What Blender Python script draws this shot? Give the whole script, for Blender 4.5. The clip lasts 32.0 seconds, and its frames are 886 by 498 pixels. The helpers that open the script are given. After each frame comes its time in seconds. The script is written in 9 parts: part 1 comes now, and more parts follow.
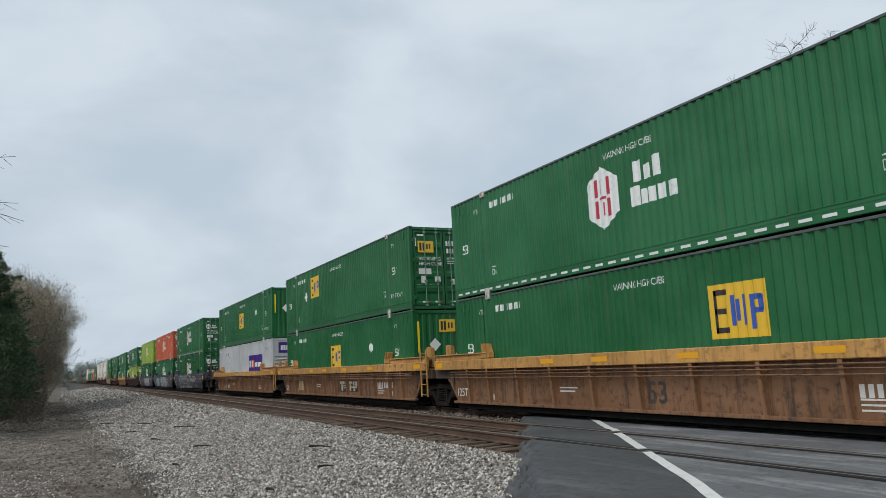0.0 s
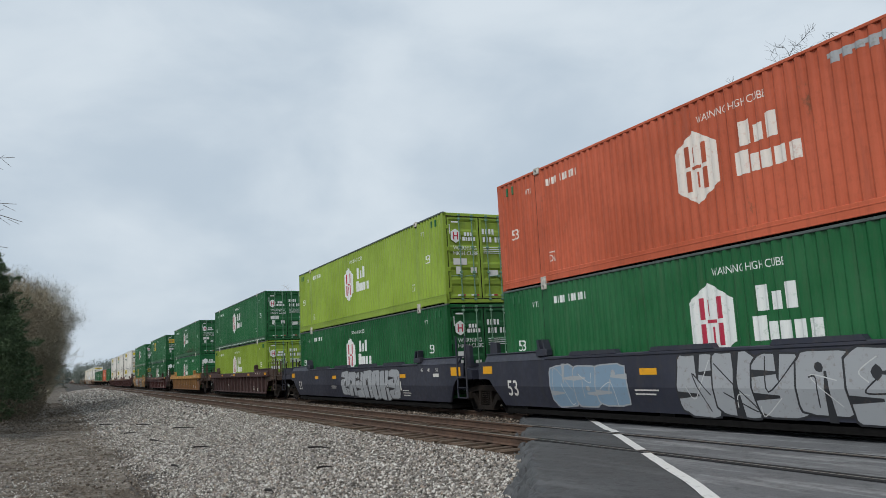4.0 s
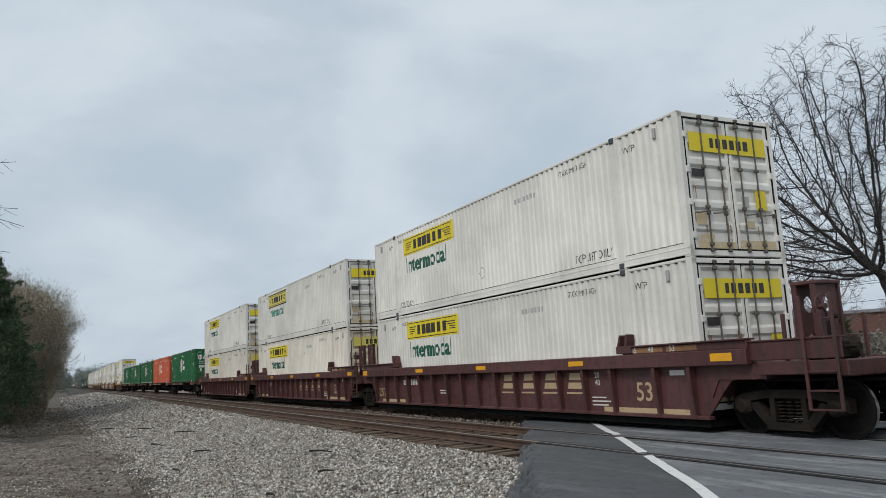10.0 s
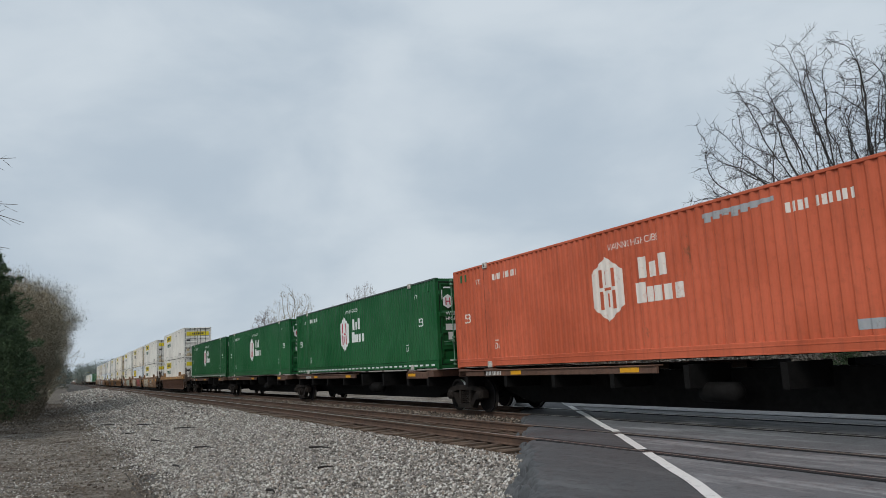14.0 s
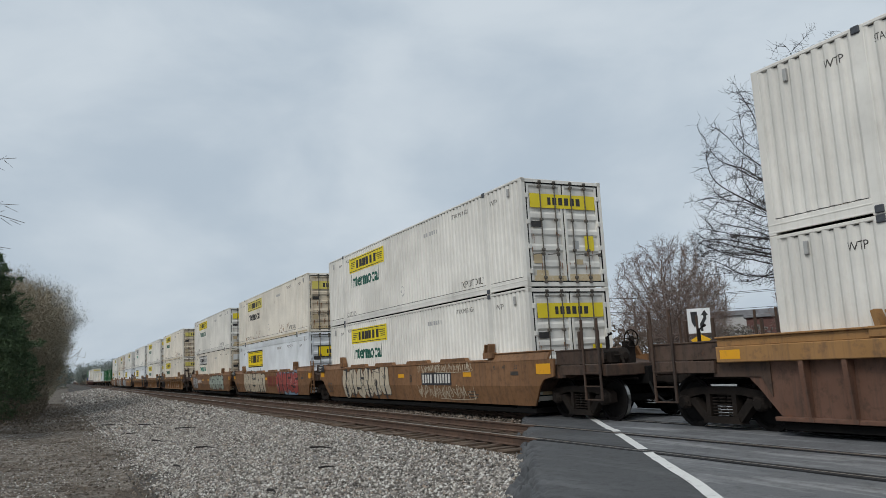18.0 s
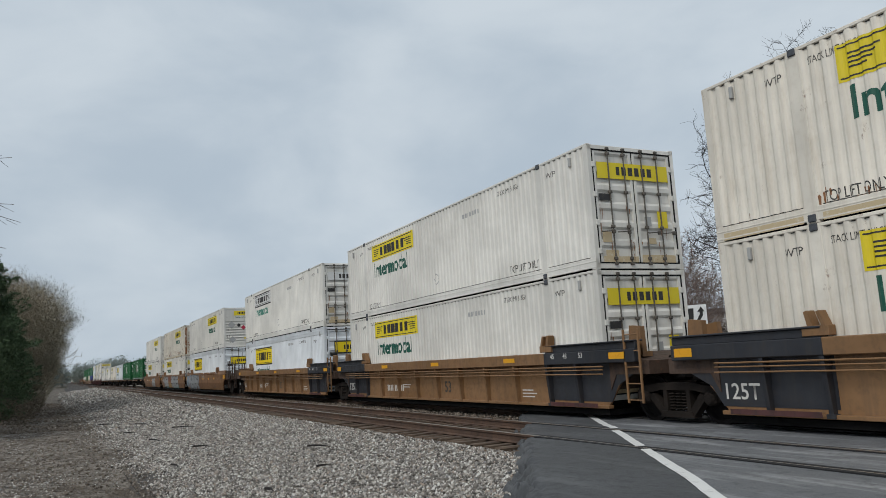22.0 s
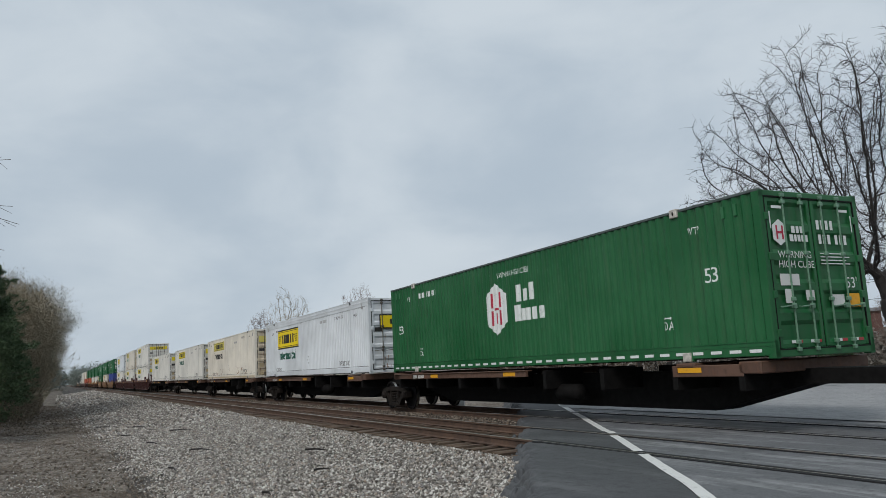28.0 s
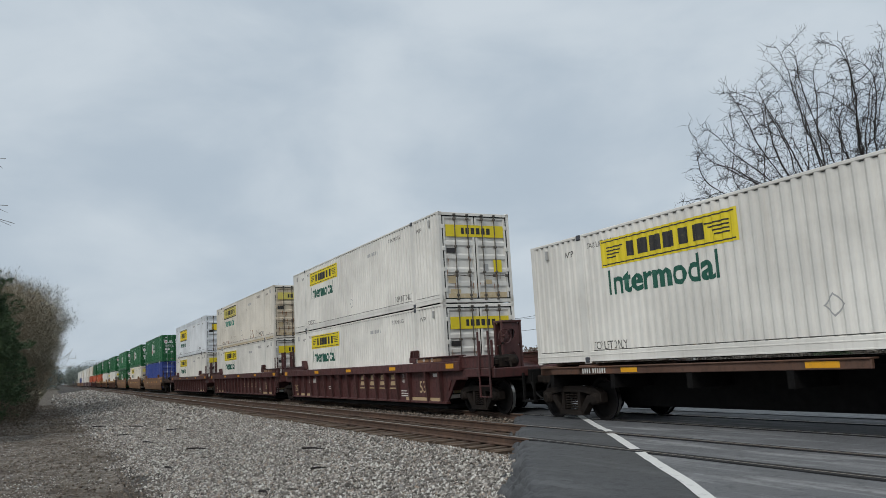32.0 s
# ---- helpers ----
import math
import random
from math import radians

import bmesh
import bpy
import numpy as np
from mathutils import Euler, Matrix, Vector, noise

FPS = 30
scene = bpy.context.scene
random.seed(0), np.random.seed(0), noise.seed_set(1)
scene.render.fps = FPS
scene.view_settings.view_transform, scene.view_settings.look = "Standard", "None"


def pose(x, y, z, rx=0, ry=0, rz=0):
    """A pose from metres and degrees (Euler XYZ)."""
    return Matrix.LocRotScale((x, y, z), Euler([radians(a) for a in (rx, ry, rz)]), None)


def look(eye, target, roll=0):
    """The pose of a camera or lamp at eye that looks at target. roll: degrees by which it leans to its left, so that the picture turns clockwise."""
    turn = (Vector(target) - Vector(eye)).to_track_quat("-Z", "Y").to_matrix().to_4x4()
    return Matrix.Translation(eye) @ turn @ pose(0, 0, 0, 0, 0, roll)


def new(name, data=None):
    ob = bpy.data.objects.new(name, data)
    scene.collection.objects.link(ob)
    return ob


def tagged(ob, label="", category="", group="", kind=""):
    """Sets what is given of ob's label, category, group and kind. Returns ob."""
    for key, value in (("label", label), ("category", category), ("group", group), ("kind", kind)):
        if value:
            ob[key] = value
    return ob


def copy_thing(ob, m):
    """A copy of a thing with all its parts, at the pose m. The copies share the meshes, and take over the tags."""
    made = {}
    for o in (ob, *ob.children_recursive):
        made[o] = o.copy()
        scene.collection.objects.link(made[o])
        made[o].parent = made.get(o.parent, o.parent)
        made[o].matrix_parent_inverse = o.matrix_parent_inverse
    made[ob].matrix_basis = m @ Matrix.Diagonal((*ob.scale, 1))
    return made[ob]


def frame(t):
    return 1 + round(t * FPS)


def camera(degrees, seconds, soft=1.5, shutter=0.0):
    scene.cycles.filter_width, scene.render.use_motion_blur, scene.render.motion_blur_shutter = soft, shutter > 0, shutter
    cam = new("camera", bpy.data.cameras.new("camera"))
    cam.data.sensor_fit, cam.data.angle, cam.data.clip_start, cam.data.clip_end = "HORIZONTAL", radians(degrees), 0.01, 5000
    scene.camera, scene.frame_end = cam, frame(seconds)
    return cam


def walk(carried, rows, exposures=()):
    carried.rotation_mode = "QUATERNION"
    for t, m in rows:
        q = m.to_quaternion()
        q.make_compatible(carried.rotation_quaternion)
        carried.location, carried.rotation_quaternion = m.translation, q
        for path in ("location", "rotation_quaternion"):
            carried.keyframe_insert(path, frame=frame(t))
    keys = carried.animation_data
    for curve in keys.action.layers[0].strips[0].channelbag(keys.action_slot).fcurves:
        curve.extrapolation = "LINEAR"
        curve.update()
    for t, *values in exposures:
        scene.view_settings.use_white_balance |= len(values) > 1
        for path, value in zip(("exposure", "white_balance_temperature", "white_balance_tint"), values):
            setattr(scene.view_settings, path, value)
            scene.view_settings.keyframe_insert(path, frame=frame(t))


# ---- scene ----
# World: x runs along the railway (the train rolls towards +x), y away from the viewer, z up; rail heads at z = 0.
cam = camera(60.44, 32.0, soft=0.5)
EYE_Z = 1.447
HEADINGS = [
    (0.0, 63.19, 8.45, -2.89), (0.5, 63.18, 8.47, -2.84), (1.0, 63.16, 8.48, -2.84), (1.5, 63.17, 8.47, -2.81),
    (2.0, 63.16, 8.46, -2.83), (2.5, 63.12, 8.47, -2.88), (3.0, 63.10, 8.50, -2.88), (3.5, 63.11, 8.53, -2.87),
    (5.5, 63.19, 8.48, -2.86), (6.0, 63.19, 8.44, -2.88), (6.5, 63.19, 8.40, -2.89), (7.0, 63.20, 8.40, -2.89),
    (7.5, 63.22, 8.44, -2.92), (8.0, 63.22, 8.51, -2.97), (8.5, 63.24, 8.59, -3.00), (9.0, 63.22, 8.66, -3.05),
    (9.5, 63.20, 8.73, -3.07), (10.0, 63.18, 8.76, -3.06), (10.5, 63.16, 8.77, -3.05), (11.0, 63.16, 8.75, -3.03),
    (11.5, 63.20, 8.71, -3.02), (12.0, 63.22, 8.67, -3.02), (12.5, 63.20, 8.64, -3.04), (13.0, 63.20, 8.60, -3.02),
    (13.5, 63.19, 8.55, -2.98), (14.0, 63.19, 8.52, -2.96), (14.5, 63.19, 8.49, -2.97), (16.5, 63.25, 8.45, -2.92),
    (17.0, 63.23, 8.46, -2.95), (17.5, 63.22, 8.49, -2.97), (18.0, 63.24, 8.52, -2.98), (18.5, 63.23, 8.53, -3.01),
    (19.0, 63.21, 8.54, -3.06), (19.5, 63.17, 8.53, -3.10), (20.0, 63.12, 8.50, -3.16), (20.5, 63.07, 8.46, -3.20),
    (21.0, 63.05, 8.41, -3.20), (21.5, 63.03, 8.37, -3.22), (22.0, 63.00, 8.34, -3.26), (22.5, 62.98, 8.32, -3.28),
    (23.0, 62.94, 8.31, -3.31), (23.5, 62.93, 8.33, -3.30), (24.0, 62.92, 8.39, -3.24), (24.5, 62.92, 8.50, -3.17),
    (25.0, 62.92, 8.61, -3.12), (25.5, 62.92, 8.67, -3.07), (27.5, 62.89, 8.66, -2.99), (28.0, 62.90, 8.64, -3.00),
    (28.5, 62.89, 8.63, -3.01), (29.0, 62.86, 8.61, -3.03), (29.5, 62.80, 8.58, -3.05), (30.0, 62.74, 8.53, -3.12),
    (30.5, 62.68, 8.46, -3.18), (31.0, 62.65, 8.43, -3.18), (31.5, 62.63, 8.47, -3.15), (32.0, 62.64, 8.52, -3.13),
]  # seconds, yaw, tilt, lean in degrees: hand-held, standing at the road's edge
walk(cam, [(t, pose(0, 0, EYE_Z, 90 + tilt, 0, yaw) @ pose(0, 0, 0, 0, 0, lean)) for t, yaw, tilt, lean in HEADINGS],
     exposures=[(0.0, 0.22), (9.0, 0.17), (12.0, 0.11), (16.5, 0.06), (32.0, 0.03)])

# ---------------------------------------------------------------- sky and light
world = bpy.data.worlds.new("overcast_sky")
scene.world = world
world.use_nodes = True
wn, wl = world.node_tree.nodes, world.node_tree.links
wn.clear()
w_out = wn.new("ShaderNodeOutputWorld")
w_bg = wn.new("ShaderNodeBackground")
w_sky = wn.new("ShaderNodeTexSky")
w_sky.sky_type = "NISHITA"
w_sky.sun_disc = False
w_sky.sun_elevation = radians(48)
w_sky.sun_rotation = radians(150)
w_sky.dust_density = 4.0
w_scale = wn.new("ShaderNodeVectorMath")
w_scale.operation = "SCALE"
w_scale.inputs["Scale"].default_value = 0.06
w_co = wn.new("ShaderNodeTexCoord")
w_map = wn.new("ShaderNodeMapping")
w_map.inputs["Scale"].default_value = (1.0, 1.0, 2.0)
w_noise = wn.new("ShaderNodeTexNoise")
w_noise.inputs["Scale"].default_value = 3.4
w_noise.inputs["Detail"].default_value = 7.0
w_noise.inputs["Roughness"].default_value = 0.5
w_noise.inputs["Distortion"].default_value = 0.25
w_ramp = wn.new("ShaderNodeValToRGB")
w_ramp.color_ramp.interpolation = "EASE"
w_ramp.color_ramp.elements[0].position, w_ramp.color_ramp.elements[0].color = 0.30, (0.448, 0.530, 0.613, 1)
w_ramp.color_ramp.elements[1].position, w_ramp.color_ramp.elements[1].color = 0.70, (0.604, 0.674, 0.735, 1)
w_mix = wn.new("ShaderNodeMix")
w_mix.data_type = "RGBA"
w_mix.inputs["Factor"].default_value = 0.93
wl.new(w_co.outputs["Generated"], w_map.inputs["Vector"])
wl.new(w_map.outputs["Vector"], w_noise.inputs["Vector"])
wl.new(w_noise.outputs["Fac"], w_ramp.inputs["Fac"])
wl.new(w_sky.outputs["Color"], w_scale.inputs[0])
wl.new(w_scale.outputs["Vector"], w_mix.inputs["A"])
wl.new(w_ramp.outputs["Color"], w_mix.inputs["B"])
wl.new(w_mix.outputs["Result"], w_bg.inputs["Color"])
wl.new(w_bg.outputs["Background"], w_out.inputs["Surface"])

sun_data = bpy.data.lights.new("sun", "SUN")
sun_data.energy = 1.65
sun_data.angle = radians(20)
sun_data.color = (1.0, 0.975, 0.93)
sun = new("sun", sun_data)
sun.matrix_world = look((20, -35, 45), (0, 0, 0))

# ---------------------------------------------------------------- materials
def mat_base(name):
    m = bpy.data.materials.new(name)
    m.use_nodes = True
    return m, m.node_tree.nodes, m.node_tree.links, m.node_tree.nodes["Principled BSDF"]


def tex_noise(nodes, links, scale, detail=3.0, rough=0.6, stretch=None, coords="Object"):
    n = nodes.new("ShaderNodeTexNoise")
    n.inputs["Scale"].default_value = scale
    n.inputs["Detail"].default_value = detail
    n.inputs["Roughness"].default_value = rough
    co = nodes.new("ShaderNodeTexCoord")
    mp = nodes.new("ShaderNodeMapping")
    if stretch:
        mp.inputs["Scale"].default_value = stretch
    links.new(co.outputs[coords], mp.inputs["Vector"])
    links.new(mp.outputs["Vector"], n.inputs["Vector"])
    return n


def span(nodes, links, src, a, b, lo=0.0, hi=1.0):
    r = nodes.new("ShaderNodeMapRange")
    r.inputs["From Min"].default_value, r.inputs["From Max"].default_value = a, b
    r.inputs["To Min"].default_value, r.inputs["To Max"].default_value = lo, hi
    links.new(src, r.inputs["Value"])
    return r.outputs["Result"]


def mixed(nodes, links, fac, a, b, kind="MIX"):
    n = nodes.new("ShaderNodeMix")
    n.data_type = "RGBA"
    n.blend_type = kind
    for key, val in (("Factor", fac), ("A", a), ("B", b)):
        if isinstance(val, (int, float)):
            n.inputs[key].default_value = val
        elif isinstance(val, tuple):
            n.inputs[key].default_value = (*val, 1) if len(val) == 3 else val
        else:
            links.new(val, n.inputs[key])
    return n.outputs["Result"]


def bumped(nodes, links, bsdf, height, strength, distance=0.01):
    b = nodes.new("ShaderNodeBump")
    b.inputs["Strength"].default_value = strength
    b.inputs["Distance"].default_value = distance
    links.new(height, b.inputs["Height"])
    links.new(b.outputs["Normal"], bsdf.inputs["Normal"])


def paint(name, col, rough=0.45, dirt=(0.10, 0.085, 0.07), grime=0.35, streak=0.3, rust=0.0, vary=0.08, metal=0.0):
    """Weathered paint on steel: broad fading, vertical run-off streaks, grime patches and optional rust."""
    m, nd, lk, b = mat_base(name)
    info = nd.new("ShaderNodeObjectInfo")
    big = tex_noise(nd, lk, 0.45, 4.0, 0.6)
    fine = tex_noise(nd, lk, 7.0, 5.0, 0.65)
    run = tex_noise(nd, lk, 1.0, 4.0, 0.7, (5.5, 5.5, 0.35))
    faded = tuple(min(1.0, c * 1.22 + 0.012) for c in col)
    c = mixed(nd, lk, span(nd, lk, big.outputs["Fac"], 0.40, 0.62), col, faded)
    c = mixed(nd, lk, span(nd, lk, run.outputs["Fac"], 0.50, 0.68, 0, streak), c, dirt)
    c = mixed(nd, lk, span(nd, lk, fine.outputs["Fac"], 0.52, 0.70, 0, grime), c, dirt)
    if rust:
        spot = tex_noise(nd, lk, 2.2, 6.0, 0.75, (1.0, 1.0, 0.6))
        c = mixed(nd, lk, span(nd, lk, spot.outputs["Fac"], 0.66 - 0.16 * rust, 0.74 - 0.1 * rust, 0, 0.85), c, (0.16, 0.065, 0.03))
    hsv = nd.new("ShaderNodeHueSaturation")
    lk.new(c, hsv.inputs["Color"])
    lk.new(span(nd, lk, info.outputs["Random"], 0, 1, 1 - vary, 1 + vary), hsv.inputs["Value"])
    lk.new(hsv.outputs["Color"], b.inputs["Base Color"])
    lk.new(span(nd, lk, fine.outputs["Fac"], 0.3, 0.8, rough - 0.08, rough + 0.2), b.inputs["Roughness"])
    b.inputs["Metallic"].default_value = metal
    bumped(nd, lk, b, fine.outputs["Fac"], 0.12, 0.004)
    return m


def plain(name, col, rough=0.6, metal=0.0, var=0.15, scale=12.0, bump=0.1):
    m, nd, lk, b = mat_base(name)
    n = tex_noise(nd, lk, scale, 4.0, 0.6)
    dark = tuple(c * (1 - var) for c in col)
    lite = tuple(min(1, c * (1 + var)) for c in col)
    lk.new(mixed(nd, lk, span(nd, lk, n.outputs["Fac"], 0.3, 0.7), dark, lite), b.inputs["Base Color"])
    b.inputs["Roughness"].default_value = rough
    b.inputs["Metallic"].default_value = metal
    if bump:
        bumped(nd, lk, b, n.outputs["Fac"], bump, 0.01)
    return m


def worn_mark(name, col, under, wear=0.5):
    """A painted mark or sticker, flaking where the steel has worn."""
    m, nd, lk, b = mat_base(name)
    n = tex_noise(nd, lk, 9.0, 5.0, 0.7)
    lk.new(mixed(nd, lk, span(nd, lk, n.outputs["Fac"], 0.56, 0.7, 0, wear), col, under), b.inputs["Base Color"])
    b.inputs["Roughness"].default_value = 0.5
    return m


def rusty(name, col, col2, rough=0.75):
    m, nd, lk, b = mat_base(name)
    n = tex_noise(nd, lk, 3.0, 6.0, 0.7)
    n2 = tex_noise(nd, lk, 30.0, 3.0, 0.6)
    c = mixed(nd, lk, span(nd, lk, n.outputs["Fac"], 0.35, 0.68), col, col2)
    c = mixed(nd, lk, span(nd, lk, n2.outputs["Fac"], 0.55, 0.75, 0, 0.5), c, tuple(v * 0.5 for v in col))
    lk.new(c, b.inputs["Base Color"])
    b.inputs["Roughness"].default_value = rough
    bumped(nd, lk, b, n2.outputs["Fac"], 0.3, 0.005)
    return m


GREEN = (0.0058, 0.092, 0.0255)
MAT = {
    "green": paint("green_paint", GREEN, 0.38, grime=0.10, streak=0.16),
    "green_light": paint("faded_green_paint", (0.0085, 0.106, 0.0335), 0.40, grime=0.12, streak=0.2),
    "green_deep": paint("deep_green_paint", (0.0038, 0.076, 0.0195), 0.34, grime=0.06, streak=0.1),
    "lime": paint("lime_green_paint", (0.205, 0.300, 0.030), 0.42, grime=0.10, streak=0.2),
    "orange": paint("orange_paint", (0.440, 0.088, 0.037), 0.5, dirt=(0.22, 0.055, 0.030), grime=0.25, streak=0.4, rust=0.1),
    "grey": paint("light_grey_paint", (0.415, 0.432, 0.445), 0.45, grime=0.15, streak=0.2),
    "blue": paint("blue_paint", (0.020, 0.045, 0.22), 0.45, grime=0.15, streak=0.2),
    "white": paint("white_paint", (0.622, 0.603, 0.556), 0.45, dirt=(0.36, 0.31, 0.25), grime=0.08, streak=0.20),
    "cream": paint("aged_cream_paint", (0.640, 0.597, 0.520), 0.5, dirt=(0.38, 0.29, 0.19), grime=0.12, streak=0.28, rust=0.05),
    "yellowed": paint("yellowed_cream_paint", (0.560, 0.480, 0.365), 0.55, dirt=(0.34, 0.22, 0.12), grime=0.35, streak=0.5, rust=0.3),
    "new_white": paint("fresh_white_paint", (0.640, 0.665, 0.685), 0.38, dirt=(0.40, 0.38, 0.35), grime=0.04, streak=0.08),
    "rust_white": paint("rust_stained_white_paint", (0.58, 0.54, 0.46), 0.5, dirt=(0.24, 0.13, 0.06), grime=0.25, streak=0.4, rust=0.5),
    "roof": plain("dusty_roof_steel", (0.35, 0.35, 0.34), 0.6),
    "tan": paint("tan_yellow_paint", (0.43, 0.222, 0.058), 0.6, dirt=(0.10, 0.05, 0.024), grime=0.65, streak=0.6, rust=0.3),
    "tan_flat": paint("dusty_tan_brown_paint", (0.275, 0.142, 0.046), 0.65, dirt=(0.09, 0.06, 0.045), grime=0.5, streak=0.45, rust=0.2),
    "tan_dark": paint("dirty_tan_paint", (0.22, 0.105, 0.043), 0.6, dirt=(0.085, 0.052, 0.036), grime=0.6, streak=0.55, rust=0.3),
    "brown_side": paint("road_grimed_brown_paint", (0.150, 0.070, 0.029), 0.7, dirt=(0.036, 0.021, 0.015), grime=0.75, streak=0.95, rust=0.4),
    "rust_brown": paint("rust_brown_paint", (0.115, 0.054, 0.032), 0.65, dirt=(0.050, 0.032, 0.024), grime=0.6, streak=0.65, rust=0.3),
    "end_brown": paint("sooty_end_paint", (0.055, 0.030, 0.018), 0.7, dirt=(0.022, 0.016, 0.013), grime=0.7, streak=0.7, rust=0.3),
    "orange_brown": paint("orange_brown_paint", (0.180, 0.086, 0.033), 0.6, dirt=(0.070, 0.040, 0.025), grime=0.5, streak=0.6, rust=0.2),
    "ochre": paint("ochre_brown_paint", (0.190, 0.098, 0.038), 0.6, dirt=(0.09, 0.06, 0.04), grime=0.4, streak=0.35, rust=0.2),
    "spine_rail": paint("dark_rusty_rail_paint", (0.085, 0.040, 0.023), 0.65, dirt=(0.04, 0.026, 0.02), grime=0.5, streak=0.3, rust=0.7),
    "maroon": paint("maroon_paint", (0.070, 0.021, 0.019), 0.5, dirt=(0.028, 0.019, 0.017), grime=0.5, streak=0.6, rust=0.1),
    "maroon_dark": paint("dark_grimed_maroon_paint", (0.056, 0.026, 0.024), 0.6, dirt=(0.026, 0.018, 0.016), grime=0.5, streak=0.6, rust=0.15),
    "navy": paint("dark_navy_paint", (0.018, 0.020, 0.034), 0.5, dirt=(0.06, 0.055, 0.05), grime=0.35, streak=0.3),
    "slate": paint("dark_slate_paint", (0.014, 0.015, 0.020), 0.5, dirt=(0.045, 0.038, 0.032), grime=0.35, streak=0.4),
    # Near-black: shade below the wagons is put into this grimy steel's colour.
    "under": plain("grimy_shaded_underframe_steel", (0.0065, 0.006, 0.0058), 0.9, var=0.5, scale=6, bump=0.25),
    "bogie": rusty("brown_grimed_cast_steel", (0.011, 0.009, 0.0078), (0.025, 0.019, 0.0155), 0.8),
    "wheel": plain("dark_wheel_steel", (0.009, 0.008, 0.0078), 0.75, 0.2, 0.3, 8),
    "tread": plain("polished_wheel_tread", (0.45, 0.44, 0.42), 0.3, 1.0, 0.1, 20, 0),
    "rod": plain("galvanised_rod", (0.42, 0.45, 0.42), 0.45, 0.4, 0.2, 10),
    "rod_green": plain("green_painted_rod", (0.13, 0.25, 0.165), 0.45, 0.1, 0.3, 10),
    "rod_dark": plain("dark_worn_rod", (0.115, 0.100, 0.082), 0.5, 0.3, 0.4, 10),
    "casting": plain("pale_worn_casting", (0.50, 0.47, 0.42), 0.6, 0.2, 0.35, 14),
    "casting_dark": plain("dark_worn_casting", (0.07, 0.075, 0.085), 0.6, 0.3, 0.3, 14),
    "rail_grey": plain("weathered_grey_rail", (0.085, 0.105, 0.100), 0.6, 0.2, 0.3, 6),
    "gap": plain("black_rubber_gasket", (0.012, 0.012, 0.012), 0.8, 0, 0.3, 10, 0),
    "m_white": worn_mark("white_marking", (0.70, 0.72, 0.70), (0.20, 0.32, 0.24), 0.5),
    "m_white_o": worn_mark("white_marking_on_orange", (0.72, 0.66, 0.60), (0.55, 0.22, 0.14), 0.5),
    "m_white_w": worn_mark("white_stencil_on_wagon", (0.62, 0.60, 0.56), (0.20, 0.13, 0.10), 0.6),
    "m_cream": worn_mark("cream_stencil_patch", (0.46, 0.34, 0.20), (0.20, 0.10, 0.06), 0.5),
    "m_red": worn_mark("crimson_marking", (0.42, 0.018, 0.050), (0.5, 0.3, 0.3), 0.3),
    "m_slate": worn_mark("slate_grey_marking", (0.10, 0.10, 0.11), (0.30, 0.31, 0.32), 0.4),
    "m_ochre": worn_mark("ochre_grime", (0.52, 0.41, 0.25), (0.62, 0.57, 0.45), 0.9),
    "m_grey": worn_mark("pale_grey_marking", (0.36, 0.36, 0.35), (0.64, 0.66, 0.64), 0.4),
    "m_yellow": worn_mark("yellow_panel", (0.70, 0.555, 0.014), (0.58, 0.47, 0.08), 0.4),
    "m_yellow2": worn_mark("bright_yellow_panel", (0.80, 0.60, 0.008), (0.74, 0.54, 0.03), 0.2),
    "m_pale_yellow": worn_mark("faded_yellow_panel", (0.60, 0.51, 0.11), (0.56, 0.52, 0.32), 0.5),
    "m_gold": worn_mark("golden_panel", (0.68, 0.42, 0.025), (0.58, 0.38, 0.08), 0.3),
    "m_amber": worn_mark("amber_reflector", (0.72, 0.34, 0.008), (0.42, 0.20, 0.03), 0.5),
    "m_black": worn_mark("black_lettering", (0.022, 0.020, 0.020), (0.20, 0.17, 0.08), 0.3),
    "m_blue": worn_mark("blue_lettering", (0.030, 0.085, 0.38), (0.2, 0.2, 0.3), 0.2),
    "m_purple": worn_mark("deep_purple_panel", (0.045, 0.018, 0.19), (0.08, 0.05, 0.2), 0.2),
    "m_orange": worn_mark("orange_lettering", (0.75, 0.16, 0.02), (0.5, 0.2, 0.1), 0.2),
    "m_dgreen": worn_mark("dark_green_lettering", (0.006, 0.085, 0.055), (0.15, 0.30, 0.24), 0.3),
    "m_teal": worn_mark("faded_green_lettering", (0.05, 0.22, 0.16), (0.35, 0.48, 0.40), 0.4),
    "m_dark": worn_mark("dark_stencil", (0.045, 0.040, 0.035), (0.28, 0.15, 0.07), 0.5),
    "m_soot": rusty("sooty_run_off", (0.055, 0.036, 0.028), (0.13, 0.085, 0.06)),
    "m_dullred": worn_mark("dull_red_marking", (0.170, 0.030, 0.020), (0.16, 0.06, 0.03), 0.5),
    "m_ochrepanel": worn_mark("ochre_panel_paint", (0.30, 0.175, 0.055), (0.20, 0.10, 0.04), 0.4),
    "g_clay": worn_mark("clay_spray_paint", (0.21, 0.135, 0.10), (0.13, 0.07, 0.045), 0.6),
    "m_rust": rusty("rust_bleed", (0.20, 0.085, 0.035), (0.30, 0.14, 0.06)),
    "sticker": worn_mark("paper_sticker", (0.62, 0.62, 0.60), (0.35, 0.35, 0.33), 0.5),
    "red_tape": worn_mark("red_reflective_tape", (0.34, 0.03, 0.03), (0.25, 0.08, 0.06), 0.4),
    "g_silver": worn_mark("silver_spray_paint", (0.33, 0.345, 0.36), (0.20, 0.17, 0.14), 0.7),
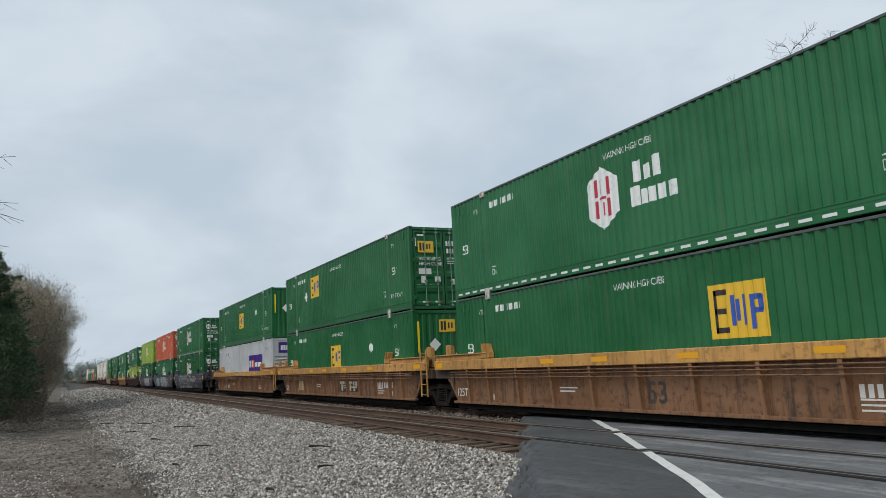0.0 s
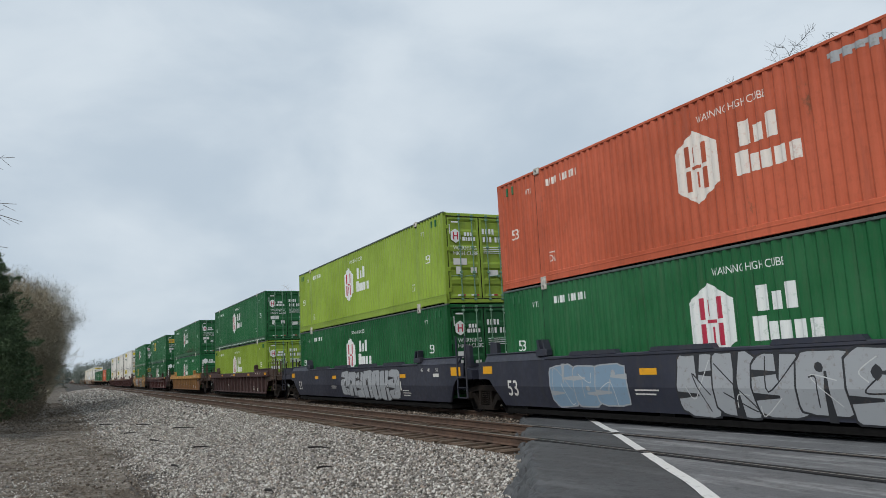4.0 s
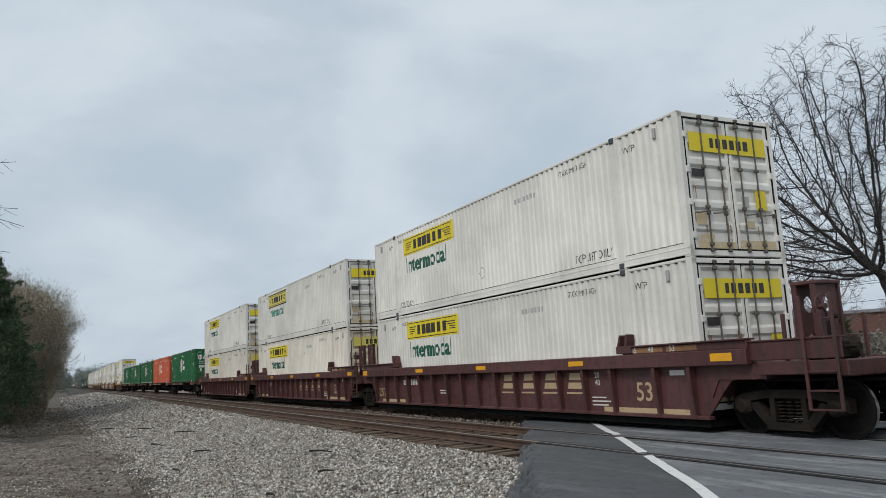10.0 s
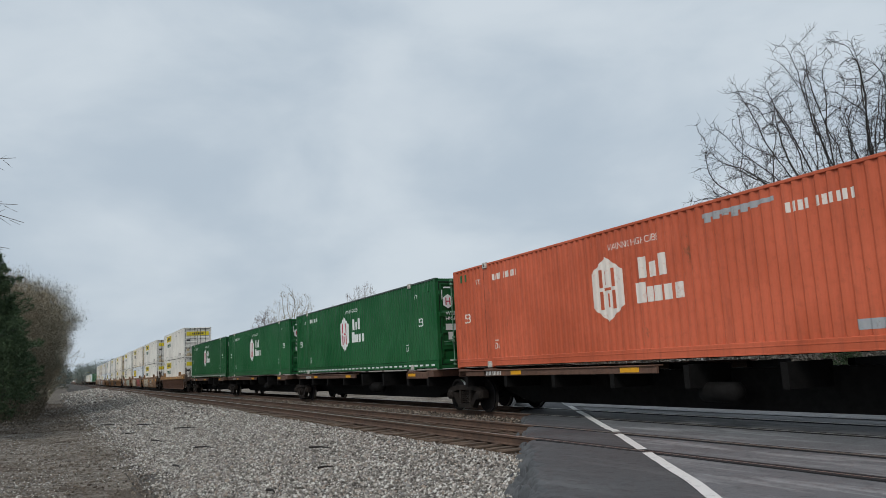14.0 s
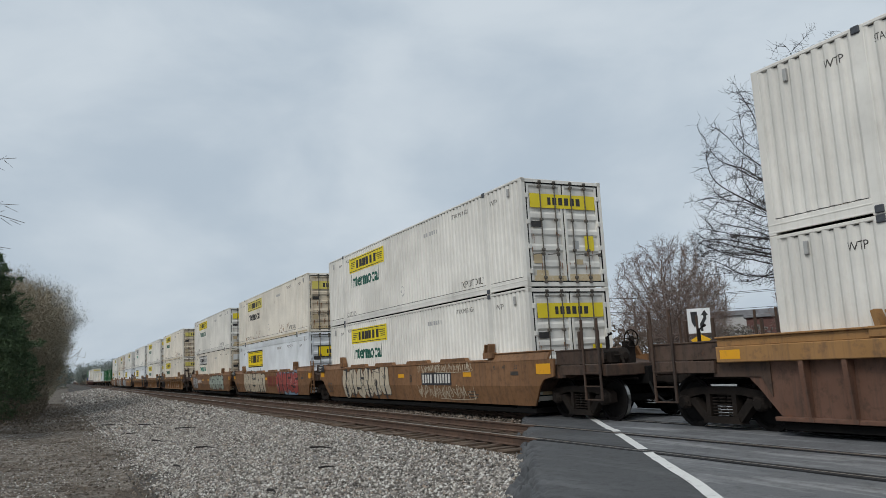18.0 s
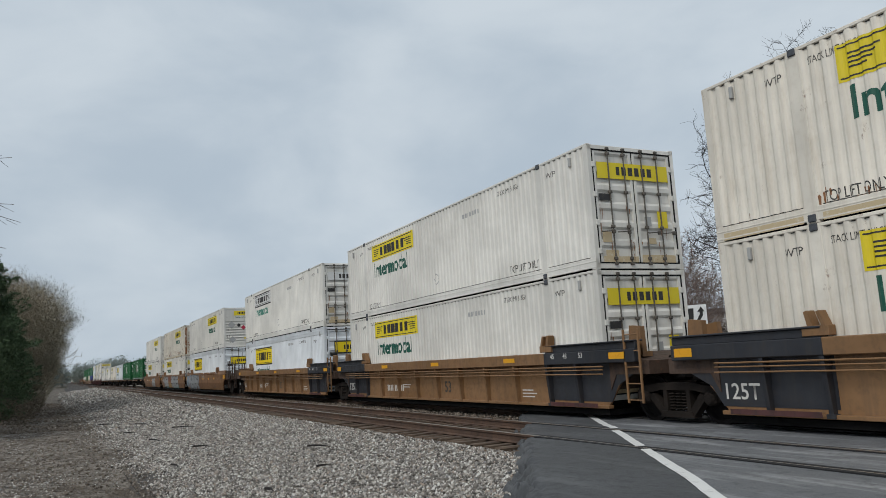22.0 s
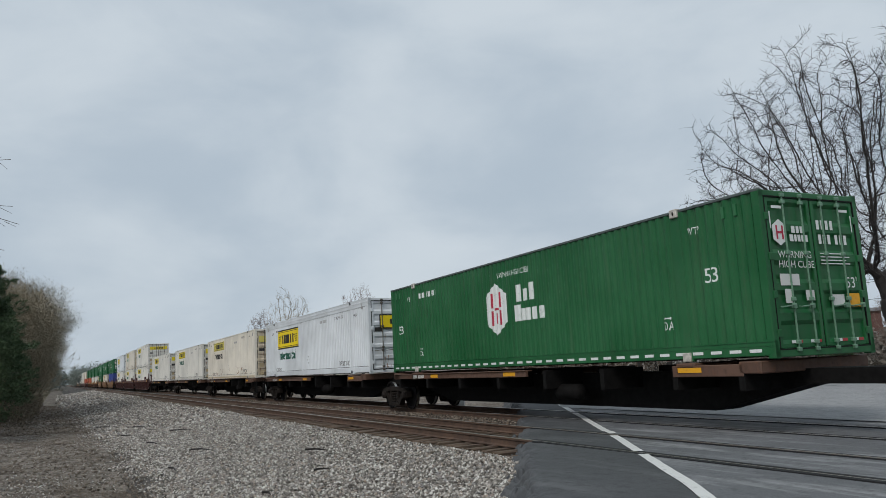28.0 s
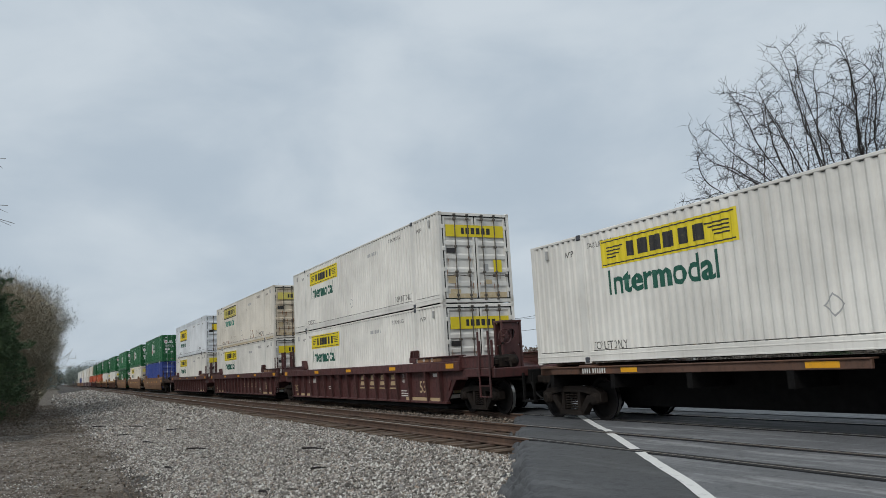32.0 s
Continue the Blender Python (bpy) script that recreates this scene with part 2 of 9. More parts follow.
    "g_pale": worn_mark("pale_green_spray_paint", (0.36, 0.42, 0.36), (0.24, 0.20, 0.15), 0.5),
    "g_white": worn_mark("white_spray_paint", (0.50, 0.51, 0.50), (0.30, 0.28, 0.26), 0.5),
    "g_cream": worn_mark("cream_spray_paint", (0.50, 0.43, 0.32), (0.26, 0.16, 0.10), 0.65),
    "g_teal": worn_mark("teal_spray_paint", (0.11, 0.22, 0.22), (0.16, 0.16, 0.14), 0.6),
    "g_sky": worn_mark("sky_blue_spray_paint", (0.19, 0.28, 0.37), (0.2, 0.19, 0.18), 0.6),
    "g_red": worn_mark("dull_red_spray_paint", (0.34, 0.06, 0.05), (0.3, 0.12, 0.07), 0.5),
    "g_dark": worn_mark("black_spray_paint", (0.025, 0.026, 0.03), (0.12, 0.08, 0.06), 0.5),
}
for key in ("green", "green_light", "green_deep", "lime", "orange"):
    MAT[key].node_tree.nodes["Principled BSDF"].inputs["Specular IOR Level"].default_value = 0.32
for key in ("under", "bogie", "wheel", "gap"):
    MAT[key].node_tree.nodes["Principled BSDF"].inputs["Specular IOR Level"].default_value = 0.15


# ---------------------------------------------------------------- mesh helpers
class Build:
    """Collects vertices and faces for one mesh."""

    def __init__(self):
        self.v, self.f = [], []

    def face(self, pts):
        k = len(self.v)
        self.v += [tuple(q) for q in pts]
        self.f.append(tuple(range(k, k + len(pts))))

    def box(self, x0, x1, y0, y1, z0, z1, c=0.0):
        k = len(self.v)
        if not c:
            self.v += [(x, y, z) for x in (x0, x1) for y in (y0, y1) for z in (z0, z1)]
            self.f += [tuple(k + i for i in q) for q in ((0, 1, 3, 2), (4, 6, 7, 5), (0, 4, 5, 1), (2, 3, 7, 6), (0, 2, 6, 4), (1, 5, 7, 3))]
            return self
        xs, ys, zs = (x0, x0 + c, x1 - c, x1), (y0, y0 + c, y1 - c, y1), (z0, z0 + c, z1 - c, z1)
        at = {}
        for i in (0, 1):
            for j in (0, 1):
                for l in (0, 1):
                    a, b, d = (1, 2)[i], (1, 2)[j], (1, 2)[l]
                    for ax, q in ((0, (xs[0 if i == 0 else 3], ys[b], zs[d])), (1, (xs[a], ys[0 if j == 0 else 3], zs[d])), (2, (xs[a], ys[b], zs[0 if l == 0 else 3]))):
                        at[(i, j, l, ax)] = len(self.v)
                        self.v.append(q)
        for s in (0, 1):
            self.f.append(tuple(at[(s, j, l, 0)] for j, l in ((0, 0), (1, 0), (1, 1), (0, 1))))
            self.f.append(tuple(at[(j, s, l, 1)] for j, l in ((0, 0), (1, 0), (1, 1), (0, 1))))
            self.f.append(tuple(at[(j, l, s, 2)] for j, l in ((0, 0), (1, 0), (1, 1), (0, 1))))
        for p in (0, 1):
            for q in (0, 1):
                self.f.append((at[(0, p, q, 1)], at[(1, p, q, 1)], at[(1, p, q, 2)], at[(0, p, q, 2)]))
                self.f.append((at[(p, 0, q, 0)], at[(p, 1, q, 0)], at[(p, 1, q, 2)], at[(p, 0, q, 2)]))
                self.f.append((at[(p, q, 0, 0)], at[(p, q, 1, 0)], at[(p, q, 1, 1)], at[(p, q, 0, 1)]))
                for l in (0, 1):
                    self.f.append((at[(p, q, l, 0)], at[(p, q, l, 1)], at[(p, q, l, 2)]))
        return self

    def tube(self, pts, radii, n=6, cap=True):
        k = len(self.v)
        pts = [Vector(q) for q in pts]
        if isinstance(radii, (int, float)):
            radii = [radii] * len(pts)
        for i, q in enumerate(pts):
            d = (pts[min(i + 1, len(pts) - 1)] - pts[max(i - 1, 0)]).normalized()
            a = d.cross(Vector((0, 0, 1) if abs(d.z) < 0.9 else (1, 0, 0))).normalized()
            b = d.cross(a)
            self.v += [tuple(q + (a * math.cos(6.28319 * j / n) + b * math.sin(6.28319 * j / n)) * radii[i]) for j in range(n)]
        for i in range(len(pts) - 1):
            for j in range(n):
                self.f.append((k + i * n + j, k + i * n + (j + 1) % n, k + (i + 1) * n + (j + 1) % n, k + (i + 1) * n + j))
        if cap:
            self.f.append(tuple(k + j for j in reversed(range(n))))
            self.f.append(tuple(k + (len(pts) - 1) * n + j for j in range(n)))
        return self

    def prism(self, poly, y0, y1):
        """A polygon in (x, z), drawn out from y0 to y1."""
        k, n = len(self.v), len(poly)
        self.v += [(x, y0, z) for x, z in poly] + [(x, y1, z) for x, z in poly]
        self.f += [tuple(range(k, k + n)), tuple(reversed(range(k + n, k + 2 * n)))]
        self.f += [(k + i, k + n + i, k + n + (i + 1) % n, k + (i + 1) % n) for i in range(n)]
        return self

    def lathe(self, prof, y_axis=True, n=24, at=(0, 0, 0)):
        """(radius, along) profile turned round the y axis."""
        k, m = len(self.v), len(prof)
        for j in range(n):
            a = 6.28319 * j / n
            for r, y in prof:
                self.v.append((at[0] + r * math.cos(a), at[1] + y, at[2] + r * math.sin(a)))
        for j in range(n):
            for i in range(m - 1):
                self.f.append((k + j * m + i, k + ((j + 1) % n) * m + i, k + ((j + 1) % n) * m + i + 1, k + j * m + i + 1))
        return self

    def mesh(self, name, mat, smooth=False):
        me = bpy.data.meshes.new(name)
        me.from_pydata(self.v, [], self.f)
        me.materials.append(mat)
        if smooth:
            me.polygons.foreach_set("use_smooth", [True] * len(me.polygons))
        me.update()
        bm = bmesh.new()
        bm.from_mesh(me)
        bmesh.ops.recalc_face_normals(bm, faces=bm.faces)
        bm.to_mesh(me)
        bm.free()
        return me


CACHE = {}


def cached(key, make):
    if key not in CACHE:
        CACHE[key] = make()
    return CACHE[key]


def part(name, me, parent, label="", m=None):
    """Links a mesh as one part under a thing or a part."""
    ob = new(name, me)
    ob.parent = parent
    if m is not None:
        ob.matrix_local = m
    if label:
        ob["label"] = label
    if name in SMALL:
        ob["kind"] = "stuff"
    return ob


SMALL = {"graffiti", "reflective_tape", "registration_mark", "brand_lettering", "badge_mark", "floor", "well_floor", "small_print", "rust_stain", "slotted_strip", "rail_seam", "stencil_print", "spring_nest", "sticker", "placard", "rib_row", "crown", "wheel_tread"}


def text_outline(words, height, squeeze=1.0, bold=0.0):
    """Letters of Blender's own font as a flat mesh in (x, y), lower left corner at 0, 0."""
    cu = bpy.data.curves.new("lettering", "FONT")
    cu.body, cu.size, cu.offset = words, 1.0, bold
    cu.resolution_u = 3
    ob = new("lettering", cu)
    bpy.context.view_layer.update()
    me = bpy.data.meshes.new_from_object(ob.evaluated_get(bpy.context.evaluated_depsgraph_get()))
    bpy.data.objects.remove(ob)
    xs = [v.co.x for v in me.vertices]
    ys = [v.co.y for v in me.vertices]
    k = height / 0.69
    for v in me.vertices:
        v.co = ((v.co.x - min(xs)) * k * squeeze, v.co.y * k, 0)
    return me


SIDE = Matrix(((1, 0, 0, 0), (0, 0, -1, 0), (0, 1, 0, 0), (0, 0, 0, 1)))      # (u, v) on a face towards -y
FRONT = Matrix(((0, 0, 1, 0), (1, 0, 0, 0), (0, 1, 0, 0), (0, 0, 0, 1)))      # (u, v) on a face towards +x


def rects(*rs):
    b = Build()
    for u0, v0, u1, v1 in rs:
        b.face(((u0, v0, 0), (u1, v0, 0), (u1, v1, 0), (u0, v1, 0)))
    return b


def blocks(u, v, height, widths, gap, ups=()):
    """A row of solid bars standing in for a brand's letters."""
    rs = []
    for i, w in enumerate(widths):
        h = height * (ups[i] if i < len(ups) else 1.0)
        rs.append((u, v, u + w, v + h))
        u += w + gap
    return rs


# ---------------------------------------------------------------- containers
LEN, WID, HGT = 16.154, 2.59, 2.896
POST = 6.096          # lifting posts stand 40 feet apart
PITCH, DEEP = 0.2145, 0.034
PRESSING = ((0.0, 0.0), (0.24, 0.0), (0.32, 0.14), (0.46, 0.86), (0.54, 1.0), (0.74, 1.0), (0.80, 0.86), (0.94, 0.14), (1.0, 0.0))


def wave(x):
    """How far the corrugated side lies behind its outer face at x."""
    ax = abs(x)
    if ax > LEN / 2 - 0.16 or abs(ax - POST) < 0.12:
        return 0.0
    q = (x / PITCH) % 1.0
    for (qa, da), (qb, db) in zip(PRESSING, PRESSING[1:]):
        if q <= qb:
            return DEEP * (da + (db - da) * (q - qa) / (qb - qa))
    return 0.0


def wave_breaks():
    xs = {-LEN / 2 + 0.16, LEN / 2 - 0.16, -POST - 0.12, -POST + 0.12, POST - 0.12, POST + 0.12}
    k = int(LEN / PITCH) + 2
    for i in range(-k, k):
        for q, _ in PRESSING[:-1]:
            x = (i + q) * PITCH
            if abs(x) < LEN / 2 - 0.16 and abs(abs(x) - POST) > 0.12:
                xs.add(round(x, 5))
    return sorted(xs)


BREAKS = wave_breaks()


def side_panel_mesh(mat, side):
    """Corrugated side wall; side -1 faces the viewer."""
    b = Build()
    y_out = side * (WID / 2 - 0.006)
    z0, z1 = 0.17, HGT - 0.05
    pts = []
    for x in BREAKS:
        e = 1e-4
        pts.append((x - e, wave(x - e)))
        pts.append((x + e, wave(x + e)))
    clean = [pts[0]]
    for q in pts[1:]:
        if abs(q[0] - clean[-1][0]) > 0.001 or abs(q[1] - clean[-1][1]) > 0.001:
            clean.append(q)
    for (xa, da), (xb, db) in zip(clean, clean[1:]):
        ya, yb = y_out - side * da, y_out - side * db
        b.face(((xa, ya, z0), (xb, yb, z0), (xb, yb, z1), (xa, ya, z1)))
    b.box(-LEN / 2 + 0.1, LEN / 2 - 0.1, side * 1.15, side * 1.2, 0.12, HGT - 0.1)
    return b.mesh("side_panel", mat)


def frame_mesh(mat, new_style, deep_rails=False):
    b = Build()
    h, w = LEN / 2, WID / 2
    for s in (-1, 1):
        if new_style:
            for za, zb, out in ((HGT - 0.31, HGT - 0.185, 0.0), (HGT - 0.185, HGT - 0.11, 0.008), (HGT - 0.11, HGT - 0.002, -0.004), (HGT - 0.03, HGT, 0.006)):
                b.box(-h, h, min(s * (w + out), s * (w - 0.10)), max(s * (w + out), s * (w - 0.10)), za, zb, 0.008)
        elif not deep_rails:
            b.box(-h, h, min(s * w, s * (w - 0.10)), max(s * w, s * (w - 0.10)), HGT - 0.062, HGT, 0.010)
        low = 0.30 if deep_rails else 0.27
        if deep_rails:
            for za, zb, out in ((0.285, 0.306, 0.012), (0.215, 0.228, 0.006)):
                b.box(-h, h, min(s * (w + out), s * (w - 0.05)), max(s * (w + out), s * (w - 0.05)), za, zb)
        elif not new_style:
            b.box(-h, h, min(s * (w + 0.006), s * (w - 0.05)), max(s * (w + 0.006), s * (w - 0.05)), 0.175, 0.20, 0.004)
            b.box(-h, h, min(s * (w + 0.006), s * (w - 0.05)), max(s * (w + 0.006), s * (w - 0.05)), 0.045, 0.075, 0.004)
        b.box(-h, h, min(s * w, s * (w - 0.09)), max(s * w, s * (w - 0.09)), 0.05, low, 0.012)
        for x in (-h, h - 0.16):
            b.box(x, x + 0.16, min(s * w, s * (w - 0.14)), max(s * w, s * (w - 0.14)), 0.0, HGT, 0.015)
        for x in (-POST, POST):
            b.box(x - 0.12, x + 0.12, min(s * (w + 0.004), s * (w - 0.1)), max(s * (w + 0.004), s * (w - 0.1)), 0.0, HGT, 0.012)
    for x in (-h, h - 0.12):
        b.box(x, x + 0.12, -w, w, 0.02, 0.16, 0.01)
        b.box(x, x + 0.12, -w, w, HGT - 0.14, HGT - 0.02, 0.01)
    return b.mesh("frame", mat)


def roof_mesh(mat):
    b = Build()
    b.box(-LEN / 2 + 0.1, LEN / 2 - 0.1, -WID / 2 + 0.08, WID / 2 - 0.08, HGT - 0.09, HGT - 0.055)
    for i in range(40):
        x = -LEN / 2 + 0.4 + i * 0.39
        b.box(x, x + 0.12, -WID / 2 + 0.12, WID / 2 - 0.12, HGT - 0.058, HGT - 0.035)
    return b.mesh("roof", mat)


def floor_mesh():
    b = Build()
    b.box(-LEN / 2 + 0.1, LEN / 2 - 0.1, -WID / 2 + 0.1, WID / 2 - 0.1, 0.10, 0.16)
    for i in range(27):
        x = -7.8 + i * 0.6
        b.box(x, x + 0.06, -WID / 2 + 0.1, WID / 2 - 0.1, 0.03, 0.12)
    return b.mesh("floor", MAT["under"])


def door_mesh(mat, ribs, hinge):
    """One door leaf with horizontal pressings; in the leaf's own space, hung along y."""
    b = Build()
    w, z0, z1 = 1.125, 0.17, HGT - 0.15
    n = ribs
    step = (z1 - z0) / n
    prof = [(0.0, z0)]
    for i in range(n):
        a = z0 + i * step
        prof += [(0.0, a + step * 0.12), (-0.035, a + step * 0.26), (-0.035, a + step * 0.74), (0.0, a + step * 0.88)]
    prof.append((0.0, z1))
    for (xa, za), (xb, zb) in zip(prof, prof[1:]):
        b.face(((xa, 0.07, za), (xa, w - 0.07, za), (xb, w - 0.07, zb), (xb, 0.07, zb)))
    b.box(-0.045, 0.004, 0, 0.075, z0, z1, 0.006)
    b.box(-0.045, 0.004, w - 0.075, w, z0, z1, 0.006)
    b.box(-0.06, -0.045, 0.02, w - 0.02, z0, z1)
    for z in (0.35, 1.0, 1.65, 2.35):
        b.box(-0.02, 0.03, -0.05 if hinge < 0 else w - 0.05, 0.05 if hinge < 0 else w + 0.05, z, z + 0.13, 0.01)
    return b.mesh("door", mat)


def door_seal_mesh(heavy):
    """One mitred rubber frame round the door opening."""
    b = Build()
    t = 0.030 if heavy else 0.022
    x0, x1 = LEN / 2 - 0.026, LEN / 2 + 0.004
    loop = [(x, y, z) for x in (x0, x1) for dt in (0.0, t) for y, z in ((-1.175 + dt, 0.135 + dt), (1.175 - dt, 0.135 + dt), (1.175 - dt, HGT - 0.115 - dt), (-1.175 + dt, HGT - 0.115 - dt))]
    b.v += loop
    for k in range(4):
        j = (k + 1) % 4
        b.f += [(8 + k, 8 + j, 12 + j, 12 + k), (k, 4 + k, 4 + j, j), (k, j, 8 + j, 8 + k), (4 + k, 12 + k, 12 + j, 4 + j)]
    return b.mesh("door_seal", MAT["gap"])


def rod_mesh(mat):
    b = Build()
    b.tube(((0, 0, 0.13), (0, 0, HGT - 0.09)), 0.017, 7)
    for z in (0.22, 0.95, 1.75, HGT - 0.25):
        b.box(-0.03, 0.028, -0.05, 0.05, z, z + 0.07, 0.01)
    for z in (0.10, HGT - 0.13):
        b.box(-0.03, 0.035, -0.045, 0.045, z, z + 0.07, 0.012)
    return b.mesh("locking_rod", mat)


def handle_mesh(mat):
    b = Build()
    b.tube(((0.03, 0, 0), (0.05, 0.02, -0.01), (0.05, 0.34, 0.02)), 0.014, 6)
    b.box(0.0, 0.06, 0.30, 0.38, -0.04, 0.05, 0.01)
    return b.mesh("door_handle", mat)


def nose_mesh(mat, rib_part):
    """Blind front wall: plain upper panel and horizontal pressings below."""
    b = Build()
    w = WID / 2 - 0.14
    z0, z1 = 0.15, HGT - 0.13
    zs = [(0.0, z1)]
    top = z1 - (0.85 if rib_part else 0.2)
    zs.append((0.0, top))
    n = 8 if rib_part else 0
    if n:
        st = (top - 0.35) / n
        for i in range(n):
            a = top - i * st
            zs += [(0.0, a - st * 0.15), (-0.04, a - st * 0.3), (-0.04, a - st * 0.75), (0.0, a - st * 0.92)]
    zs.append((0.0, z0))
    for (xa, za), (xb, zb) in zip(zs, zs[1:]):
        b.face(((xa, -w, za), (xa, w, za), (xb, w, zb), (xb, -w, zb)))
    return b.mesh("end_wall", mat)


def corrugated_nose_mesh(mat):
    b = Build()
    w, z0, z1 = WID / 2 - 0.14, 0.15, HGT - 0.13
    prof, y = [], -w
    while y < w - 0.01:
        prof += [(y, 0.0), (min(y + 0.09, w), 0.0), (min(y + 0.13, w), -0.03), (min(y + 0.22, w), -0.03), (min(y + 0.26, w), 0.0)]
        y += 0.26
    for (ya, xa), (yb, xb) in zip(prof, prof[1:]):
        if yb - ya > 1e-5:
            b.face(((xa, ya, z0), (xb, yb, z0), (xb, yb, z1), (xa, ya, z1)))
    return b.mesh("end_wall", mat)


def laid(me_or_build, mat, name, lift=0.003, flat=False):
    """Lays a flat mark, given in (x along the side, z up), on the corrugated side that faces the viewer."""
    bm = bmesh.new()
    if isinstance(me_or_build, Build):
        me = me_or_build.mesh("mark", mat)
    else:
        me = me_or_build
    bm.from_mesh(me)
    bmesh.ops.remove_doubles(bm, verts=bm.verts, dist=1e-5)
    lo, hi = min(v.co.x for v in bm.verts), max(v.co.x for v in bm.verts)
    for x in BREAKS:
        if lo < x < hi:
            bmesh.ops.bisect_plane(bm, geom=bm.verts[:] + bm.edges[:] + bm.faces[:], plane_co=(x, 0, 0), plane_no=(1, 0, 0), dist=1e-6)
    for v in bm.verts:
        v.co = (v.co.x, -(WID / 2 - 0.006) + (0.0 if flat else wave(v.co.x)) - lift, v.co.y)
    out = bpy.data.meshes.new(name)
    bm.normal_update()
    bm.to_mesh(out)
    bm.free()
    out.materials.clear()
    out.materials.append(mat)
    return out


def shifted(me, du, dv):
    for v in me.vertices:
        v.co.x += du
        v.co.y += dv
    return me


def words(key, s, u, v, h, mat, squeeze=1.0, bold=0.0, lift=0.003):
    return cached(("words", key, s, u, v, h, mat, squeeze), lambda: laid(shifted(text_outline(s, h, squeeze, bold), u, v), MAT[mat], "lettering", lift))


def bars(key, rs, mat, lift=0.003, name="marking"):
    return cached(("bars", key, mat, lift), lambda: laid(rects(*rs), MAT[mat], name, lift))


def hexagon(u, v, w, h):
    b = Build()
    b.face(((u, v + h / 2, 0), (u - w / 2, v + h * 0.27, 0), (u - w / 2, v - h * 0.27, 0), (u, v - h / 2, 0), (u + w / 2, v - h * 0.27, 0), (u + w / 2, v + h * 0.27, 0)))
    return b


def number_bars(u, v, h, n, gap_after=4):
    """Bars in place of a registration number."""
    rs, w = [], h * 0.44
    for i in range(n):
        rs.append((u, v, u + w, v + h))
        u += h * (1.15 if i == gap_after - 1 else 0.71)
    return rs


def hexa_logo(c, key, mat_w, mat_r, big=True, low=False):
    """White six-sided badge with an upright mark of bars, and two rows of letter blocks."""
    dv = -0.12 if low else 0.0
    part("badge", cached(("hex", key, low), lambda: laid(hexagon(-0.85, 1.60 + dv, 1.06, 1.42), MAT[mat_w], "badge")), c, "white six-sided badge")
    k = [(-1.13, 1.64 + dv, -0.99, 2.04 + dv), (-1.13, 1.16 + dv, -0.99, 1.56 + dv), (-0.71, 1.64 + dv, -0.57, 2.04 + dv), (-0.71, 1.16 + dv, -0.57, 1.56 + dv),
         (-0.92, 1.70 + dv, -0.885, 2.0 + dv), (-0.815, 1.20 + dv, -0.78, 1.5 + dv), (-0.96, 1.57 + dv, -0.74, 1.63 + dv)]
    part("badge_mark", bars(("hexm", key, low), k, mat_r, 0.006, "badge_mark"), c)
    u1 = blocks(0.22, 1.70 + dv, 0.44, (0.24, 0.20, 0.22), 0.06, (1.0, 0.7, 1.0))
    u2 = blocks(0.08, 1.20 + dv, 0.42, (0.28, 0.16, 0.23, 0.22, 0.23), 0.055, (1.0, 0.74, 0.74, 0.74, 0.74))
    part("brand_lettering", bars(("hubt", key, low), u1 + u2, mat_w, 0.003, "brand_lettering"), c, "rows of white letter blocks")


def emp_logo(c, x, z, w=1.30, h=0.98):
    part("brand_panel", bars(("empp", x, z), [(x - w / 2, z, x + w / 2, z + h)], "m_gold", 0.003, "brand_panel"), c, "golden yellow square panel")
    a = x - w / 2 + 0.09
    e = [(a, z + 0.1, a + 0.09, z + h - 0.1), (a, z + 0.1, a + 0.34, z + 0.2), (a, z + h * 0.5 - 0.05, a + 0.28, z + h * 0.5 + 0.05), (a, z + h - 0.2, a + 0.34, z + h - 0.1)]
    part("brand_lettering", bars(("empe", x, z), e, "m_black", 0.006, "brand_lettering"), c)
    b0 = a + 0.40
    mm = [(b0, z + 0.22, b0 + 0.08, z + h - 0.22), (b0 + 0.13, z + 0.30, b0 + 0.21, z + h - 0.3), (b0 + 0.26, z + 0.22, b0 + 0.34, z + h - 0.22),
          (b0 + 0.43, z + 0.14, b0 + 0.51, z + h - 0.24), (b0 + 0.51, z + h - 0.34, b0 + 0.68, z + h - 0.24), (b0 + 0.51, z + h * 0.42, b0 + 0.68, z + h * 0.42 + 0.09), (b0 + 0.62, z + h * 0.45, b0 + 0.70, z + h - 0.26)]
    part("brand_lettering", bars(("empm", x, z), mm, "m_blue", 0.006, "brand_lettering"), c)


def diamond(c, x, z, s=0.24, mat="m_white"):
    def make():
        b = Build()
        if mat in ("m_grey", "m_slate"):
            q = s - 0.035
            o, i = ((x - s, z, 0), (x, z - s, 0), (x + s, z, 0), (x, z + s, 0)), ((x - q, z, 0), (x, z - q, 0), (x + q, z, 0), (x, z + q, 0))
            for k in range(4):
                b.face((o[k], o[(k + 1) % 4], i[(k + 1) % 4], i[k]))
        else:
            b.face(((x - s, z, 0), (x, z - s, 0), (x + s, z, 0), (x, z + s, 0)))
        return laid(b, MAT[mat], "placard", 0.003 if mat != "m_slate" else 0.006)
    part("placard", cached(("dia", x, z, s, mat), make), c, "diamond-shaped placard")


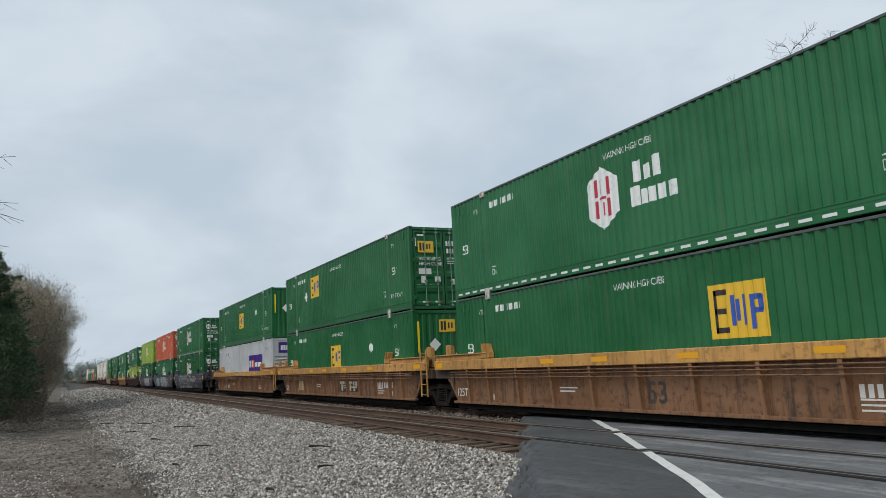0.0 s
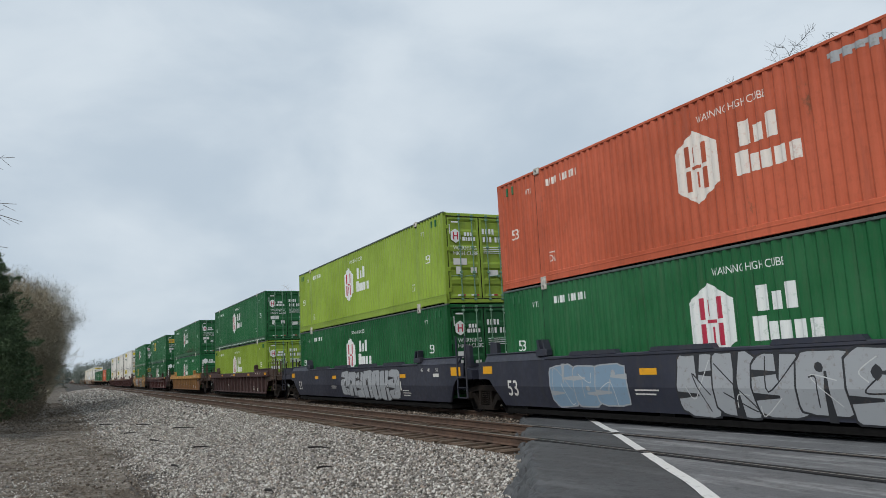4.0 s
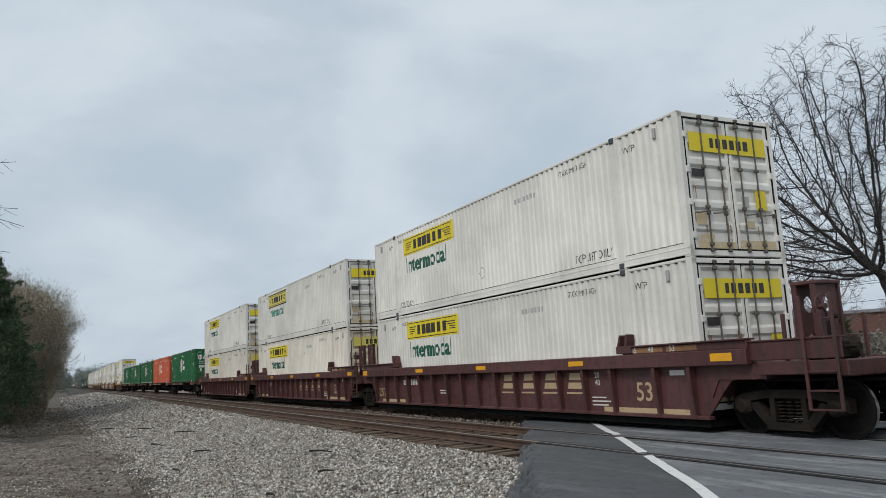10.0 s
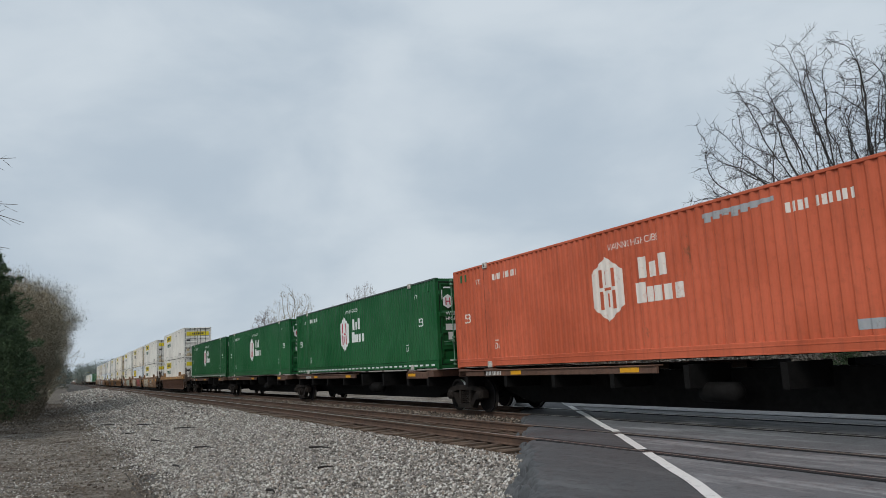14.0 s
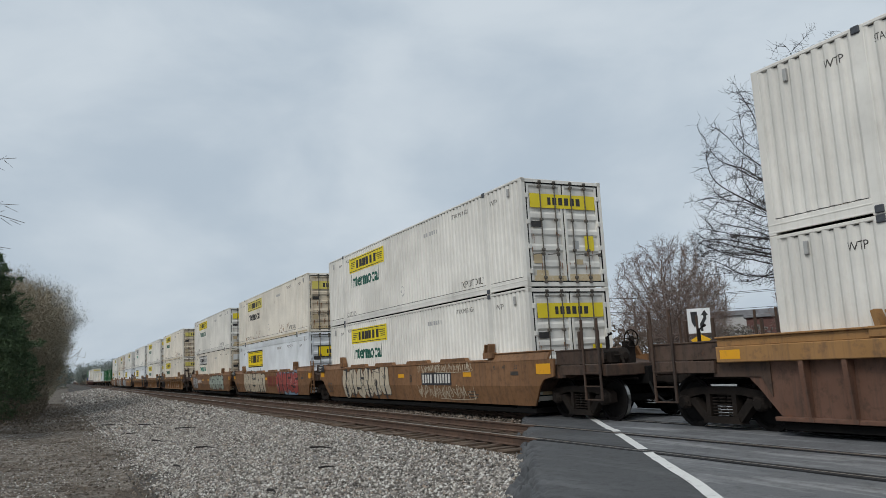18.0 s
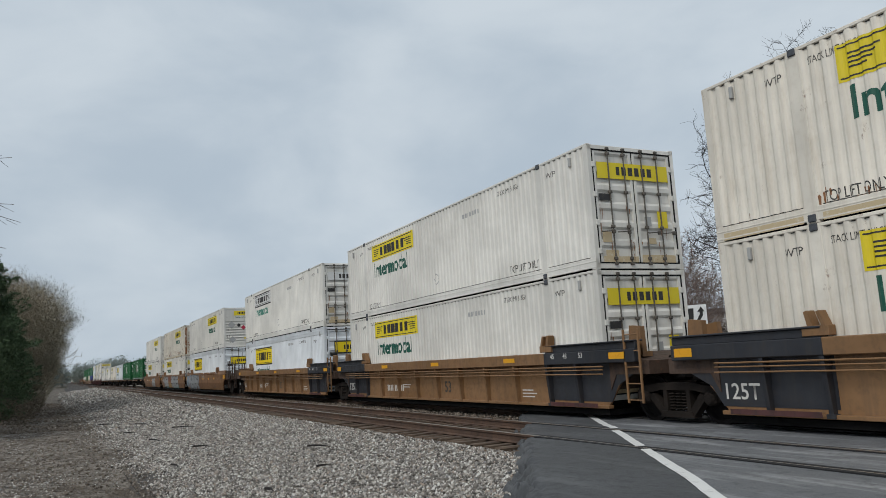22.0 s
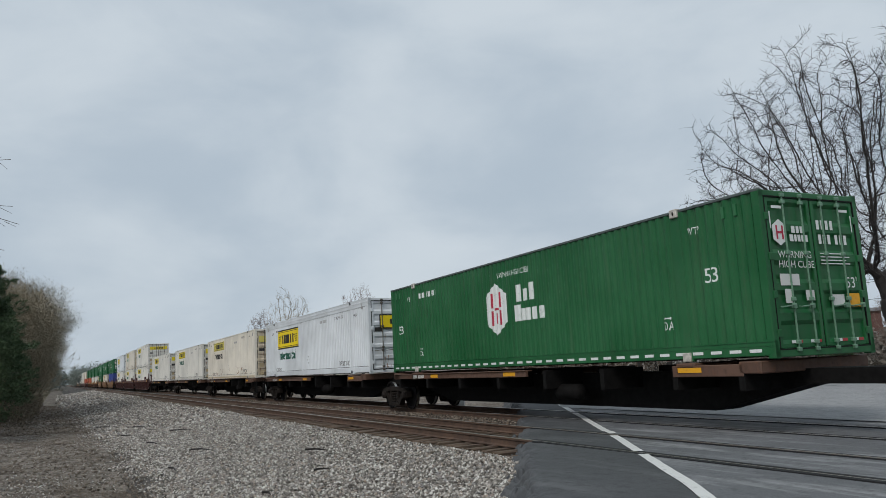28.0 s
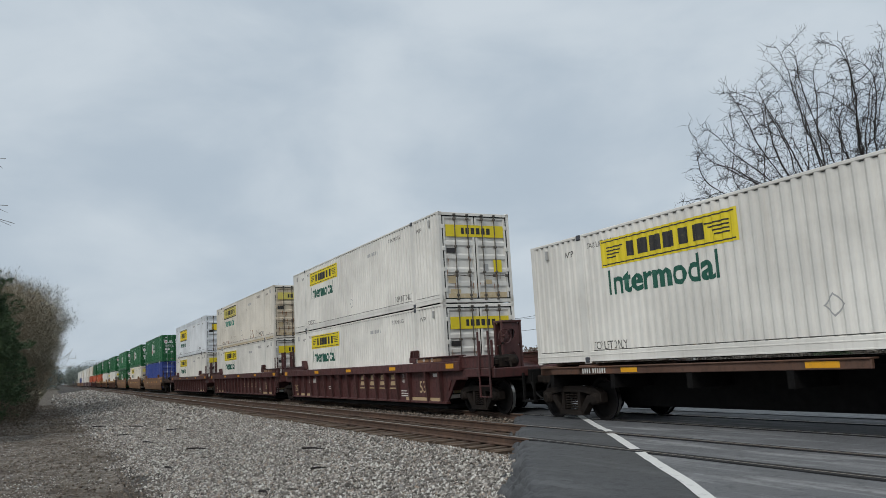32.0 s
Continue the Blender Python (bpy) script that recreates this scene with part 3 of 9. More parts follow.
def truck_logo(c, x0, z0, w, h, panel, ink, word_mat, key, gap=0.10, wh=0.46):
    """Yellow panel with black bars for its brand, and the word below it."""
    if ink == "outlined":
        part("panel_border", bars((key, "bd"), [(x0 - 0.07, z0 - 0.07, x0 + w + 0.07, z0 + h + 0.07)], "m_black", 0.003, "panel_border"), c)
    part("brand_panel", bars((key, "pn"), [(x0, z0, x0 + w, z0 + h)], panel, 0.005, "brand_panel"), c, "yellow brand panel" if "yellow" in panel else "outlined pale brand panel")
    lw = w * 0.075
    rs = blocks(x0 + w * 0.22, z0 + h * 0.24, h * 0.52, (lw * 0.8, lw, lw, lw, lw, lw), lw * 0.36)
    rs += [(x0 + w * 0.05, z0 + h * (0.66 - 0.12 * i), x0 + w * (0.19 - 0.02 * i), z0 + h * (0.71 - 0.12 * i)) for i in range(4)]
    rs += [(x0 + w * (0.80 + 0.02 * i), z0 + h * (0.66 - 0.12 * i), x0 + w * 0.95, z0 + h * (0.71 - 0.12 * i)) for i in range(4)]
    t = 0.025
    rs += [(x0 + 0.04, z0 + 0.04, x0 + w - 0.04, z0 + 0.04 + t), (x0 + 0.04, z0 + h - 0.04 - t, x0 + w - 0.04, z0 + h - 0.04)]
    part("brand_lettering", bars((key, "bk"), rs, "m_black", 0.008, "brand_lettering"), c)
    part("lettering", words(key, "Intermodal", x0 + 0.14, z0 - gap - wh * 1.06, wh * 1.08, word_mat, (w - 0.22) / (wh * 1.08 * 7.15), 0.026), c, "green word Intermodal" if word_mat != "m_black" else "dark word Intermodal")


def front_rects(key, rs, mat, x, name="marking"):
    def make():
        me = rects(*rs).mesh(name, MAT[mat])
        me.transform(Matrix.Translation((x, 0, 0)) @ FRONT)
        return me
    return cached(("fr", key, mat, x), make)


def front_words(s, u, v, h, mat, x, squeeze=1.0):
    def make():
        me = shifted(text_outline(s, h, squeeze), u, v)
        me.transform(Matrix.Translation((x, 0, 0)) @ FRONT)
        me.materials.append(MAT[mat])
        return me
    return cached(("fw", s, u, v, h, mat, x), make)


SPEC = {
    # kind: paint, marking, rods, family, colour words
    "hub": ("green", "m_white", "rod_green", "hub", "dark green"),
    "hub_light": ("green_light", "m_white", "rod_green", "hub", "faded green"),
    "hub_deep": ("green_deep", "m_white", "rod_green", "hub", "deep green"),
    "lime": ("lime", "m_white", "rod_green", "hub", "lime green"),
    "orange": ("orange", "m_white_o", "rod_dark", "hub", "orange red"),
    "emp": ("green", "m_white", "rod_green", "emp", "green"),
    "fedex": ("grey", "m_white", "rod", "fedex", "light grey"),
    "jb": ("white", "m_dark", "rod_dark", "jb", "dirty white"),
    "jb_cream": ("cream", "m_dark", "rod_dark", "jb", "yellowed cream"),
    "jb_new": ("new_white", "m_dark", "rod_dark", "jb", "clean white"),
    "jb_rust": ("rust_white", "m_dark", "rod_dark", "jb", "rust-streaked white"),
    "blue": ("blue", "m_white", "rod", "none", "dark blue"),
}


def container(kind, front="doors", dashes=False, logo="", level=0, far_off=False):
    """A 53-foot container, origin at the middle of its underside; its front end faces +x."""
    col, mk, rod, fam, tint = SPEC[kind]
    mat = MAT[col]
    c = new("shipping_container")
    newish = kind == "jb_new"
    side = part("side_panel", cached(("side", col, -1), lambda: side_panel_mesh(mat, -1)), c)
    part("side_panel", cached(("side", col, 1), lambda: side_panel_mesh(mat, 1)), c)
    part("frame", cached(("frame", col, newish), lambda: frame_mesh(mat, newish, fam in ("hub", "emp") and kind != "orange")), c)
    if fam in ("hub", "emp") and kind != "orange":
        rail = cached("grey_top_rail", lambda: Build().box(-LEN / 2, LEN / 2, -WID / 2 - 0.004, -WID / 2 + 0.09, HGT - 0.048, HGT + 0.004, 0.008).mesh("top_rail", MAT["rail_grey"]))
        part("top_rail", rail, c, "weathered grey top rail")
        part("top_rail", rail, c, "weathered grey top rail", pose(0, 0, 0, 0, 0, 180))
    part("roof", cached(("roof", col), lambda: roof_mesh(MAT["roof"] if fam == "jb" else mat)), c)
    part("floor", cached("floor", floor_mesh), c)
    # castings on the lifting posts
    cast = cached(("cast", fam == "jb"), lambda: Build().box(*((-0.07, 0.07, -0.02, 0.06, -0.06, 0.06) if fam == "jb" else (-0.10, 0.10, -0.035, 0.06, -0.085, 0.085)), 0.012).mesh("post_casting", MAT["casting_dark" if fam == "jb" else "casting"]))
    if fam != "jb":
        for x in (-POST, POST):
            at = x + (0.19 if x > 0 else -(0.20 if fam == "emp" else 0.0))
            part("post_seam", bars(("postseam", at), [(at - 0.135, 0.22, at - 0.112, HGT - 0.06)], "gap", 0.006, "post_seam"), c, "dark joint beside the lifting post")
    for x in (-POST, POST):
        for z in (HGT - 0.06, 0.085):
            pc = part("post_casting", cast, c, "", Matrix.Translation((x, -WID / 2 - 0.012, z)))
            if z > 1 and fam != "jb":
                part("lift_aperture", cached("liftap", lambda: Build().box(-0.018, 0.018, -0.004, 0.004, -0.035, 0.035, 0.003).mesh("lift_aperture", MAT["gap"])), pc, "black lifting hole", Matrix.Translation((0, -0.036, 0)))
    xe = LEN / 2
    if front == "doors":
        rm = cached(("rod", rod), lambda: rod_mesh(MAT[rod]))
        hm = cached(("handle", rod), lambda: handle_mesh(MAT[rod]))
        part("gasket", cached("gasket", lambda: Build().box(LEN / 2 - 0.05, LEN / 2 - 0.03, -0.03, 0.03, 0.15, HGT - 0.13).mesh("gasket", MAT["gap"])), c)
        for s in (-1, 1):
            dmat = MAT["yellowed"] if col == "cream" else mat
            dm = cached(("door", col, s), lambda: door_mesh(dmat, 5 if fam != "jb" else 6, s))
            d = part("door", dm, c, "", Matrix.Translation((xe - 0.012, -1.145 if s < 0 else 0.02, 0)))
            for y in (0.42, 0.88) if s < 0 else (0.245, 0.70):
                part("locking_rod", rm, d, "", Matrix.Translation((0.022, y, 0)))
                part("door_handle", hm, d, "", Matrix.Translation((0.015, y - (0.36 if s < 0 else 0.0), 0.86)))
        part("door_seal", cached(("dseal", fam == "jb"), lambda: door_seal_mesh(fam == "jb")), c, "dark worn rubber seal round the doors")
        xf = xe + 0.001
        if fam == "jb":
            pn = "m_pale_yellow" if kind in ("jb_cream", "jb_rust") else "m_yellow"
            if newish:
                part("panel_border", front_rects("jbdb", [(-0.84, 1.68, 0.86, 2.24)], "m_black", xf), c)
                part("brand_panel", front_rects("jbd_new", [(-0.79, 1.73, 0.81, 2.19)], "m_yellow2", xf + 0.002), c, "bordered yellow panel on the doors")
                part("brand_lettering", front_rects("jbdt_new", blocks(-0.40, 1.86, 0.20, (0.08, 0.11, 0.11, 0.11, 0.11, 0.11), 0.05), "m_black", xf + 0.004), c)
            else:
                part("brand_panel", front_rects("jbd", [(-1.05, 2.10, 1.05, 2.48)], pn if logo != "grey" else "sticker", xf), c, "yellow band across the doors")
                part("brand_lettering", front_rects("jbdt", blocks(-0.50, 2.19, 0.20, (0.10, 0.13, 0.13, 0.13, 0.13, 0.13), 0.06), "m_black", xf + 0.003), c)
            part("sticker", front_rects("jbs1", [(-1.05, 1.58, -0.72, 1.74)], "m_black", xf), c)
            part("sticker", front_rects("jbs2", [(0.62, 0.98, 0.92, 1.38)], "m_yellow", xf), c, "yellow height warning sticker")
            part("sticker", front_rects("jbs3", [(0.22, 1.02, 0.42, 1.24)], "m_grey", xf), c)
            if not newish:
                part("grime_band", front_rects("doorgrime", [(-1.06, 0.14, -0.06, 0.30), (-0.98, 0.30, -0.62, 0.44), (0.06, 0.14, 1.06, 0.34), (-1.04, 0.62, -0.78, 0.86), (0.30, 0.60, 0.52, 0.74)], "m_ochre", xf), c, "ochre grime low on the doors")
            part("rust_stain", cached(("jbrust", kind), lambda: rust_runs(xf, kind)), c, "rust runs low on the doors")
        else:
            if fam == "emp":
                part("brand_panel", front_rects("empd", [(-0.98, 1.98, -0.38, 2.38)], "m_gold", xf), c)
                part("brand_lettering", front_rects("empdt", [(-0.92, 2.04, -0.84, 2.32), (-0.80, 2.04, -0.72, 2.32), (-0.66, 2.1, -0.6, 2.28), (-0.56, 2.1, -0.5, 2.28)], "m_black", xf + 0.003), c)
            elif fam == "hub":
                def hx():
                    me = hexagon(-0.86, 2.14, 0.34, 0.46).mesh("badge", MAT[mk])
                    me.transform(Matrix.Translation((xf, 0, 0)) @ FRONT)
                    return me
                part("badge", cached(("hexd", kind), hx), c)
                part("badge_mark", front_rects("hexdm", [(-0.95, 2.02, -0.91, 2.26), (-0.81, 2.02, -0.77, 2.26), (-0.92, 2.12, -0.80, 2.16)], "m_red", xf + 0.003), c)
                part("brand_lettering", front_rects("hexdt", blocks(-0.56, 2.14, 0.12, (0.09, 0.07, 0.07), 0.03) + blocks(-0.62, 1.99, 0.12, (0.09, 0.06, 0.07, 0.07, 0.07), 0.025), mk, xf), c)
            if fam == "hub" or fam == "emp":
                if kind != "orange":
                    part("lettering", front_words("WARNING", -0.96, 1.70, 0.12, mk, xf), c)
                    part("lettering", front_words("HIGH CUBE", -0.96, 1.53, 0.12, mk, xf), c)
                part("registration_mark", front_rects("reg", number_bars(0.10, 2.22, 0.17, 4) + number_bars(0.12, 1.96, 0.17, 6, 3), mk, xf), c)
                part("small_print", front_rects("sp", [(0.12, 1.78 - 0.06 * i, 0.80 + 0.1 * (i % 2), 1.80 - 0.06 * i) for i in range(4)], mk, xf), c)
                part("lettering", front_words("53'", 0.72, 1.18, 0.19, mk, xf), c)
                part("sticker", front_rects("st1", [(-0.98, 1.22, -0.50, 1.42), (-0.90, 0.92, -0.72, 1.16), (-0.38, 0.96, -0.16, 1.14)], "sticker", xf), c, "pale paper stickers")
                part("sticker", front_rects("st2", [(0.70, 0.84, 1.04, 1.08)], "m_amber", xf), c, "orange warning sticker")
                part("sticker", front_rects("st3", [(0.28, 0.86, 0.62, 1.06)], "sticker", xf), c)
                part("reflective_tape", front_rects("rt", [(-1.0, 2.56, -0.75, 2.61), (0.75, 2.56, 1.0, 2.61), (-1.08, 2.2, -1.05, 2.5), (1.05, 2.2, 1.08, 2.5), (-0.88, 0.24, -0.74, 0.29), (-0.40, 0.24, -0.26, 0.29), (0.28, 0.24, 0.42, 0.29), (0.72, 0.24, 0.86, 0.29)], "m_white", xf), c)
                part("reflective_tape", front_rects("rt2", [(-0.73, 0.24, -0.60, 0.29), (-0.25, 0.24, -0.12, 0.29), (0.43, 0.24, 0.56, 0.29), (0.87, 0.24, 1.0, 0.29)], "red_tape", xf), c)
        part("end_wall", cached(("back", col), lambda: corrugated_nose_mesh(mat)), c, "", Matrix.Translation((-xe + 0.02, 0, 0)) @ pose(0, 0, 0, 0, 0, 180))
    else:
        if fam == "jb" or fam == "fedex" or fam == "hub":
            part("end_wall", cached(("nose", col), lambda: nose_mesh(mat, True)), c, "ribbed blind end wall", Matrix.Translation((xe - 0.015, 0, 0)))
        else:
            part("end_wall", cached(("cnose", col), lambda: corrugated_nose_mesh(mat)), c, "corrugated blind end wall", Matrix.Translation((xe - 0.015, 0, 0)))
        xf = xe - 0.010
        if fam == "jb":
            part("brand_panel", front_rects("jbn", [(-0.55, 2.30, 0.50, 2.64)] if kind != "jb_rust" else [(-0.95, 2.3, 0.95, 2.66)], "m_yellow" if kind != "jb_rust" else "sticker", xf), c)
            part("brand_lettering", front_rects("jbnt" + kind, blocks(-0.28, 2.41, 0.14, (0.06, 0.08, 0.08, 0.08, 0.08, 0.08), 0.035), "m_black", xf + 0.003), c)
            if kind == "jb_rust":
                rr = random.Random(5)
                part("rust_stain", front_rects("cornerrust", [(-1.24, 0.20 + 0.16 * k, -1.24 + rr.uniform(0.06, 0.14), 0.36 + 0.16 * k) for k in range(15) if rr.random() < 0.85] + [(rr.uniform(-0.9, 0.6), 0.42 + 0.30 * k, rr.uniform(0.7, 1.0), 0.445 + 0.30 * k) for k in range(5)], "m_rust", xf + 0.012), c, "rust along the corner and the ribs")
            if kind != "jb_rust":
                part("lettering", front_words("Intermodal", -0.42, 2.12, 0.13, "m_dgreen", xf + 0.003, 1.25), c, "small green word Intermodal")
            part("placard", cached("jbnosedia", lambda: nose_diamonds(xf + 0.004, ((-0.72, 1.62, 0.27), (-0.66, 0.56, 0.25)), "m_grey")), c, "grey diamond plates")
            part("placard", cached("jbnosered", lambda: nose_diamonds(xf + 0.005, ((0.12, 1.42, 0.17),), "m_red")), c, "red hazard diamond")
            part("placard", cached("jbnoseblk", lambda: nose_diamonds(xf + 0.005, ((-0.20, 1.60, 0.15), (0.44, 1.58, 0.15)), "m_black")), c, "black hazard diamonds")
            part("sticker", front_rects("jbnp", [(0.62, 0.48, 0.84, 0.74)], "m_grey", xf + 0.003), c, "grey vent plate")
            part("sticker", front_rects("jbnp2", [(0.18, 0.60, 0.30, 0.70)], "m_yellow", xf + 0.003), c)
            part("rust_stain", cached(("jbnrust", kind), lambda: nose_runs(xf, kind)), c, "dark run-off streaks")
        elif fam == "hub":
            def hx2():
                me = hexagon(-0.80, 2.28, 0.34, 0.46).mesh("badge", MAT[mk])
                me.transform(Matrix.Translation((xf, 0, 0)) @ FRONT)
                return me
            part("badge", cached(("hexn", kind), hx2), c)
            part("brand_lettering", front_rects("hubn", blocks(-0.50, 2.28, 0.14, (0.10, 0.08, 0.09), 0.03) + blocks(-0.56, 2.11, 0.13, (0.10, 0.06, 0.08, 0.08, 0.08), 0.03), mk, xf), c)
            part("registration_mark", front_rects("regn", [(-1.06, 0.9 + 0.19 * i, -0.97, 1.04 + 0.19 * i) for i in range(8)] + [(0.98, 0.9 + 0.19 * i, 1.07, 1.04 + 0.19 * i) for i in range(8)], mk, xf), c)
            part("lettering", front_words("53'", -0.1, 0.95, 0.2, mk, xf + 0.002), c)
        elif fam == "emp":
            xf = xe - 0.012
            part("brand_panel", front_rects("empn", [(-0.30, 2.12, 0.32, 2.55)], "m_gold", xf), c)
            part("brand_lettering", front_rects("empnt", [(-0.24, 2.18, -0.16, 2.49), (-0.12, 2.18, -0.04, 2.49), (0.04, 2.24, 0.10, 2.44), (0.16, 2.24, 0.22, 2.44)], "m_black", xf + 0.003), c)
            part("reflective_tape", front_rects("empy", [(-1.13, 1.45, -1.05, 2.5), (1.05, 1.45, 1.13, 2.5)], "m_yellow", xf), c, "yellow edge tape")
            part("lettering", front_words("53'", 0.02, 1.18, 0.2, mk, xf), c)
            part("registration_mark", front_rects("empreg", [(0.72, 0.75 + 0.17 * i, 0.80, 0.87 + 0.17 * i) for i in range(10)], mk, xf), c)
            part("sticker", front_rects("empst", [(0.02, 0.52, 0.38, 0.74)], "sticker", xf), c)

            def dm2():
                b = Build()
                b.face(((-0.70, 1.70, 0), (-0.48, 1.48, 0), (-0.26, 1.70, 0), (-0.48, 1.92, 0)))
                me = b.mesh("placard", MAT[mk])
                me.transform(Matrix.Translation((xf, 0, 0)) @ FRONT)
                return me
            part("placard", cached("empdia", dm2), c)
        elif fam == "fedex":
            part("brand_panel", front_rects("fxn", [(-0.95, 2.06, 1.0, 2.66)], "m_purple", xf), c, "purple brand panel")
            part("brand_lettering", front_rects("fxn1", blocks(-0.82, 2.22, 0.26, (0.12, 0.12, 0.12), 0.03), "m_white", xf + 0.003), c)
            part("brand_lettering", front_rects("fxn2", blocks(-0.36, 2.22, 0.26, (0.13, 0.12), 0.03), "m_orange", xf + 0.003), c)
            part("brand_lettering", front_rects("fxn3", blocks(0.02, 2.24, 0.16, (0.1, 0.06, 0.04, 0.05, 0.03, 0.1, 0.06, 0.06, 0.05), 0.025), "m_white", xf + 0.003), c)
        part("end_wall", cached(("back", col), lambda: corrugated_nose_mesh(mat)), c, "", Matrix.Translation((-xe + 0.02, 0, 0)) @ pose(0, 0, 0, 0, 0, 180))
    # marks on the side that faces the viewer
    if far_off:
        fam = "plain_" + fam
    if fam in ("hub", "emp"):
        if fam == "hub":
            hexa_logo(c, mk, mk, "m_red" if kind != "orange" else "orange", low=False)
        else:
            emp_logo(c, EMP_AT.get(logo, (-2.97, 1.50))[0], EMP_AT.get(logo, (-2.97, 1.50))[1])
            if logo != "right":
                diamond(c, EMP_AT.get(logo, (-2.97, 1.50))[2], EMP_AT.get(logo, (-2.97, 1.50))[3])
        part("lettering", words(fam, "53'", 6.70 if fam == "hub" else 6.44, 1.42 if fam == "hub" else 1.38, 0.27, mk, 0.85), c)
        part("lettering", words(fam, "53'", -7.46, 1.30, 0.27, mk, 0.85), c)
        part("lettering", words(fam, "WTP", 6.36, 2.36, 0.14, mk, 0.72), c)
        part("lettering", words(fam, "WTP", -6.75, 2.36, 0.14, mk, 0.72), c)
        part("lettering", words(fam, "DA", 5.52, 0.62, 0.17, mk, 0.75), c)
        part("lettering", words(fam, "DA", -5.80, 0.50, 0.17, mk, 0.75), c)
        part("lift_arrow", bars((fam, "liftarrow"), [(5.52, 0.84, 5.70, 0.865), (5.68, 0.825, 5.71, 0.88), (-5.80, 0.72, -5.62, 0.745), (-5.64, 0.705, -5.61, 0.76)], mk, 0.003, "lift_arrow"), c)
        if fam == "emp":
            part("lettering", words(fam, "TOP LIFT ONLY", 6.25, 0.56, 0.14, mk, 0.7), c)
        part("lettering", words(fam, "WARNING HIGH CUBE", -0.75, 2.42, 0.14, mk, 0.76), c)
        part("registration_mark", bars((fam, "regs"), number_bars(-5.75, 2.38, 0.17, 10), mk), c)
        if kind == "orange":
            part("repair_patch", bars("orpatch", [(2.05, 2.60, 3.7, 2.68)] + [(2.1 + PITCH * k, 2.50 + 0.03 * (k % 3), 2.26 + PITCH * k, 2.60) for k in range(6)], "g_silver", 0.003, "repair_patch"), c, "unpainted grey repair strip")
            part("graffiti", bars("orlow", [(4.9, 0.36, 5.95, 0.52)], "g_silver", 0.003, "graffiti"), c, "faded grey spray patch")
        if logo == "stained":
            part("rust_stain", cached("stainedside", lambda: side_runs("stained")), c, "dark rust runs low on the side")
        if kind == "orange" or logo == "numbers":
            part("registration_mark", bars((fam, "regs2"), number_bars(3.9, 2.34, 0.17, 10), mk), c)
    elif fam == "fedex":
        part("brand_panel", bars("fxp", [(1.9, 1.05, 5.5, 2.10)], "m_purple", 0.003, "brand_panel"), c, "purple brand panel")
        part("brand_lettering", bars("fx1", blocks(2.15, 1.36, 0.42, (0.22, 0.2, 0.22), 0.05), "m_white", 0.006, "brand_lettering"), c)
        part("brand_lettering", bars("fx2", blocks(2.95, 1.36, 0.42, (0.24, 0.22), 0.05), "m_orange", 0.006, "brand_lettering"), c)
        part("brand_lettering", bars("fx3", blocks(3.65, 1.38, 0.26, (0.22, 0.14, 0.06, 0.1, 0.06, 0.2, 0.14, 0.14, 0.12), 0.05), "m_white", 0.006, "brand_lettering"), c)
        part("lettering", words(fam, "WTP", 6.32, 2.3, 0.17, "m_dark"), c)
        for x in (-4.42, -3.76):
            diamond(c, x, 1.98, 0.235, "sticker")
            diamond(c, x, 1.98, 0.235, "m_slate")
        part("registration_mark", bars("fxreg", number_bars(-5.6, 2.28, 0.17, 8), "m_slate"), c)
    elif fam == "jb":
        wm = {"faded": "m_teal", "grey": "m_teal", "dark": "m_black"}.get(logo, "m_dgreen")
        if kind == "jb_new":
            truck_logo(c, -5.38, 1.50, 3.80, 0.86, "m_yellow2", "outlined", "m_dgreen", "new", 0.16, 0.42)
        elif logo == "right":
            truck_logo(c, 1.50, 1.95, 3.74, 0.60, "m_yellow", "", "m_dgreen", "right")
        elif logo in ("grey", "faded"):
            truck_logo(c, -5.35, 2.04, 3.74, 0.60, "sticker" if logo == "grey" else "m_pale_yellow", "outlined", "m_teal", logo)
        elif logo == "dark":
            truck_logo(c, -5.35, 2.04, 3.74, 0.60, "m_pale_yellow", "", "m_black", "dark")
        else:
            truck_logo(c, -5.35, 2.04, 3.74, 0.60, "m_yellow", "", "m_dgreen", "std")
        part("lettering", words(fam, "TOP LIFT ONLY", 4.45, 0.36, 0.19, "m_dark", 0.72), c)
        part("lettering", words(fam, "TOP LIFT ONLY", -5.85, 0.30, 0.17, "m_dark", 0.62), c)
        drop = 0.20 if kind == "jb_new" else 0.0
        part("lettering", words(fam, "WTP", 6.42, 2.44 - drop, 0.14, "m_dark", 0.8), c)
        part("lettering", words(fam, "WTP", -6.70, 2.44 - drop, 0.14, "m_dark", 0.8), c)
        part("lettering", words(fam, "STACK LIMIT 3 HIGH", 4.05, 2.52 - drop, 0.13, "m_dark", 0.62), c)
        part("lettering", words(fam, "STACK LIMIT 3 HIGH", -5.85, 2.54 - drop, 0.12, "m_dark", 0.58), c)
        part("registration_mark", bars("jbreg", number_bars(2.0, 2.30, 0.13, 10), "m_grey"), c)
        for x, z in ((0.05, 0.75),):
            diamond(c, x if logo != "right" else -x - 1.5, z, 0.19, "m_grey")
        # Dark dashes paint the shade at the recess tops below the rail.
        dash_top = HGT - (0.312 if kind == "jb_new" else 0.064)
        part("slotted_strip", bars(("shade_dashes", dash_top), [((i + 0.46) * PITCH, dash_top - 0.017, (i + 0.84) * PITCH, dash_top) for i in range(-36, 36)], "m_dark", 0.004, "slotted_strip"), c, "row of dark dashes painted as shade under the top rail")
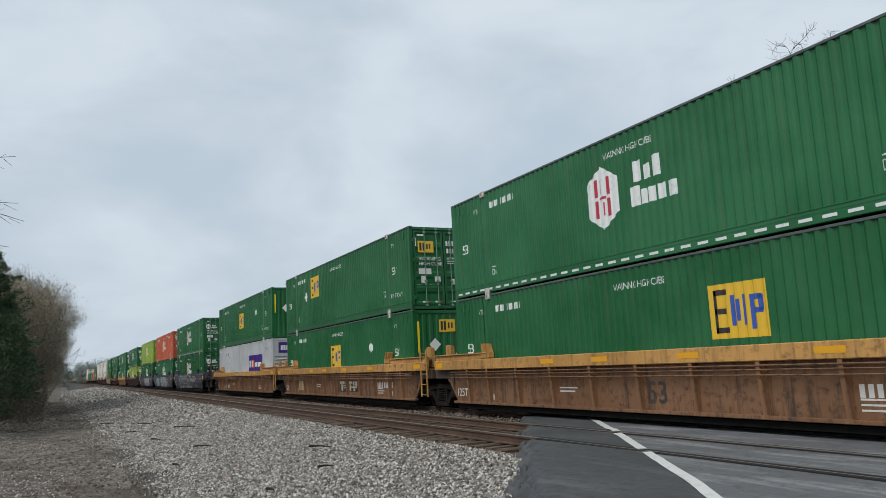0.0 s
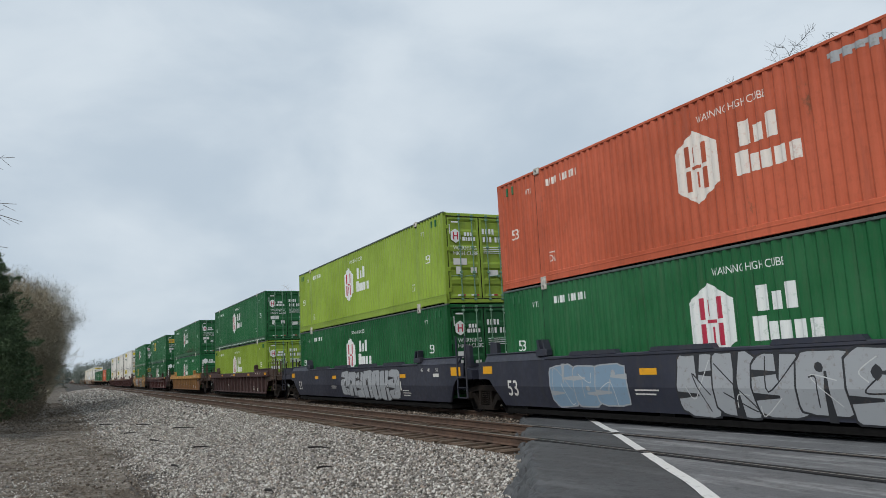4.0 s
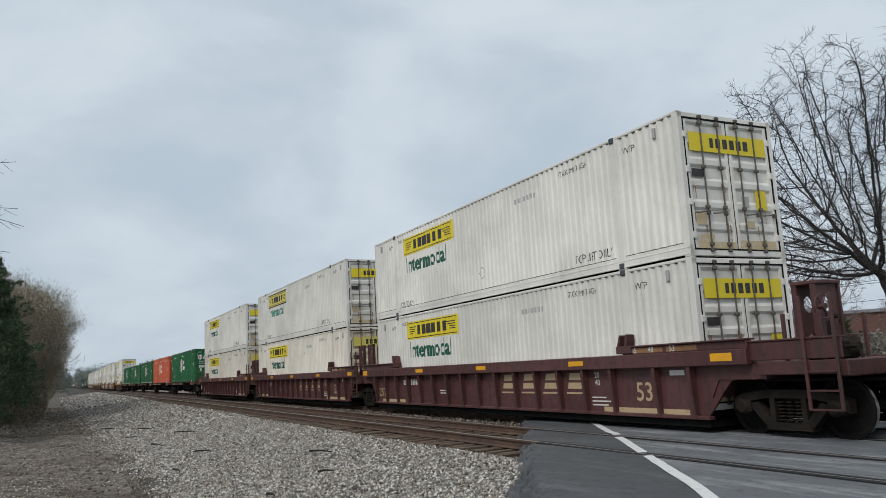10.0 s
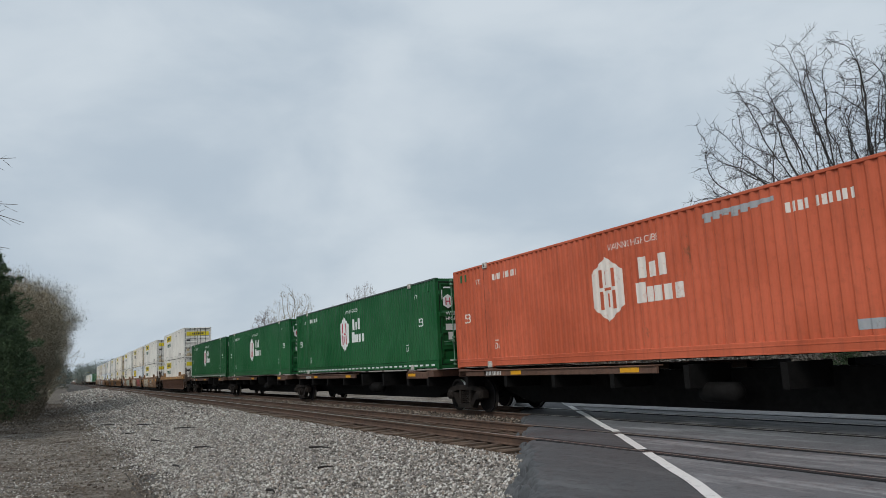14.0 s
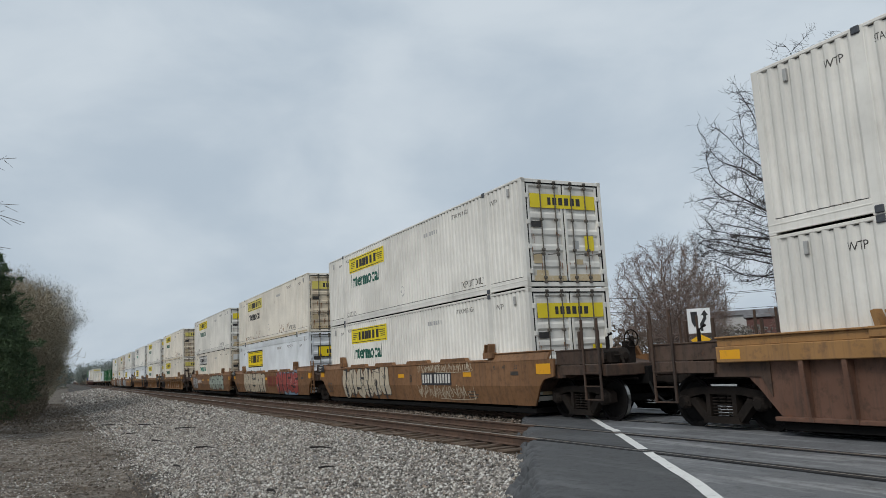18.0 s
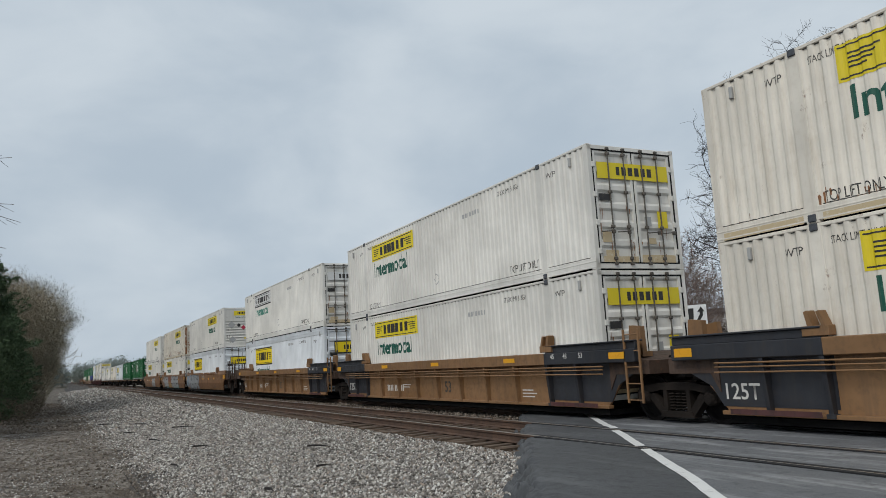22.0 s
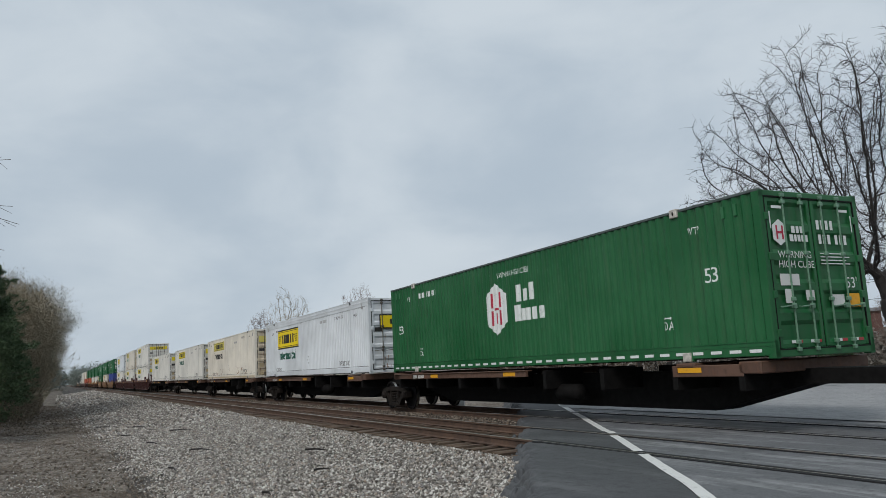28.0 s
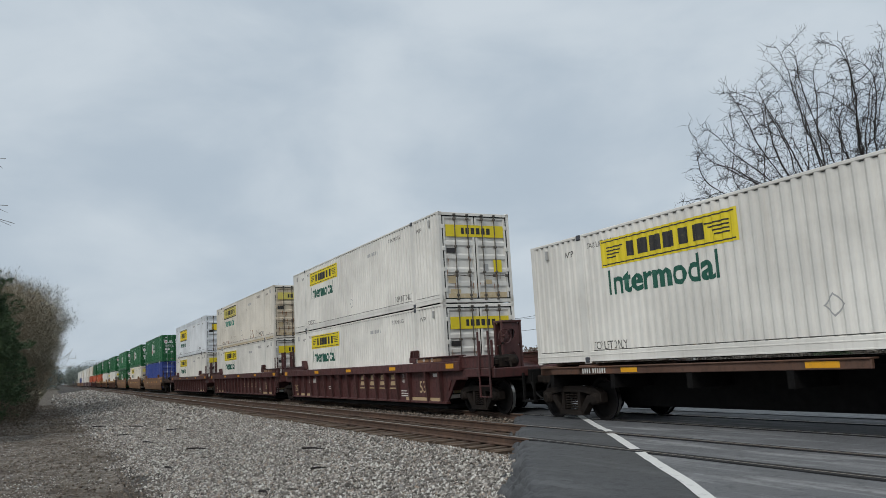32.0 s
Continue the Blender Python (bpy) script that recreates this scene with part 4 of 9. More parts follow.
        part("rail_seam", bars("seam", [(-7.9, 0.275, -6.25, 0.29), (-5.9, 0.275, 5.9, 0.29), (6.25, 0.275, 7.9, 0.29)], "m_dark", 0.010, "rail_seam"), c)
        if kind in ("jb_rust", "jb_cream"):
            part("grime_band", side_rects("ochreband", [(-7.9, 0.025, -6.25, 0.15), (-5.9, 0.025, 5.9, 0.15), (6.25, 0.025, 7.9, 0.15)], "m_ochre", -WID / 2 - 0.005), c, "ochre grime along the bottom rail")
            part("rust_stain", cached(("siderust", kind), lambda: side_runs(kind)), c, "short brown rust runs")
    if dashes:
        part("reflective_tape", cached(("dash", mk), lambda: tape_mesh(mk)), c, "row of white reflective dashes")
    for x in (7.28, 7.56, -7.28, -7.56) if fam != "jb" else (7.4, -7.4):
        part("stake_pocket", cached(("pocket", fam), lambda: Build().box(-0.035, 0.035, -0.02, 0.04, -0.22, 0.0, 0.01).mesh("stake_pocket", mat if fam != "jb" else MAT["m_grey"])), c, "", Matrix.Translation((x, -WID / 2 + 0.0, HGT - 0.17)))
    where = {0: "in a well wagon", 1: "stacked on another", 2: "on a spine wagon"}[level]
    face = {"hub": "with white badge", "emp": "with golden panel", "jb": "with yellow brand panel", "fedex": "with purple panel", "none": "with plain sides"}[fam.replace("plain_", "")]
    tagged(c, "%s container %s, %s" % (tint, face, where), "container", "containers on the train")
    return c


EMP_AT = {"": (-2.97, 1.50, -4.45, 1.65), "mid": (-0.15, 1.05, 4.05, 1.78), "right": (2.6, 1.25, 0, 0), "rear": (-4.6, 1.50, -6.3, 1.65)}


def rust_runs(x, kind):
    rnd = random.Random(kind)
    b = Build()
    for i in range(70 if kind in ("jb_cream", "jb_rust") else 34):
        u = rnd.choice((rnd.uniform(-1.08, 1.06), rnd.gauss(rnd.choice((-0.72, -0.26, 0.27, 0.72)), 0.05)))
        w = rnd.uniform(0.004, 0.022)
        top = rnd.choice((0.30, 0.30, 0.62, 1.02, 1.44)) + rnd.uniform(-0.06, 0.06)
        low = max(0.18, top - rnd.uniform(0.05, 0.30))
        b.face(((u - w * 0.4, low, 0), (u + w * 0.3, low, 0), (u + w, top, 0), (u - w * 0.8, top + 0.01, 0)))
    me = b.mesh("rust_stain", MAT["m_rust"])
    me.transform(Matrix.Translation((x, 0, 0)) @ FRONT)
    return me


def nose_diamonds(x, spots, mat):
    b = Build()
    for u, v, r in spots:
        b.face(((u - r, v, 0), (u, v - r, 0), (u + r, v, 0), (u, v + r, 0)))
    me = b.mesh("placard", MAT[mat])
    me.transform(Matrix.Translation((x, 0, 0)) @ FRONT)
    return me


def nose_runs(x, kind):
    """Tapering run-off streaks down a blind end wall."""
    rnd = random.Random(kind + "n")
    b = Build()
    for i in range(60 if kind == "jb_rust" else 26):
        u = rnd.choice((rnd.uniform(-1.1, -0.8), rnd.uniform(0.4, 0.95), rnd.uniform(-1.1, 1.05)))
        top = 0.42 + 0.225 * rnd.randrange(9)
        w, ln = rnd.uniform(0.008, 0.03), rnd.uniform(0.08, 0.21)
        b.face(((u - w, top, 0), (u - w * 0.4, top - ln, 0), (u + w * 0.4, top - ln, 0), (u + w, top, 0)))
    if kind == "jb_rust":
        b.face(((-1.14, 0.2, 0), (-1.08, 0.2, 0), (-1.06, 2.7, 0), (-1.13, 2.7, 0)))
    me = b.mesh("rust_stain", MAT["m_soot" if kind != "jb_rust" else "m_rust"])
    me.transform(Matrix.Translation((x, 0, 0)) @ FRONT)
    return me


def side_runs(kind):
    """Thin tapering rust runs, thickest along the lower edge."""
    rnd = random.Random(kind + "s")
    b = Build()
    dark = kind == "stained"
    for i in range(420 if dark else (190 if kind == "jb_rust" else 100)):
        u = rnd.uniform(-7.6, 7.6) if rnd.random() < 0.35 else rnd.gauss(rnd.choice((1.0, 3.0, 4.6) if dark else (-4.2, -2.6, 3.4)), 0.9)
        if abs(u) > 7.8:
            continue
        top = rnd.choice((rnd.uniform(0.30, 0.42), rnd.uniform(0.30, 0.46), rnd.uniform(0.45, 0.8)))
        if dark:
            top = rnd.choice((rnd.uniform(0.34, 0.6), rnd.uniform(0.34, 0.6), rnd.uniform(0.6, 2.2)))
        w, ln = rnd.uniform(0.008, 0.026), rnd.uniform(0.05, 0.24)
        low = max(0.31 if dark else 0.22, top - ln)
        b.face(((u - w, top, 0), (u - w * 0.5, low, 0), (u + w * 0.4, low - 0.01, 0), (u + w, top - 0.02, 0), (u + w * 0.2, top + w, 0)))
    return laid(b, MAT["m_soot" if dark else "m_rust"], "rust_stain")


def tape_mesh(mk):
    rs, x = [], -7.85
    while x < 7.7:
        rs.append((x, 0.115, x + 0.26, 0.17))
        x += 0.44
    return laid(rects(*rs), MAT[mk], "reflective_tape", 0.012, True)


# ---------------------------------------------------------------- wagons
BOGIE = LEN / 2 + 1.62          # bogie centre, from the middle of a well unit


def wheelset_mesh():
    b = Build()
    b.tube(((0, -0.95, 0), (0, 0.95, 0)), 0.085, 10)
    for s in (-1, 1):
        yo = s * 0.78
        b.lathe([(0.09, yo - s * 0.06), (0.16, yo - s * 0.07), (0.17, yo - s * 0.02), (0.38, yo + s * 0.0), (0.41, yo - s * 0.05), (0.455, yo - s * 0.05), (0.455, yo + s * 0.055),
                 (0.485, yo + s * 0.06), (0.485, yo + s * 0.085), (0.42, yo + s * 0.09), (0.38, yo + s * 0.03), (0.16, yo + s * 0.05), (0.09, yo + s * 0.06)], n=20)
    return b.mesh("wheelset", MAT["wheel"])


def tread_mesh():
    b = Build()
    for s in (-1, 1):
        b.lathe([(0.4575, s * 0.74), (0.4575, s * 0.83)], n=28)
    return b.mesh("polished_tread", MAT["tread"])


def side_frame_mesh():
    """Cast bogie side frame with two window openings, spring nest and axle box ends."""
    b = Build()
    y0, y1 = -0.09, 0.09
    b.prism([(-1.12, 0.40), (-1.12, 0.60), (-0.92, 0.70), (-0.45, 0.76), (0.45, 0.76), (0.92, 0.70), (1.12, 0.60), (1.12, 0.40), (0.98, 0.46), (0.80, 0.56), (0.45, 0.62), (-0.45, 0.62), (-0.80, 0.56), (-0.98, 0.46)], y0, y1)
    b.prism([(-0.82, 0.52), (-0.62, 0.56), (-0.30, 0.20), (-0.42, 0.12)], y0, y1)
    b.prism([(0.82, 0.52), (0.42, 0.12), (0.30, 0.20), (0.62, 0.56)], y0, y1)
    b.prism([(-0.45, 0.10), (0.45, 0.10), (0.40, 0.22), (-0.40, 0.22)], y0 - 0.03, y1)
    for s in (-1, 1):
        b.prism([(s * 0.36, 0.2), (s * 0.36, 0.64), (s * 0.26, 0.64), (s * 0.26, 0.2)][::s], y0, y1)
        b.box(s * 0.90 - 0.15, s * 0.90 + 0.15, y0 - 0.05, y1, 0.36, 0.60, 0.04)
        b.lathe([(0.0, -0.18), (0.09, -0.18), (0.13, -0.14), (0.13, 0.0)], n=12, at=(s * 0.90, 0, 0.47))
    return b.mesh("side_frame", MAT["bogie"])


def spring_mesh():
    b = Build()
    for x in (-0.17, 0.0, 0.17):
        for i in range(6):
            b.lathe([(0.055, 0), (0.078, 0.02), (0.055, 0.04)], n=9, at=(0, 0, 0))
            for j in range(len(b.v) - 27, len(b.v)):
                px, py, pz = b.v[j]
                b.v[j] = (px + x, pz, 0.24 + 0.058 * i + py)
    return b.mesh("spring_nest", MAT["bogie"])


def bogie(parent, x):
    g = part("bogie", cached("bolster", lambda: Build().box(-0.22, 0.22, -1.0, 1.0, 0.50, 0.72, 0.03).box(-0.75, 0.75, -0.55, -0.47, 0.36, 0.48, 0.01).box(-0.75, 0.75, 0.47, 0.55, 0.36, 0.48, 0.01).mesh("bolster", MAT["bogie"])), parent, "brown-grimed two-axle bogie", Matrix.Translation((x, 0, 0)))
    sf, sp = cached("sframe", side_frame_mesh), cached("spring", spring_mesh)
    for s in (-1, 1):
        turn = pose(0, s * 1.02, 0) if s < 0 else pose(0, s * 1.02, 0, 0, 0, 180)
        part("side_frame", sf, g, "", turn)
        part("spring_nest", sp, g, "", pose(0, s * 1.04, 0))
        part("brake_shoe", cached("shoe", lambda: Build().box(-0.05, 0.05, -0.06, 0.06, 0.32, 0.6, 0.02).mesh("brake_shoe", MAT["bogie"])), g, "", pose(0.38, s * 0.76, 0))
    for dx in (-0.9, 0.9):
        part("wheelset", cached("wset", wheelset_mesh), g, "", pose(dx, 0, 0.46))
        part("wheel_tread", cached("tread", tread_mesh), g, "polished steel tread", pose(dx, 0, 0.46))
    return g


def graffiti_meshes(seed, x0, x1, z0, z1, y, fill, line, back, mode="block"):
    """Sprayed art that cannot be read: a back cloud, then fat letter-like slabs with slits, or thin looping tags."""
    rnd = random.Random(seed)
    layers = {"back": Build(), "line": Build(), "fill": Build(), "glint": Build()}
    h = z1 - z0
    step = [0.0]

    def lay(key, pts):
        step[0] += 0.00003
        layers[key].face([(max(x0 - 0.12, min(x1 + 0.12, u)), y - 0.001 - step[0], max(z0 - 0.03, min(z1 + 0.03, v))) for u, v in pts])

    def stroke(key, pts, wid):
        for (ua, va), (ub, vb) in zip(pts, pts[1:]):
            d = Vector((ub - ua, vb - va))
            if d.length < 1e-4:
                continue
            d.normalize()
            q, e, t = Vector((-d.y, d.x)) * wid / 2, d * wid * 0.3, rnd.uniform(0.7, 1.1)
            lay(key, ((ua - e.x + q.x, va - e.y + q.y), (ua - e.x - q.x, va - e.y - q.y), (ub + e.x - q.x * t, vb + e.y - q.y * t), (ub + e.x + q.x * t, vb + e.y + q.y * t)))

    def curve(knots, k=6):
        out, ks = [], [Vector((u, v, 0)) for u, v in knots]
        for i in range(len(ks) - 1):
            p0, p1, p2, p3 = ks[max(i - 1, 0)], ks[i], ks[i + 1], ks[min(i + 2, len(ks) - 1)]
            for j in range(k):
                t = j / k
                q = 0.5 * (2 * p1 + (p2 - p0) * t + (2 * p0 - 5 * p1 + 4 * p2 - p3) * t * t + (3 * p1 - p0 - 3 * p2 + p3) * t ** 3)
                out.append((q.x, q.y))
        return out + [tuple(ks[-1][:2])]
    if mode == "tag":
        n = max(3, int((x1 - x0) / (h * 0.45)))
        w = (x1 - x0) / n
        for i in range(n):
            uc, up, knots = x0 + (i + 0.5) * w, rnd.random() < 0.6, []
            for k in range(rnd.randint(4, 7)):
                knots.append((uc + rnd.uniform(-0.62, 0.62) * w, z0 + h * (rnd.uniform(0.55, 1.0) if up else rnd.uniform(0.0, 0.45))))
                up = not up if rnd.random() < 0.75 else up
            stroke("fill", curve(knots, 6), h * rnd.uniform(0.045, 0.075))
        if x1 - x0 > 1.0:
            stroke("fill", curve([(x0 + 0.4 * (x1 - x0), z0 + 0.05 * h), (x0 + 0.75 * (x1 - x0), z0), (x1, z0 + 0.12 * h), (x1 - 0.05, z0 + 0.5 * h)], 6), h * 0.05)
    else:
        n = max(2, round((x1 - x0) / (h * 0.78)))
        w = (x1 - x0) / n
        if back:
            for i in range(n * 4):
                u, v, r = rnd.uniform(x0, x1), rnd.uniform(z0, z1), rnd.uniform(0.22, 0.5) * h
                lay("back", [(u + r * rnd.uniform(0.75, 1.2) * math.cos(0.7 * k), v + r * rnd.uniform(0.8, 1.1) * math.sin(0.7 * k)) for k in range(9)])
        lean = rnd.uniform(-0.10, 0.16)
        for i in range(n):
            uc, vc = x0 + (i + 0.5) * w, (z0 + z1) / 2 + rnd.uniform(-0.04, 0.04) * h
            a, c = w * rnd.uniform(0.50, 0.60), h * rnd.uniform(0.43, 0.50)
            power = rnd.uniform(0.30, 0.45) if mode == "block" else rnd.uniform(0.55, 0.8)
            shape = []
            for k in range(18):
                t = 6.28319 * k / 18
                cu, cv = math.cos(t), math.sin(t)
                r = rnd.uniform(0.93, 1.05) if mode == "block" else rnd.uniform(0.84, 1.08)
                su, sv = math.copysign(abs(cu) ** power, cu) * r, math.copysign(abs(cv) ** power, cv) * r
                shape.append((uc + a * su + lean * c * sv, vc + c * sv))
            lay("line", [(uc + (u - uc) * 1.07, vc + (v - vc) * 1.07) for u, v in shape])
            lay("fill", shape)
            # slits and counters between the limbs of the letter
            kind = rnd.randrange(4)
            cut = rnd.uniform(0.05, 0.12) * w
            if kind in (0, 3):
                top = vc + rnd.uniform(-0.1, 0.25) * h
                lay("line", ((uc - cut * 1.6, z0), (uc + cut * 1.2, z0), (uc + cut * 0.4 + lean * 0.3 * h, top), (uc - cut * 0.4 + lean * 0.3 * h, top)))
            if kind in (1, 3):
                lay("line", ((uc + cut * 0.5, vc + 0.05 * h), (uc + cut * 2.0, z1), (uc - cut * 0.4, z1), (uc - cut * 0.2, vc + 0.12 * h)))
            if kind in (1, 2):
                for dv in (-0.16, 0.18):
                    s = rnd.choice((-1, 1))
                    lay("line", ((uc, vc + (dv - 0.015) * h), (uc + s * a * 1.05, vc + (dv - 0.06) * h), (uc + s * a * 1.05, vc + (dv + 0.06) * h), (uc, vc + (dv + 0.025) * h)))
            if kind in (0, 2):
                r = rnd.uniform(0.07, 0.12)
                ou, ov = uc + rnd.uniform(-0.15, 0.15) * w, vc + rnd.uniform(-0.05, 0.28) * h
                lay("line", [(ou + r * w * 1.1 * math.cos(0.785 * k), ov + r * h * rnd.uniform(0.7, 1.2) * math.sin(0.785 * k)) for k in range(8)])
            # inner contour lines and a glint
            for q in range(2 if mode == "block" else 3):
                kn = [(uc + rnd.uniform(-0.5, 0.5) * w, vc + rnd.uniform(-0.45, 0.45) * h) for k in range(3)]
                stroke("line" if q else "glint", curve(kn, 5), h * (0.022 if q else 0.016))
    out = []
    for key, mat in (("back", back), ("line", line), ("fill", fill), ("glint", "g_white")):
        if mat and layers[key].f:
            me = layers[key].mesh("graffiti_" + key, MAT[mat])
            out.append((key, folded(me) if 1.46 < -y < 1.50 else me))
    return out


def brand_slabs(w, u0, u1, z0, z1, y, mat, panel):
    """Three slabs in a dull colour, on a painted panel where there is one."""
    if panel:
        part("brand_panel", side_rects(("slabpanel", u0, panel), [(u0 - 0.18, 0.30, u1 + 0.18, 1.47)], panel, y - 0.0045, "brand_panel"), w, "ochre painted panel")
    k = (u1 - u0) / 3.0

    def slabs():
        bd = Build()
        for i, slant in ((0, 0.0), (1, 0.0), (2, 0.28)):
            a = u0 + k * i
            bd.face(((a + 0.12 * k, y - 0.008, z0), (a + 0.72 * k, y - 0.008, z0), (a + (0.86 + slant * 0.5) * k, y - 0.008, z1), (a + slant * k, y - 0.008, z1)))
        return folded(bd.mesh("brand_lettering", MAT[mat]))
    part("brand_lettering", cached(("slabs", u0, mat), slabs), w, "three dull red slabs")


STYLE = {
    # style: side, chord, ends, ribbed, words
    "tan": ("brown_side", "tan", "end_brown", True, "tan and grimy brown ribbed"),
    "navy": ("navy", "navy", "navy", False, "dark navy smooth-sided"),
    "dark_maroon": ("maroon_dark", "maroon_dark", "end_brown", True, "dark maroon ribbed"),
    "yellow_rib": ("brown_side", "tan", "end_brown", True, "rusty yellow-tan ribbed"),
    "maroon": ("maroon", "maroon", "maroon", True, "maroon ribbed"),
    "aok": ("maroon", "maroon", "maroon_dark", True, "faded maroon ribbed"),
    "tan_smooth": ("tan_flat", "tan_flat", "end_brown", False, "tan smooth-sided"),
    "rust": ("rust_brown", "tan_flat", "end_brown", True, "rust-brown ribbed"),
    "brown_smooth": ("orange_brown", "orange_brown", "end_brown", False, "orange-brown smooth-sided"),
    "ochre": ("ochre", "ochre", "end_brown", True, "ochre brown ribbed"),
}
RIBS = {
    "": (-7.25, -6.1, -4.6, -3.07, -1.53, 0.0, 1.53, 3.07, 4.6, 6.1, 7.25),
    "rust": [0.76 * k for k in range(-10, 11)],
    "yellow_rib": [-0.29 + 1.05 * k for k in range(-7, 8)],
    "aok": [-7.95 + 1.545 * k for k in range(11)],
    "dark_maroon": [0.98 * k for k in range(-7, 8)] + [-7.8, 7.8],
    "maroon": [0.7 + 0.98 * k for k in range(-9, 6)] + [6.95, 7.9],
}
RECESS = 1.335            # half width between ribbed side plates
XS = LEN / 2 + 0.18      # end of the well's straight sides
FOLD, TUCK = 0.77, 0.11  # smooth sides fold inwards below this height


def folded(me):
    """Lays marks made for the plane above the fold onto the lower side that leans in."""
    bm = bmesh.new()
    bm.from_mesh(me)
    bmesh.ops.bisect_plane(bm, geom=bm.verts[:] + bm.edges[:] + bm.faces[:], plane_co=(0, 0, FOLD), plane_no=(0, 0, 1), dist=1e-5)
    for v in bm.verts:
        if v.co.z < FOLD:
            v.co.y += TUCK * (FOLD - v.co.z) / 0.5
    bm.to_mesh(me)
    bm.free()
    return me


def side_words(s, u, v, h, mat, y, squeeze=1.0):
    def make():
        me = shifted(text_outline(s, h, squeeze, 0.01), u, v)
        me.transform(Matrix.Translation((0, y, 0)) @ SIDE)
        me.materials.append(MAT[mat])
        return folded(me) if 1.46 < -y < 1.50 else me
    return cached(("sw", s, u, v, h, mat, y), make)


def side_rects(key, rs, mat, y, name="marking"):
    def make():
        me = rects(*rs).mesh(name, MAT[mat])
        me.transform(Matrix.Translation((0, y, 0)) @ SIDE)
        return folded(me) if 1.46 < -y < 1.50 else me
    return cached(("sr", key, mat, y), make)


def rib_mesh(mat):
    """A fin under the top chord, deep above and tapering down the side."""
    b = Build()
    k = 0.042
    b.v += [(x, y, z) for x in (-k, k) for y, z in ((0.0, 0.28), (-0.09, 0.28), (-0.165, 1.10), (-0.165, 1.21), (0.0, 1.21))]
    b.f += [(0, 1, 2, 3, 4), (9, 8, 7, 6, 5), (1, 6, 7, 2), (2, 7, 8, 3), (0, 5, 6, 1), (3, 8, 9, 4)]
    b.box(-0.08, 0.08, -0.11, 0.0, 0.24, 0.31)
    return b.mesh("rib", mat)


def holed_plate(w, h, rows, r, t, mat):
    """An upright plate with round openings, one above the other."""
    b = Build()
    hc = h / rows
    for i in range(rows):
        z = hc * (i + 0.5)
        n = 16
        rim, edge = [], []
        for k in range(n):
            a = 6.28319 * k / n + 0.19635
            cu, cv = math.cos(a), math.sin(a)
            q = min(w / 2 / max(abs(cu), 1e-6), hc / 2 / max(abs(cv), 1e-6))
            rim.append((r * cu, z + r * cv * 1.15))
            edge.append((q * cu, z + q * cv))
        for k in range(n):
            j = (k + 1) % n
            for y in (-t, t):
                b.face([(u, y, v) for u, v in (rim[k], edge[k], edge[j], rim[j])])
            b.face([(rim[k][0], -t, rim[k][1]), (rim[j][0], -t, rim[j][1]), (rim[j][0], t, rim[j][1]), (rim[k][0], t, rim[k][1])])
    b.box(-w / 2 - 0.03, -w / 2 + 0.02, -t - 0.03, t + 0.03, 0.0, h)
    b.box(w / 2 - 0.02, w / 2 + 0.03, -t - 0.03, t + 0.03, 0.0, h)
    return b.mesh("guide_post", mat)


